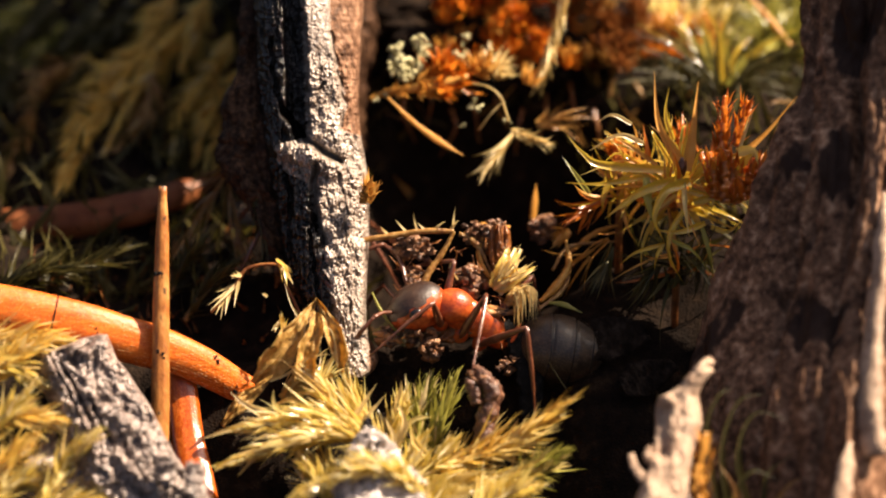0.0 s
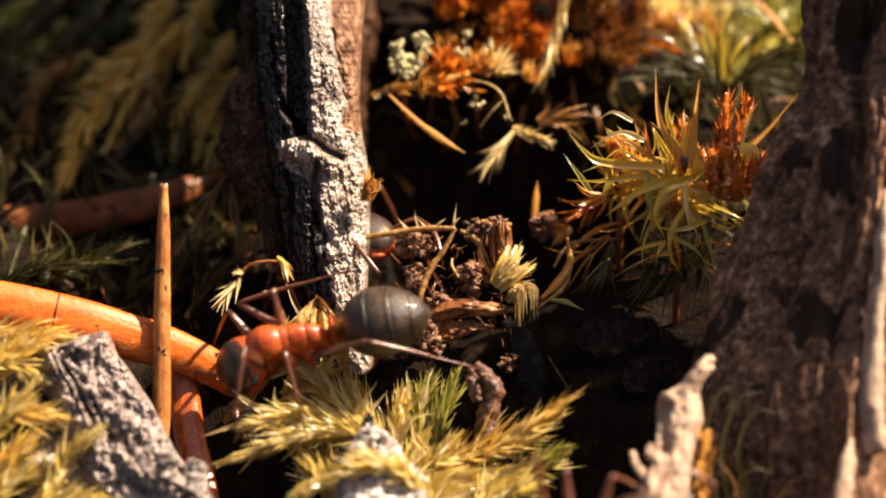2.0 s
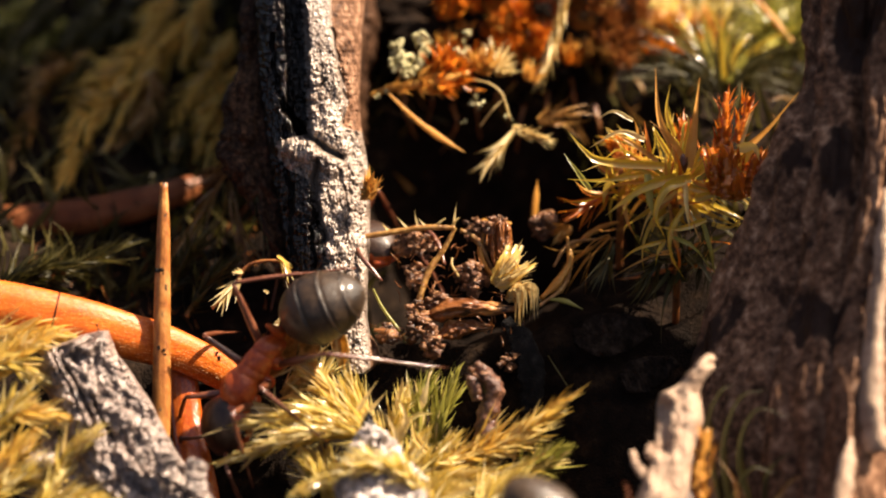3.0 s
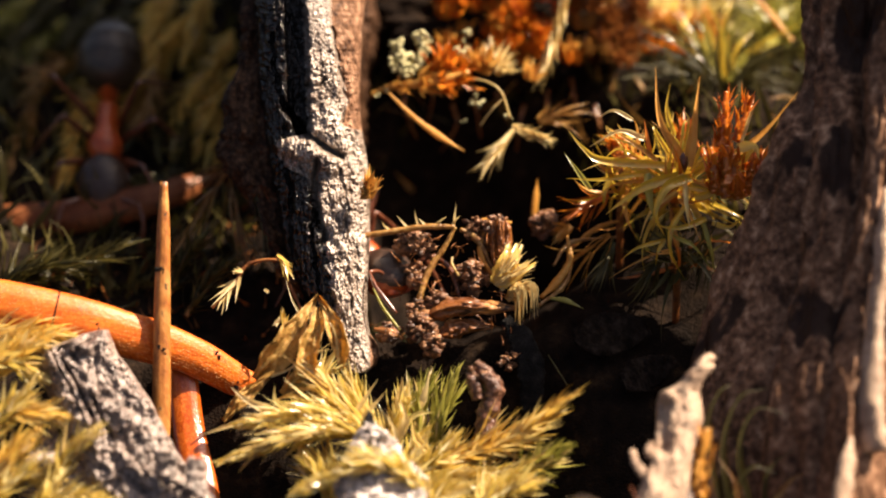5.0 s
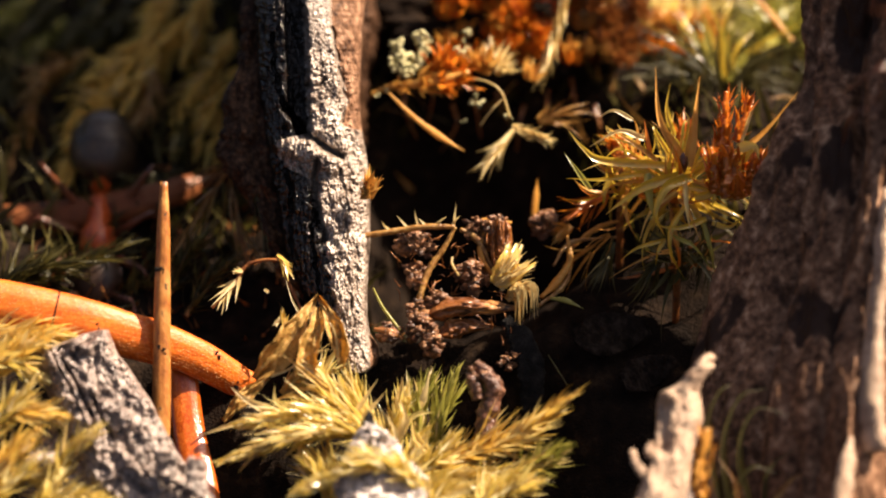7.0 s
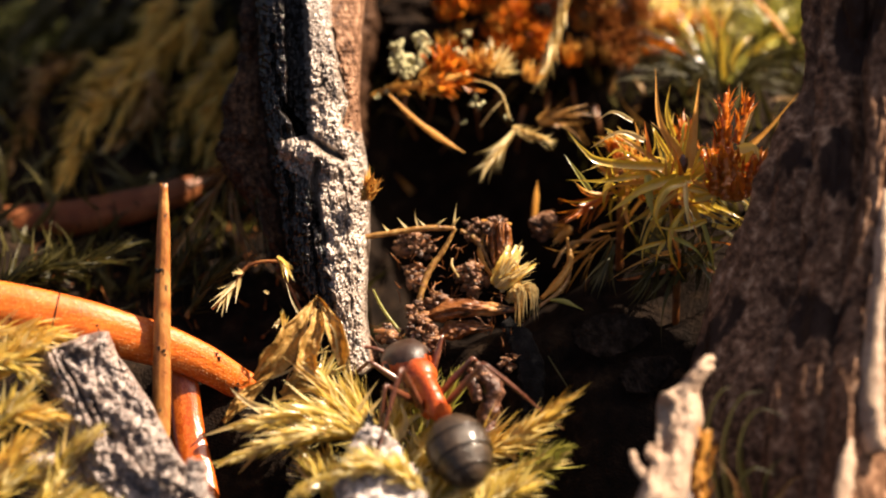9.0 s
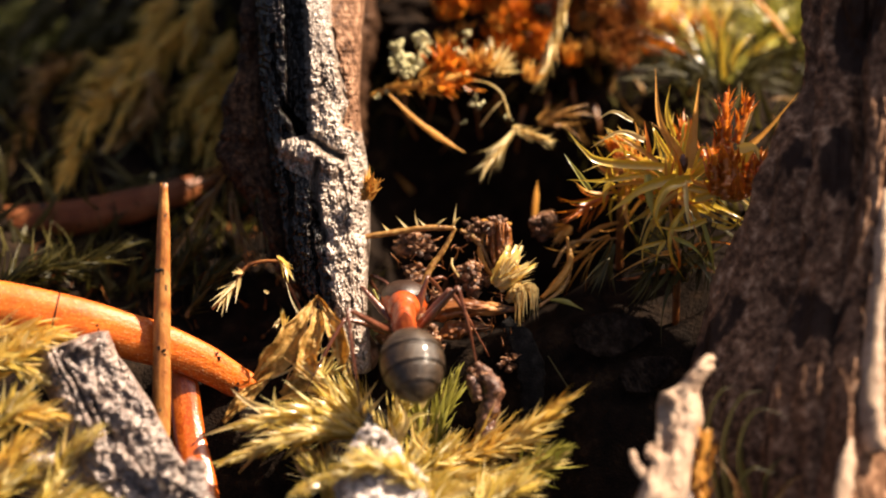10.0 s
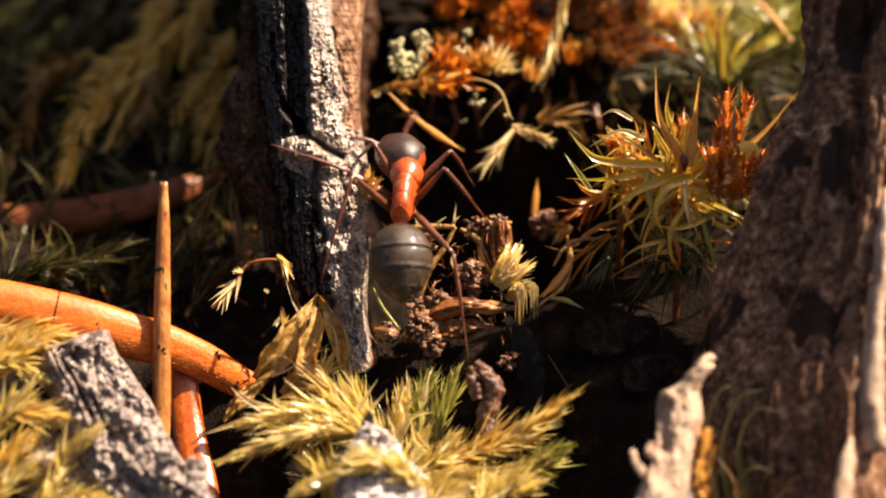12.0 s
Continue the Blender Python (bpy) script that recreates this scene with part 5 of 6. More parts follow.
# A dark colour on this sunlit straw takes the place of shade.
strand("straw", [at(3.32, -3.34, 0.4), at(3.59, -3.77, 0.2), at(3.93, -4.3, 0)], [0.015, 0.022, 0.015], MOSS_SHADE, "thin straw coloured dark for shade", "straw")
strand("rootlet", [at(-2.21, -1.23, 0.9), at(-1.89, -1.86, 0.8), at(-1.36, -2.57, 0.7)], [0.03, 0.05, 0.05], MOSS_GREEN, "thin bent stalk of greenish-yellow moss", "stem")
for k, (q, m_, r) in enumerate(((at(0.55, 0.64, 2), at(1.09, 0.29, 1.9), at(1.62, -0.7, 1.7)), (at(1.71, -1.05, 1.5), at(1.18, -0.16, 1.8), at(1.32, 0.64, 2)), (at(3.05, -1.77, 1.2), at(3.86, -1.05, 1.8), at(4.12, 0.2, 2.6)), (at(4.04, 0.02, 2.4), at(4.84, 0.64, 2.8), at(5.64, 0.91, 3)),
                                (at(3.5, -0.52, 1.8), at(4.04, 0.2, 2.2), at(5.46, 0.38, 2.6)), (at(2.16, 0.82, 2.4), at(1.36, 0.91, 2.3), at(0.55, 0.55, 2.2)))):
    strand("rootlet", [q, m_, r], [0.06, 0.1, 0.04], STRAW_ORANGE if k % 2 else STEM, "reddish dry stem in the litter", "stem", 0.7, 0.4, 24, seed=k)

rnd = random.Random(77)
s = Shape()
for i in range(110):
    q = at(rnd.uniform(-1.4, 2.3), rnd.uniform(-2.9, 0.5), rnd.uniform(0.9, 2.2))
    v = Vector([rnd.gauss(0, 1) for _ in range(3)]).normalized()
    w = Vector([rnd.gauss(0, 1) for _ in range(3)]).normalized()
    le = rnd.uniform(0.25, 0.8) * MM
    s.tube(curve([q, q + v * le * 0.5 + w * le * 0.2, q + v * le], 6), [0.01, 0.02, 0.006], 5, 1, 0.3)
solo("litter_shreds", s, BRACT, at(0.5, -1, 1.4), "fine reddish root shreds in the litter", "litter", kind="stuff")
def fragment_face(a, b, u):
    return 0.3 * (1 - np.abs(2 * u - 1) ** 3).clip(0) ** 0.5 + 0.1 * grain(a, b, 7.0, 0.9, 3.0, 3, ridged) + 0.07 * grain(a, b, 6.0, 3.0, 5.0) - 0.2 * np.exp(-((u - 0.3 + 0.03 * np.sin(b * 5)) / 0.06) ** 2)


rows, fa, fb = relief([(-0.66, 1.61, 2.04), (-0.16, 1.5, 2.12), (0.2, 1.46, 2.2), (0.7, 1.5, 2.16), (0.88, 1.61, 2.04)], np.linspace((-0.66, -14)[0], (0.88, -14)[0], 90).tolist(), 50, lambda b: 1.8 + 0 * b, fragment_face, 0.3)
solo("bark_fragment", Shape().grid(rows, True, True), BRACT, rows[0][25], "upright brown fibrous fragment of bark", "bark chip")
fan = thing("dry_leaf", at(1.71, -1.2, 1.2), "pale yellow fan of ragged dry moss leaves", "dry leaf")
rnd = random.Random(21)
for k in range(11):
    f = k / 10
    q = at(2.89, -0.62, 1.2).lerp(at(2.21, 0.2, 1.5), f) + way(rnd.uniform(-0.3, 0.25), rnd.uniform(-0.3, 0.25), rnd.uniform(-0.2, 0.2)) * MM
    p = at(1.64, -1.16, 1.2) + way(rnd.uniform(0, 0.2), rnd.uniform(0, 0.15), 0) * MM
    long_leaf(fan, MOSS_ORANGE if k % 3 else STRAW, rnd.uniform(0.5, 0.95), p, p.lerp(q, 0.55) + way(rnd.uniform(-0.1, 0.1), rnd.uniform(-0.1, 0.1), rnd.uniform(-0.3, 0)) * MM, q, fold=rnd.uniform(0.1, 0.6), wave=0.5, blunt=0.15)
for k in range(26):
    q = at(2.93, -0.66, 1.1).lerp(at(2.14, 0.27, 1.4), rnd.random()) + way(rnd.uniform(-0.3, 0.3), rnd.uniform(-0.3, 0.3), rnd.uniform(-0.3, 0)) * MM
    p = at(1.64, -1.16, 1.1).lerp(q, rnd.uniform(0, 0.4))
    long_leaf(fan, STRAW, rnd.uniform(0.08, 0.2), p, p.lerp(q, 0.5) - DEEP * rnd.uniform(0, 0.3) * MM, q, name="shred")
hood = thing("dry_leaf", at(2.16, -1.5, 1.1), "pale folded tuft of dry moss bent downwards", "dry leaf")
for k in range(38):
    f = rnd.random()
    p = at(2.11, -1.52, 1.1) + way(rnd.uniform(-0.1, 0.1), rnd.uniform(-0.1, 0.1), 0) * MM
    q = at(2.32, -2.23, 0.8).lerp(at(3.14, -1.91, 0.8), f) + way(rnd.uniform(-0.1, 0.1), rnd.uniform(-0.3, 0.2), rnd.uniform(-0.1, 0.1)) * MM
    m_ = at(2.32, -1.2, 0.8).lerp(at(2.96, -1.12, 0.9), f) + way(rnd.uniform(-0.1, 0.1), rnd.uniform(-0.1, 0.12), rnd.uniform(-0.25, 0.1)) * MM
    long_leaf(hood, DRY_LEAF if k < 6 else STRAW, rnd.uniform(0.4, 0.6) if k < 6 else rnd.uniform(0.08, 0.2), p, m_ - DEEP * (0.1 * MM if k > 5 else 0), q, fold=rnd.uniform(0.1, 0.6), wave=0.3)
tuft(at(4.04, 0.73, 3.2), at(3.59, 0.38, 3), 14, 0.7, 0.2, STRAW_ORANGE, "small orange-yellow dry leaf", 163, 0.6)
for k, (q, r, n, le, wd, mt) in enumerate(((at(5.64, 0.73, 2.4), at(4.04, -0.52, 2), 14, 1.6, 0.12, STRAW_ORANGE), (at(5.29, 1.8, 2.6), at(3.86, 0.91, 2.4), 26, 1.3, 0.14, RUST), (at(5.46, 0.38, 2.2), at(4.93, -1.05, 1.8), 22, 1.5, 0.12, MOSS_SHADE),
                                            (at(6.18, 3.41, 2.6), at(5.29, 3.41, 2.6), 24, 1.0, 0.16, MOSS_ORANGE), (at(8.32, 0.38, 1.8), at(8.14, -1.05, 1.6), 26, 1.5, 0.14, MOSS_SHADE), (at(7.07, 0.02, 1.6), at(6.18, -1.23, 1.5), 26, 1.6, 0.14, MOSS_SHADE))):
    tuft(q, r, n, le, wd, mt, "loose curled moss leaves below the star moss", 190 + k, 0.6, 1.2, group="loose moss leaves", along=0.7)
ragged("husk", at(-2.43, 1.59, 0.6), at(-2.18, 2.27, 0.5), 0.42, STRAW_ORANGE, "small orange husk stuck to the splinter", 164, "")
strand("rootlet", [at(1.29, -6.41, -1.3), at(1.39, -5.25, -1.3), at(1.61, -4.48, -1.4), at(1.32, -3.95, -1.5), at(1.04, -3.55, -1.5)], [0.34, 0.32, 0.3, 0.26, 0.12], ROOT, "brown hooked root stub in the moss", "root", 1, 0.35, 34, 18)
strand("rootlet", [at(1.11, -4.73, -1.5), at(0.93, -4.2, -1.6), at(0.79, -3.91, -1.6)], [0.2, 0.2, 0.1], ROOT, "small pointed brown root tip", "root", 1, 0.6, 16)
# The leaf is dark; its colour also holds the hollow's shade.
strand("dark_leaf", [at(1.95, -2.21, 1.2), at(2.46, -2.84, 1), at(2.79, -3.91, 0.8), at(2.75, -5.16, 0.7)], [0.2, 0.4, 0.42, 0.3], BLACK, "dark curled leaf, coloured near black for shade", "dry leaf", 0.3, 0.3, 40, 24)
# Flakes whose dark colour replaces the shade on them.
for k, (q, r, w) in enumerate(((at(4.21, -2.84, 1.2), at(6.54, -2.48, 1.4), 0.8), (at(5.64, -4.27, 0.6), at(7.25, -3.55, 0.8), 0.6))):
    solo("bark_flake", slab_between(q, r, w, 0.08, 50, 44, 11.0 + k, 0.09, way(0.1, 0.6, -1), (0.45, 1, 0.85, 0.35)), FLAKE, r, "flake of bark, coloured dark for shade", "bark flake", "dark bark flakes")
def crumpled(name, points, width, mat, label, seed, cup=0.5, n=44, m=14):
    """A dry leaf along the points: cupped, wrinkled, with a ragged edge and some thickness."""
    line, rnd_ = curve(points, n), seed * 7.3
    top, low = [], []
    for i, p in enumerate(line):
        s = i / n
        d = (line[min(i + 1, n)] - line[max(i - 1, 0)]).normalized()
        u = d.cross(DEEP).normalized()
        f = u.cross(d).normalized()
        w = between(width, s)
        row = []
        for j in range(m + 1):
            x = 2 * j / m - 1
            e = x * w * (1 + 0.3 * fbm(s * 5 + rnd_, x * 0.7))
            h = cup * w * x * x + 0.16 * fbm(s * 4 + rnd_, x * 2, 1.0) + 0.05 * fbm(s * 16, x * 7, rnd_)
            row.append(p + (u * e - f * h) * MM)
        top.append(row)
        low.append([q + f * 0.03 * MM for q in row[::-1]])
    return solo(name, Shape().grid([t_ + l_ for t_, l_ in zip(top, low)], True, True), mat, line[0], label, "dry leaf", "crumpled dry leaves")


CL = "pale straw-coloured crumpled dry leaf in the moss"
crumpled("dry_leaf", [at(-5.93, -4.12, -0.5), at(-5.11, -3.23, -0.7), at(-4.5, -2.3, -0.6), at(-3.96, -1.48, -0.2)], [0.16, 0.42, 0.4, 0.2, 0.05], DRY_LEAF, CL, 5, 1.1)
crumpled("dry_leaf", [at(-3.18, -3.82, -0.6), at(-3.29, -2.84, -0.8), at(-3.57, -2.12, -0.6), at(-3.96, -1.46, -0.2)], [0.08, 0.24, 0.3, 0.14, 0.05], DRY_LEAF, CL, 6, 1.0)
crumpled("dry_leaf", [at(-4.36, -4.05, -0.9), at(-4.25, -3.23, -1.0), at(-4, -2.48, -0.8), at(-3.96, -1.86, -0.4)], [0.3, 0.36, 0.26, 0.06], DRY_LEAF, CL, 7, 1.2)
crumpled("bract", [at(-0.64, -2.16, 0.9), at(0.11, -1.91, 0.7), at(1.18, -1.86, 0.7), at(2.34, -1.86, 0.9)], [0.14, 0.3, 0.3, 0.22, 0.08], BRACT, "curled reddish-brown dry leaf sheath", 8, -0.9)
crumpled("bract", [at(-0.25, -2.77, 0.9), at(0.55, -2.48, 0.8), at(1.54, -2.45, 1)], [0.08, 0.32, 0.26, 0.06], BRACT, "shaded brown dry leaf", 9, -0.8)
cone = thing("dry_leaf_shreds", at(-5.07, -3.73, -0.3), "pale curled shreds of dry leaf by the splinter", "dry leaf")
for w, *pts in ((0.16, at(-4.71, -3.82, -1.0), at(-4.21, -3.3, -1.1), at(-3.36, -3.16, -1.1)), (0.14, at(-3.29, -3.55, -0.9), at(-3.46, -2.48, -1.0), at(-4, -2.12, -0.9)), (0.14, at(-5.07, -3.91, -1.0), at(-4.36, -3.55, -1.1), at(-3.5, -3.55, -1.1)),
                (0.12, at(-4.45, -2.16, 0.2), at(-4.77, -1.59, 0.3), at(-5, -0.84, 0.6)), (0.12, at(-5.43, -4.05, -1.0), at(-4.71, -3.7, -1.1), at(-3.82, -2.95, -1.0))):
    long_leaf(cone, STRAW, w, *pts, name="shred")
crumpled("dry_leaf", [at(-5.07, -4.62, -0.7), at(-4.36, -4.05, -0.7), at(-3.43, -3.82, -0.7)], [0.15, 0.42, 0.06], DRY_LEAF, CL, 2)
crumpled("dry_leaf", [at(-6.95, -5.43, -0.8), at(-6.32, -4.71, -0.8), at(-5.52, -4.05, -0.7)], [0.08, 0.26, 0.08], DRY_LEAF, CL, 3)
tuft(at(-5.07, -4.45, -0.5), at(-3.82, -2.84, -0.4), 26, 1.6, 0.12, STRAW, "thin pale dry moss leaves", 165, 0.6)
tuft(at(-4, -4.27, -0.7), at(-3.29, -3.2, -0.7), 24, 1.2, 0.12, MOSS, "thin pale moss leaves", 166, 0.6)
twiglet = thing("dry_moss_shoot", at(-4.36, -1.77, 1), "thin dry moss stem with pale yellow tips", "dry moss")
part("stem", Shape().tube(curve([at(-4.36, -2.12, 1), at(-4.89, -1.05, 1), at(-5.11, -0.38, 0.8), at(-6.14, -0.48, 0.8), at(-6.68, -1.23, 0.7), at(-7.3, -1.86, 0.6)], 40), [0.05, 0.06, 0.06, 0.06, 0.07, 0.05], 6, 1, 0.4), BRACT, twiglet)
for k, (q, r) in enumerate(((at(-6.41, -0.88, 0.7), at(-7.39, -1.91, 0.6)), (at(-6.32, -0.7, 0.7), at(-6.64, -0.73, 0.6)), (at(-5.25, -0.16, 0.8), at(-4.71, -0.84, 0.7)), (at(-4.98, -2.66, 0.4), at(-5.07, -1.86, 0.4)), (at(-5.07, -2.12, 0.4), at(-5.34, -2.39, 0.4)), (at(-5.52, -1.38, 0.8), at(-5.64, -1.27, 0.8)))):
    rnd = random.Random(170 + k)
    s = Shape()
    d = (r - q)
    for i in range(12):
        s.blade(q.lerp(r, rnd.random() * 0.6), d.normalized() + Vector([rnd.gauss(0, 0.25) for _ in range(3)]), way(0.3, 0.5, -1), d.length / MM * rnd.uniform(0.4, 0.8), 0.14, 0.5, 0.4, 4)
    part("leaf_tuft", s, MOSS_ORANGE if k in (2, 3) else STRAW, twiglet)

# pale torn wood close to the slab's foot
flake = thing("wood_flake", at(7.25, -8.2, -5), "pale torn flake of wood standing in the sun", "wood flake")
def flake_face(a, b, u):
    h = 0.55 * (1 - np.abs(2 * u - 1) ** 3).clip(0) ** 0.5 - 0.4 * u
    h = h - 0.45 * np.exp(-(off_line(a, b, [(6.93, -4.98), (7, -6.23)]) / 0.28) ** 2)
    return h + 0.16 * grain(a, b, 1.4, 0.9, 3.0) + 0.05 * grain(a, b, 5.0, 3.0, 6.0)


rows, fa, fb = relief([(-8.38, 5.86, 7.64), (-7.48, 6.23, 7.79), (-6.77, 6.57, 7.89), (-6.05, 6.71, 8.07), (-5.34, 6.75, 8.25), (-4.84, 6.75, 8.18), (-4.52, 6.86, 8.11), (-4.41, 7.18, 8.14), (-4.2, 7.5, 8.21), (-3.91, 7.71, 8.46), (-3.73, 7.93, 8.61), (-3.59, 8, 8.54),
                       (-3.45, 8.14, 8.64), (-3.27, 8.32, 8.5)], np.linspace((-8.38, -14)[0], (-3.3, -14)[0], 120).tolist(), 50, lambda b: -5.2 + 0.3 * (b + 5.5), flake_face, 0.25)
part("body", Shape().grid(rows, True, True), PALE_WOOD, flake)
part("prong", Shape().tube(curve([at(6.54, -7.3, -5.6), at(6.14, -6.8, -5.6), at(5.95, -6.34, -5.6)], 20), [0.22, 0.16, 0.1], 14, 0.6, 0.3), PALE_WOOD, flake)
part("prong", Shape().tube(curve([at(6.71, -6.59, -5.5), at(6.54, -6.41, -5.6), at(6.57, -6.09, -5.6)], 20), [0.2, 0.18, 0.1], 14, 0.6, 0.3), PALE_WOOD, flake)
ragged("withered_moss", at(8.11, -7.93, -5.3), at(8.36, -5.66, -5.3), 0.5, STRAW_ORANGE, "orange-yellow moss leaf beside the pale flake", 180, "")
solo("bark_chip", slab_between(at(7.34, -7.21, -5.4), at(7.52, -8.91, -5.4), 0.45, 0.2, 30, 30, 15.0, 0.12, way(0, 0.2, -1)), CHIP, at(7.52, -8.73, -5.4), "small grey chip before the pale flake", "bark chip")


# ---- ants ----
SIZE = 1.05
HIPS = [(0.75, 0.35, -0.45), (0.05, 0.38, -0.5), (-0.6, 0.36, -0.45)]
FEET = [(2.5, 2.2, -1.5), (0.0, 3.0, -1.5), (-3.3, 2.5, -1.5)]
FEMUR, SHIN = [1.65, 1.85, 2.4], [2.5, 2.8, 3.7]


def ellipsoid(s, c, size, turn=None, rough=0.04, level=4, pinch=None):
    n0 = len(s.v)
    s.blob((0, 0, 0), (1, 1, 1), rough, level, c[0] * 3.0)
    for i in range(n0, len(s.v)):
        v = s.v[i] / MM
        if pinch:
            v = pinch(v)
        v = Vector((v.x * size[0], v.y * size[1], v.z * size[2]))
        s.v[i] = ((turn @ v if turn else v) + Vector(c)) * MM
    return s


def hull(rings, boxy=2.2, seg=36):
    """A body plate through rings of (x, top, bottom, half width), in mm."""
    n, rows = 6 * (len(rings) - 1), []
    ends, sides = curve([r[:3] for r in rings], n), curve([(r[3], 0, 0) for r in rings], n)
    for i in range(n + 1):
        x, top, low = ends[i]
        wide = sides[i].x
        row = []
        for j in range(seg):
            a = 2 * math.pi * j / seg
            ca, sa = math.cos(a), math.sin(a)
            q = (abs(ca) ** boxy + abs(sa) ** boxy) ** (-1 / boxy)
            side = 1 - 0.16 * max(0.0, sa)
            row.append(Vector((x + 0.012 * fbm(x * 3, a), wide * ca * q * side, (top + low) / 2 + (top - low) / 2 * sa * q)) * MM)
        rows.append(row)
    return Shape().grid(rows, True, True)


def make_ant(label, size=SIZE):
    """A red wood ant that faces +x, its waist at the origin of the chest. Returns the ant, its head, its gaster and its legs."""
    ant = thing("ant", Vector((0, 0, 0)), label, "ant", "wood ants")
    ant.scale = (size, size, size)
    part("thorax", hull([(0.6, 0.52, -0.5, 0.4), (0.3, 0.6, -0.52, 0.42), (0.06, 0.6, -0.52, 0.41), (-0.08, 0.56, -0.52, 0.38), (-0.2, 0.57, -0.51, 0.39), (-0.5, 0.51, -0.5, 0.375),
                         (-0.62, 0.46, -0.5, 0.35), (-0.74, 0.46, -0.5, 0.365), (-0.98, 0.34, -0.49, 0.37), (-1.18, 0.08, -0.45, 0.32), (-1.3, -0.15, -0.4, 0.2)]), ANT_RED, ant)
    part("pronotum", hull([(1.3, 0.22, -0.12, 0.15), (1.2, 0.38, -0.26, 0.3), (1.02, 0.56, -0.36, 0.46), (0.75, 0.69, -0.4, 0.57), (0.48, 0.69, -0.36, 0.56), (0.26, 0.63, -0.24, 0.47),
                           (0.16, 0.57, -0.1, 0.4)]), ANT_RED, ant, "rounded front plate of the thorax")
    for k in range(3):
        for y in (1, -1):
            part("coxa", ellipsoid(Shape(), (HIPS[k][0], HIPS[k][1] * 0.75 * y, HIPS[k][2] + 0.02), (0.24, 0.19, 0.3), level=3), ANT_RED, ant)
    part("petiole", hull([(-1.15, -0.02, -0.38, 0.15), (-1.28, 0.2, -0.38, 0.22), (-1.38, 0.55, -0.36, 0.34), (-1.45, 0.62, -0.34, 0.32), (-1.5, 0.35, -0.34, 0.28), (-1.56, 0.0, -0.34, 0.18),
                          (-1.75, -0.06, -0.32, 0.16)], 1.5), ANT_RED, ant, "upright orange scale of the waist")
    # four plates of the gaster overlap, each a little wider than the next one's start
    def girth(x):
        x = max(0.0, min(1.0, x))
        r = (math.sin(math.pi * min(1, x * 1.02) ** 0.86) ** 0.52) if 0 < x < 0.98 else 0.0
        step = max(near(x, e - 0.012, 0.02) for e in (0.34, 0.6, 0.82)) - max(near(x, e + 0.016, 0.016) for e in (0.34, 0.6, 0.82))
        return r * (1 + 0.03 * step)
    rows = []
    for i in range(90):
        x = i / 89
        r = max(0.01, girth(x))
        rows.append([Vector((-2.76 * x, 1.08 * r * math.cos(a), 0.1 - 0.05 * x + 1.03 * r * math.sin(a))) * MM for a in (2 * math.pi * j / 48 for j in range(48))])
    gaster = part("gaster", Shape().grid(rows, True, True), ANT_DARK, ant, "dark grey-brown glossy gaster")
    for e in (0.34, 0.6, 0.82):
        r = girth(e - 0.012) * 0.994
        ring = [Vector((-2.76 * e, 1.08 * r * math.cos(a), 0.1 - 0.05 * e + 1.03 * r * math.sin(a))) * MM for a in (2 * math.pi * j / 48 for j in range(49))]
        part("segment_edge", Shape().tube(ring, [0.016], 6), ANT_EYE, gaster, "thin dark edge of a plate")
    rnd = random.Random(3)
    fuzz = Shape()
    for i in range(900):
        x, turn = rnd.uniform(0.12, 0.96), rnd.uniform(0, 2 * math.pi)
        r = girth(x)
        out = Vector((-1.6, math.cos(turn), math.sin(turn)))
        fuzz.blade(Vector((-2.76 * x, 1.08 * r * math.cos(turn), 0.1 - 0.05 * x + 1.03 * r * math.sin(turn))) * MM, out, Vector((1, 0.2, 0)), rnd.uniform(0.07, 0.15), 0.014, 0.3, 0.3, 2)
    part("hairs", fuzz, ANT_SEAM, gaster, "short pale bristles", kind="stuff")
    squash = lambda v: Vector((v.x, v.y * (1 - 0.25 * max(0, v.x) ** 2 - 0.1 * max(0, -v.x) ** 2), v.z * (1 - 0.1 * v.x)))
    skull = ellipsoid(Shape(), (0.64, 0, 0.0), (1.0, 0.85, 0.72), pinch=squash)
    head = part("head", skull, ANT_RED, ant, "red-orange head with a dark crown")
    crown, cap = Shape(), ellipsoid(Shape(), (0.64, 0, 0.0), (1.01, 0.86, 0.73), pinch=squash)
    crown.v = cap.v
    crown.f = [g for g in cap.f if all(cap.v[k].z / MM > 0.19 - 0.2 * max(0, cap.v[k].x / MM - 0.5) + 0.06 * fbm(cap.v[k].x / MM * 3, cap.v[k].y / MM * 3) for k in g)]
    part("crown", crown, ANT_CROWN, head, "dark crown of the head")
    for y in (-1, 1):
        part("eye", ellipsoid(Shape(), (0.5, 0.77 * y, 0.08), (0.22, 0.13, 0.17), level=3), ANT_EYE, head, "black compound eye")
        jaw = Shape().tube([Vector(q) * MM for q in ((1.2, 0.42 * y, -0.12), (1.5, 0.36 * y, -0.2), (1.68, 0.05 * y, -0.22))], [0.16, 0.13, 0.04], 8, 0.6)
        part("mandible", jaw, ANT_RED, head)
        feeler = Shape().tube(curve([Vector(q) * MM for q in ((1.05, 0.28 * y, 0.15), (1.35, 0.75 * y, 0.55), (1.55, 1.2 * y, 0.7))], 8), [0.065, 0.06, 0.07], 7)
        feeler.tube(curve([Vector(q) * MM for q in ((1.55, 1.2 * y, 0.7), (2.2, 1.35 * y, 0.45), (3.0, 1.15 * y, -0.1))], 16), [0.05, 0.07, 0.08, 0.05], 7, lumps=0.2)
        part("antenna", feeler, ANT_LEG, head)
    legs = []
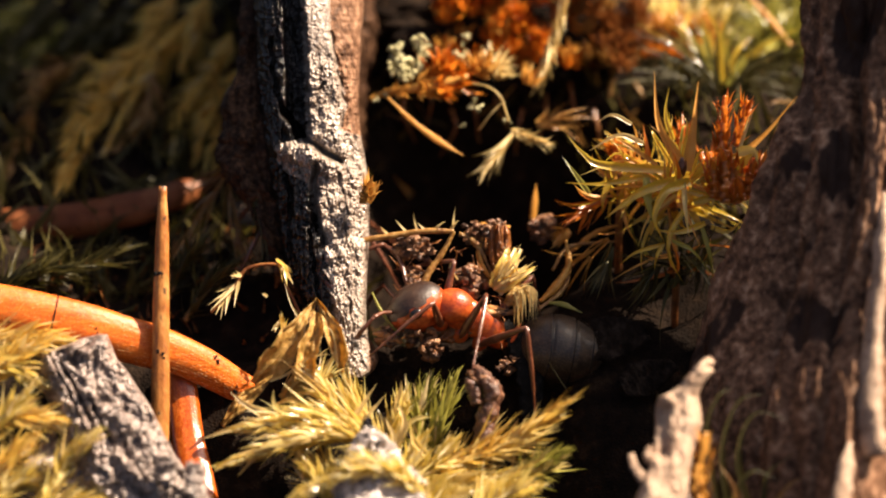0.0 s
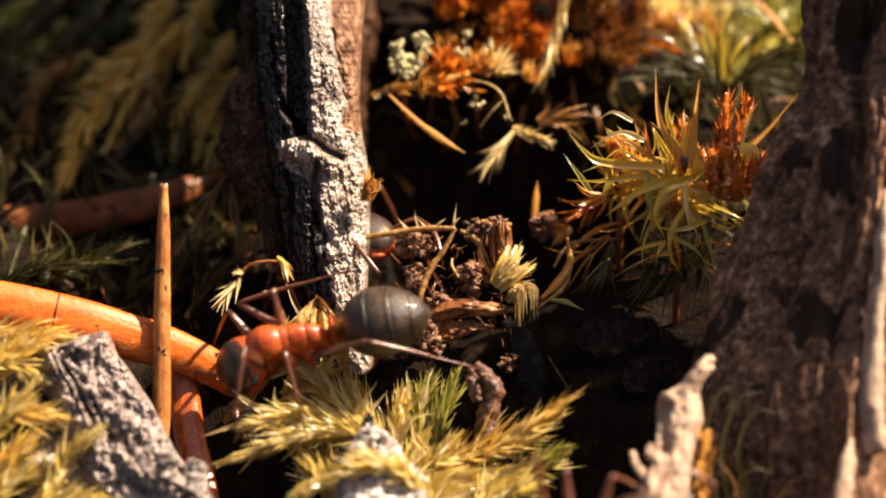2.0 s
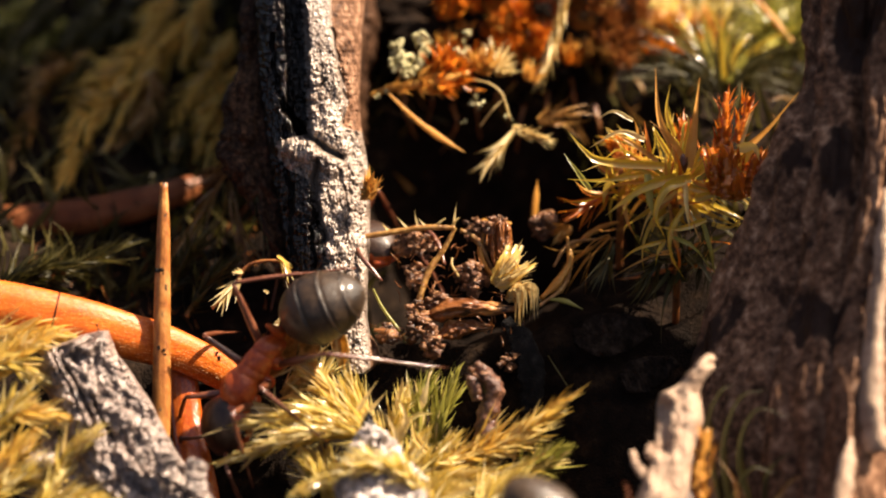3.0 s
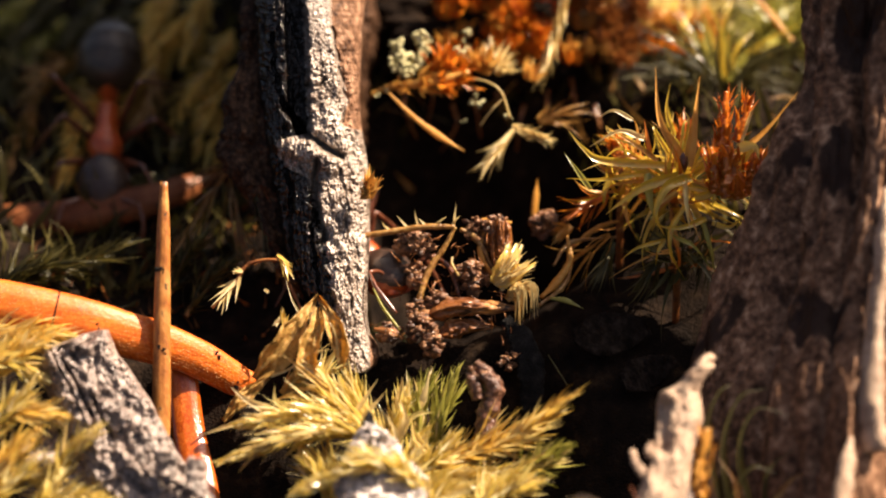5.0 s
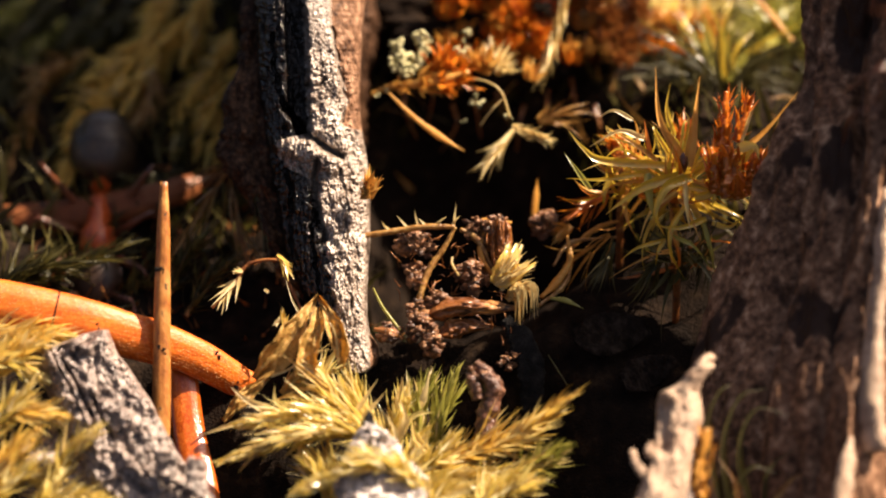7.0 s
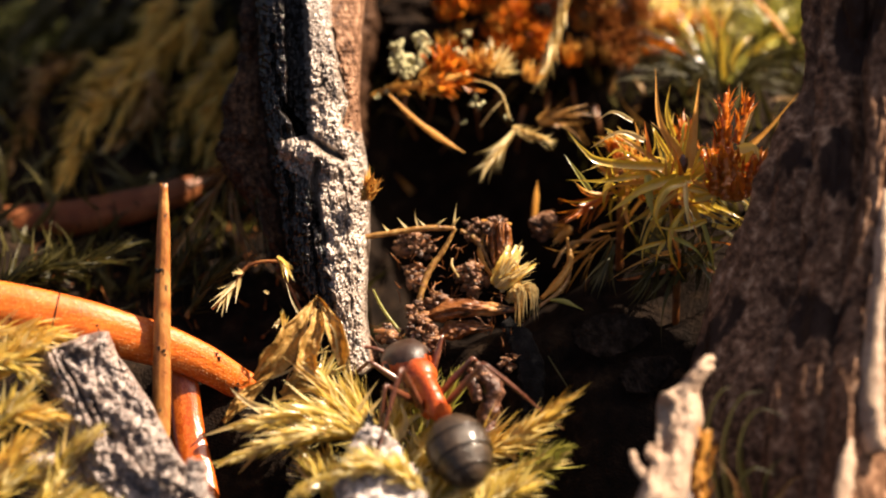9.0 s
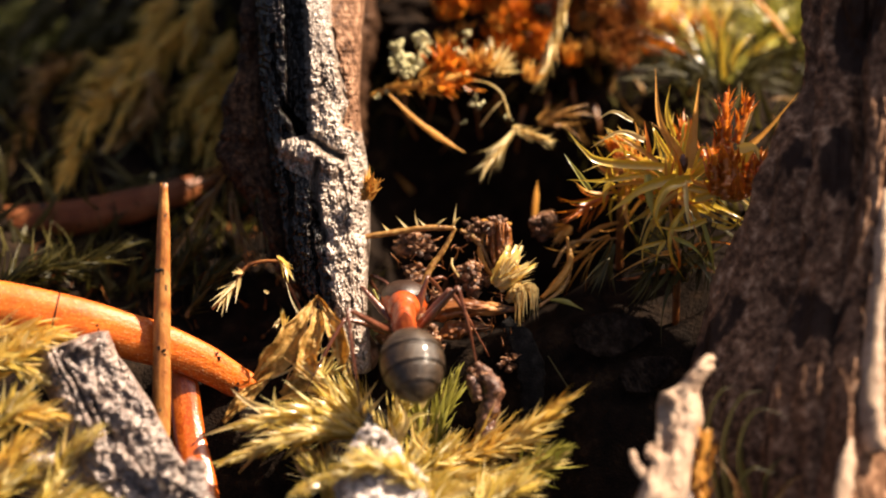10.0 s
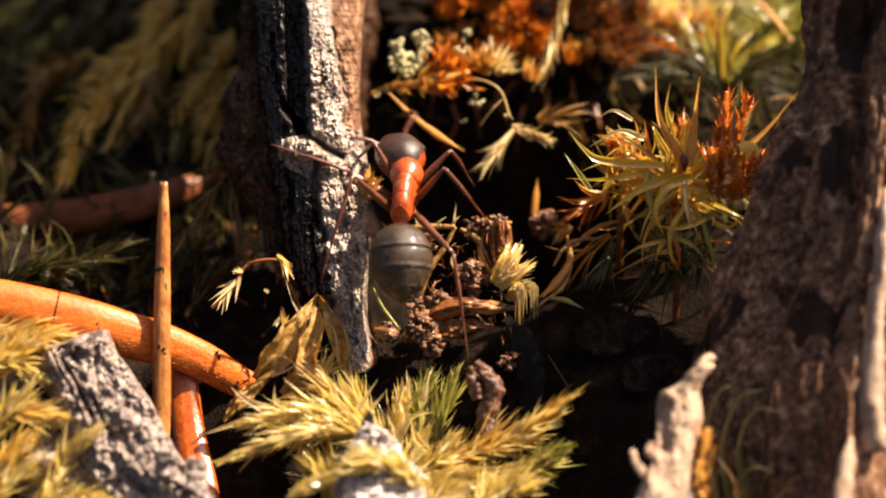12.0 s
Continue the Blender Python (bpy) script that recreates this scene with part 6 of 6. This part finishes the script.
    for k in range(3):
        for y in (1, -1):
            le, sh = FEMUR[k], SHIN[k]
            thigh = Shape().tube([Vector((x * le, 0, 0)) * MM for x in (0, 0.1, 0.3, 0.6, 0.9, 1.0)], [0.1, 0.12, 0.135, 0.115, 0.075, 0.062], 9)
            leg = part("leg", thigh, ANT_LEG, ant)
            shank = Shape().tube([Vector((x * sh, 0, z)) * MM for x, z in ((0, 0), (0.06, 0.02), (0.3, 0.04), (0.52, 0.03), (0.56, 0.02), (0.75, 0.0), (0.9, 0), (1, -0.03))],
                                 [0.058, 0.066, 0.074, 0.058, 0.04, 0.034, 0.03, 0.022], 8)
            shin = part("shin", shank, ANT_LEG, leg)
            legs.append((leg, shin, k, y))
    return ant, head, gaster, legs


def stance(place, ahead, top):
    """A body pose from its place, the way it faces and the way its back looks."""
    x = ahead.normalized()
    z = (top - x * top.dot(x)).normalized()
    y = z.cross(x)
    m = Matrix((x, y, z)).transposed().to_4x4()
    m.translation = place
    return m


def blend(rows, t):
    """The pose at t between rows of (seconds, matrix)."""
    if t <= rows[0][0]:
        return rows[0][1]
    for i in range(len(rows) - 1):
        t0, t1 = rows[i][0], rows[i + 1][0]
        if t <= t1:
            f = (t - t0) / (t1 - t0)
            p = [rows[max(0, min(len(rows) - 1, j))] for j in range(i - 1, i + 3)]
            a, b, c, d = [q[1].translation for q in p]
            mb = (c - a) * ((t1 - t0) / max(1e-6, p[2][0] - p[0][0]))
            mc = (d - b) * ((t1 - t0) / max(1e-6, p[3][0] - p[1][0]))
            f2, f3 = f * f, f ** 3
            place = b * (2 * f3 - 3 * f2 + 1) + mb * (f3 - 2 * f2 + f) + c * (3 * f2 - 2 * f3) + mc * (f3 - f2)
            qb, qc = p[1][1].to_quaternion(), p[2][1].to_quaternion()
            qc.make_compatible(qb)
            return Matrix.LocRotScale(place, qb.slerp(qc, f * f * (3 - 2 * f) * 0.5 + f * 0.5), None)
    return rows[-1][1]


def bend(hip, foot, le, sh, out):
    """Two-bone leg: the pose of the thigh in the body and of the shin in the thigh (mm)."""
    v = foot - hip
    reach = max(abs(le - sh) + 0.15, min(v.length, le + sh - 0.03))
    d = v.normalized()
    ca = (le * le + reach * reach - sh * sh) / (2 * le * reach)
    a = math.acos(max(-1, min(1, ca)))
    pole = (out - d * out.dot(d)).normalized()
    knee = hip + (d * math.cos(a) + pole * math.sin(a)) * le
    tip = hip + d * reach

    def bone(p, q, z):
        x = (q - p).normalized()
        zz = (z - x * z.dot(x)).normalized()
        m = Matrix((x, zz.cross(x), zz)).transposed().to_4x4()
        m.translation = p * MM
        return m
    thigh, shin = bone(hip, knee, pole), bone(knee, tip, pole)
    return thigh, thigh.inverted() @ shin


def march(made, rows, heads=((0, 0, 0, 0),), gasters=((0, 0, 0, 0),), holds=(), stride=3.2, step=0.1):
    """Keys an ant along its rows of poses; its feet stay planted by turns. heads, gasters: (seconds, rx, ry, rz) in degrees."""
    ant, head, gaster, legs = made
    size = ant.scale.x
    times = [i * step for i in range(int(12.0 / step) + 1)]
    fine = [i * 0.02 for i in range(601)]
    poses = [blend(rows, t) for t in fine]
    walked = [0.0]
    for i in range(600):
        turn = poses[i].to_quaternion().rotation_difference(poses[i + 1].to_quaternion()).angle
        walked.append(walked[-1] + (poses[i + 1].translation - poses[i].translation).length / MM + min(turn, 2 * math.pi - turn) * 1.0)

    def body_at(s):
        lo = int(np.searchsorted(walked, s))
        return poses[max(0, min(600, lo))]
    walk(ant, [(t, blend(rows, t)) for t in times])
    for piece, spot_, turns in ((head, (1.26, 0, 0.06), heads), (gaster, (-1.66, 0, -0.08), gasters)):
        keyed = [(t, pose(spot_[0] * MM, spot_[1] * MM, spot_[2] * MM, rx, ry, rz)) for t, rx, ry, rz in turns]
        if keyed[-1][0] < 12:
            keyed.append((12.0, keyed[-1][1]))
        if keyed[0][0] > 0:
            keyed.insert(0, (0.0, keyed[0][1]))
        walk(piece, keyed)
    for leg, shin, k, y in legs:
        hip = Vector((HIPS[k][0], HIPS[k][1] * y, HIPS[k][2]))
        rest = Vector((FEET[k][0], FEET[k][1] * y, FEET[k][2]))
        shift = 0.5 if (k + (y > 0)) % 2 else 0.0
        up_rows, low_rows = [], []
        for t in times:
            s = walked[min(600, round(t / 0.02))]
            ph = s / stride + shift
            n, f = math.floor(ph), ph - math.floor(ph)
            plant = lambda j: body_at((j - shift + 0.3) * stride) @ (rest * MM * size)
            foot = plant(n)
            lift = 0.0
            if f > 0.6:
                g = (f - 0.6) / 0.4
                foot = foot.lerp(plant(n + 1), g * g * (3 - 2 * g))
                lift = math.sin(math.pi * g) * 0.6
            m = poses[min(600, round(t / 0.02))]
            for kk, yy, t0, t1, place in holds:
                if kk == k and yy == y and t0 - 0.2 < t < t1 + 0.2:
                    g = min(1.0, max(0.0, (t - t0 + 0.2) / 0.2), max(0.0, (t1 + 0.2 - t) / 0.2))
                    foot = foot.lerp(place, g)
                    lift *= 1 - g
            local = m.inverted() @ foot / (MM * size)
            local.z += lift
            thigh, low = bend(hip, local, FEMUR[k], SHIN[k], Vector(((0.25, 0.0, -0.3)[k], (0.4, 0.45, 0.65)[k] * y, 1.0)))
            up_rows.append((t, thigh)), low_rows.append((t, low))
        walk(leg, up_rows), walk(shin, low_rows)


def motions():
    flat_up = way(0.1, 1, -0.55)
    march(runner, [
        (0.0, stance(at(0.89, -2.07, 1.0), way(-1, 0.5, -0.2), flat_up)),
        (0.3, stance(at(0.96, -2.05, 1.0), way(-1, 0.54, -0.2), flat_up)),
        (0.5, stance(at(1.46, -2.05, 1.0), way(-1, 0.68, -0.2), flat_up)),
        (0.65, stance(at(1.09, -1.77, 0.7), way(-1, 0.66, -0.4), flat_up)),
        (0.8, stance(at(0.32, -1.27, 0.2), way(-1, 0.62, -0.35), flat_up)),
        (1.0, stance(at(-0.48, -0.71, -0.5), way(-1, 0.72, -0.2), flat_up)),
        (1.2, stance(at(-2.36, -0.8, -1.2), way(-1, 0.5, -0.2), flat_up)),
        (1.4, stance(at(-4.14, -2.23, -1.3), way(-1, 0.08, -0.1), flat_up)),
        (1.6, stance(at(-4.27, -2.52, -1.2), way(-1, 0.04, 0), flat_up)),
        (1.8, stance(at(-4.25, -2.52, -1.2), way(-1, 0.0, 0), flat_up)),
        (2.0, stance(at(-4.93, -2.91, -1.5), way(-1, -0.24, 0), way(-0.2, 1, -0.8))),
        (2.2, stance(at(-5.61, -3.52, -1.7), way(-0.85, -0.6, 0), way(-0.5, 0.7, -0.9))),
        (2.5, stance(at(-5.96, -3.82, -1.6), way(-0.6, -0.95, 0.05), way(-0.3, 0.75, -0.85))),
        (3.03, stance(at(-6.05, -3.88, -1.6), way(-0.6, -0.95, 0.05), way(-0.3, 0.75, -0.85))),
        (3.2, stance(at(-6.89, -4.77, -1.6), way(-0.5, -0.95, 0.05), way(-0.5, 0.5, -0.9))),
        (3.6, stance(at(-6.86, -7.84, -2.6), way(-0.4, -1, -0.1), way(-0.3, 0.5, -1))),
        (4.3, stance(at(-7.39, -13.2, -4), way(-0.3, -1, -0.1), way(0, 0.5, -1))),
        (12.0, stance(at(-7.39, -13.38, -4), way(-0.3, -1, -0.1), way(0, 0.5, -1)))],
        heads=((0, 6, 58, 0), (0.4, 0, 52, 0), (0.8, 5, 50, 0), (1.0, 0, 50, 0), (1.2, 0, 20, 0), (1.4, -12, 74, -4), (1.8, -15, 78, -4), (2.0, -32, 68, -6), (2.3, -10, 45, 0), (3.0, 0, 35, 0)),
        gasters=((0, 0, 18, 4), (0.4, 0, 16, 4), (0.8, 0, 8, 4), (1.0, 0, 2, 0), (1.2, 0, -4, 0), (1.5, 0, -3, 0), (1.8, 0, -3, 0), (2.0, 0, 4, -8), (2.2, 0, -6, -16), (2.5, 0, -10, -34), (3.03, 0, -10, -34), (3.2, 0, -8, -30), (3.6, 0, 0, 0)),
        holds=((1, 1, 0.0, 0.75, at(0.96, -3.73, -1.9)), (2, 1, 1.0, 2.9, at(1.18, -3.73, -1.9)), (2, -1, 1.9, 3.2, at(-2.75, -0.55, -1.2))))
    march(lurker, [
        (0.0, stance(at(-11.32, 18.95, 12), way(0, -1, -0.2), way(0, 0.3, -1))),
        (3.4, stance(at(-11.32, 18.59, 12), way(0, -1, -0.2), way(0, 0.3, -1))),
        (4.1, stance(at(-10.64, 3.9, 7.8), way(0, -0.8, -0.5), way(0, 0.55, -0.8))),
        (4.5, stance(at(-10.64, 3.8, 7.6), way(0, -0.8, -0.5), way(0, 0.55, -0.8))),
        (5.0, stance(at(-10.64, 3.68, 7.5), way(0, -0.8, -0.5), way(0, 0.55, -0.8))),
        (5.5, stance(at(-10.62, 3.48, 7.4), way(0, -0.8, -0.5), way(0, 0.55, -0.8))),
        (6.1, stance(at(-10.64, 3.2, 7.2), way(0, -0.8, -0.5), way(0, 0.55, -0.8))),
        (6.3, stance(at(-10.5, 2.6, 6.6), way(0, -0.8, -0.5), way(0, 0.55, -0.8))),
        (6.5, stance(at(-10.66, 1.0, 6.3), way(0, -0.8, -0.5), way(0, 0.55, -0.8))),
        (6.7, stance(at(-10.88, 0.58, 5.8), way(0, -0.8, -0.5), way(0, 0.55, -0.8))),
        (7.02, stance(at(-10.88, 0.6, 5.8), way(0, -0.8, -0.5), way(0, 0.55, -0.8))),
        (7.15, stance(at(-11, -2.6, 7.9), way(0, -0.9, 0.1), way(0, 0.6, -0.8))),
        (7.3, stance(at(-11.32, -3.73, 7.6), way(0, -1, 0.4), way(0, 0.6, -1))),
        (12.0, stance(at(-11.5, -4.09, 7.6), way(0, -1, 0.4), way(0, 0.6, -1)))], heads=((0, 0, 15, 0),))
    march(climber, [
        (0.0, stance(at(21.71, 13.23, -4.5), way(-0.6, -0.8, 0), way(0, 0.2, -1))),
        (6.6, stance(at(19.04, 11.45, -4.5), way(-0.6, -0.8, 0), way(0, 0.2, -1))),
        (7.0, stance(at(15.64, 6.27, -4.5), way(-0.6, -0.8, 0), way(0, 0.2, -1))),
        (7.2, stance(at(13.25, 1.98, -5), way(-0.5, -0.85, 0), way(-0.3, 0.2, -1))),
        (7.6, stance(at(10.46, -2.12, -6.2), way(-0.7, -0.7, 0.1), way(-0.2, 0.4, -1))),
        (8.0, stance(at(6.89, -4.62, -5.4), way(-1, -0.3, 0.3), way(0, 0.6, -1))),
        (8.4, stance(at(2.96, -5.25, -3.4), way(-1, 0.2, 0.3), way(0, 0.7, -1))),
        (8.8, stance(at(-0.25, -4.34, -1.7), way(-0.64, 0.44, 0.64), way(0.2, 0.6, -1))),
        (9.0, stance(at(-0.5, -4.38, -1.5), way(-0.36, 0.58, 0.73), way(0.1, 0.6, -1))),
        (9.2, stance(at(-0.77, -4.05, -1.2), way(-0.26, 0.42, 0.87), way(0.1, 0.8, -0.65))),
        (9.5, stance(at(-1.61, -2.34, -0.7), way(-0.18, 0.26, 0.92), way(0, 0.95, -0.3))),
        (9.7, stance(at(-1.21, -2.12, -0.5), way(-0.08, 0.27, 0.93), way(0, 0.95, -0.3))),
        (10.0, stance(at(-1.23, -2.09, -0.5), way(-0.05, 0.27, 0.93), way(0, 0.95, -0.3))),
        (10.3, stance(at(-1.38, -2.09, -0.5), way(-0.08, 0.27, 0.93), way(0, 0.95, -0.3))),
        (10.6, stance(at(-1.38, -2.12, -0.5), way(-0.08, 0.27, 0.93), way(0, 0.95, -0.3))),
        (10.8, stance(at(-1.36, -2.12, -0.5), way(-0.08, 0.29, 0.92), way(0, 0.95, -0.3))),
        (11.0, stance(at(-1.34, -2.05, -0.5), way(-0.06, 0.42, 0.9), way(0, 0.9, -0.4))),
        (11.2, stance(at(-1.36, -0.66, -0.4), way(-0.03, 0.6, 0.8), way(0, 0.8, -0.6))),
        (11.4, stance(at(-1.36, 0.54, -0.1), way(0.04, 0.55, 0.83), way(0, 0.8, -0.6))),
        (11.6, stance(at(-1.27, 1.07, 0.1), way(0.1, 0.54, 0.84), way(0, 0.8, -0.6))),
        (11.8, stance(at(-1.27, 1.34, 0.2), way(0.1, 0.62, 0.78), way(0, 0.8, -0.6))),
        (12.0, stance(at(-1.21, 1.88, 0.4), way(0.1, 0.68, 0.72), way(0, 0.75, -0.65)))],
        heads=((0, 0, 15, 0), (8.8, 0, 25, 10), (9.5, 0, 10, -10), (10.9, 0, 5, 0), (11.5, 0, 0, -15), (11.8, 0, 0, -10), (12.0, 0, 10, 35)),
        gasters=((0, 0, 0, 0), (8.6, 0, 0, 0), (8.8, 0, -10, 0), (9.2, 0, -16, 2), (9.5, 0, -25, 6), (9.7, 0, -40, 8), (10.6, 0, -38, 10), (11.2, 0, -36, 0), (12.0, 0, -34, 8)),
        holds=((2, -1, 9.6, 11.3, at(1.27, -4.45, -1.2)), (2, 1, 9.6, 10.9, at(-2.57, -5.34, -2.4)), (1, 1, 9.7, 10.9, at(-4.36, -4.45, -1.6)), (2, -1, 11.45, 12.0, at(0.82, -3.55, -0.8)), (1, 1, 11.9, 12.0, at(-5.43, 3.32, 0.2))))
    march(passer, [
        (0.0, stance(at(2.61, -13.55, -8.5), way(0.3, 1, 0), way(0, 0.6, -1))),
        (0.95, stance(at(3.59, -12.6, -8.5), way(0.5, 1, 0), way(0, 0.6, -1))),
        (1.2, stance(at(3.41, -8.88, -8.5), way(0.9, 0.3, 0), way(0, 0.8, -0.8))),
        (2.0, stance(at(4.04, -8.88, -8.5), way(1, 0.1, 0), way(0, 0.8, -0.8))),
        (2.6, stance(at(5.29, -9.45, -8.5), way(1, -0.3, 0), way(0, 0.8, -0.8))),
        (3.4, stance(at(5.29, -12.12, -8.5), way(0.2, -1, 0), way(0, 0.8, -0.8))),
        (12.0, stance(at(5.29, -13.55, -8.5), way(0.2, -1, 0), way(0, 0.8, -0.8)))])
    march(digger, [
        (0.0, stance(at(-4.27, 0.2, 4.4), way(0.5, -0.3, -0.8), way(0, 1, -0.4))),
        (1.2, stance(at(-3.46, 0.88, 4.4), way(0.55, -0.3, -0.75), way(0, 1, -0.4))),
        (2.6, stance(at(-3.39, 0.8, 4.4), way(0.55, -0.3, -0.75), way(0, 1, -0.4))),
        (5.0, stance(at(-2.84, -0.16, 4.2), way(0.55, -0.35, -0.75), way(0, 1, -0.4))),
        (5.4, stance(at(-2.39, -0.52, 3.4), way(0.5, -0.5, -0.7), way(0.2, 0.8, -0.5))),
        (5.6, stance(at(-2.18, -1.05, 3.4), way(0.4, -0.7, -0.5), way(0.3, 0.7, -0.5))),
        (5.9, stance(at(-1.29, -6.41, 6), way(0.3, -0.9, 0.1), way(0.3, 0.6, -0.8))),
        (12.0, stance(at(-1.18, -7.12, 6.4), way(0.3, -0.9, 0.3), way(0.3, 0.6, -0.8)))])


runner = make_ant("red wood ant with a dark gaster, hurrying over litter")
lurker = make_ant("red wood ant with a dark gaster, walking in deep shade")
climber = make_ant("red wood ant with a dark gaster, climbing over moss", 0.93)
passer = make_ant("red wood ant passing close by at the moss's edge")
digger = make_ant("red wood ant half hidden in the dark hole behind the splinter")
motions()
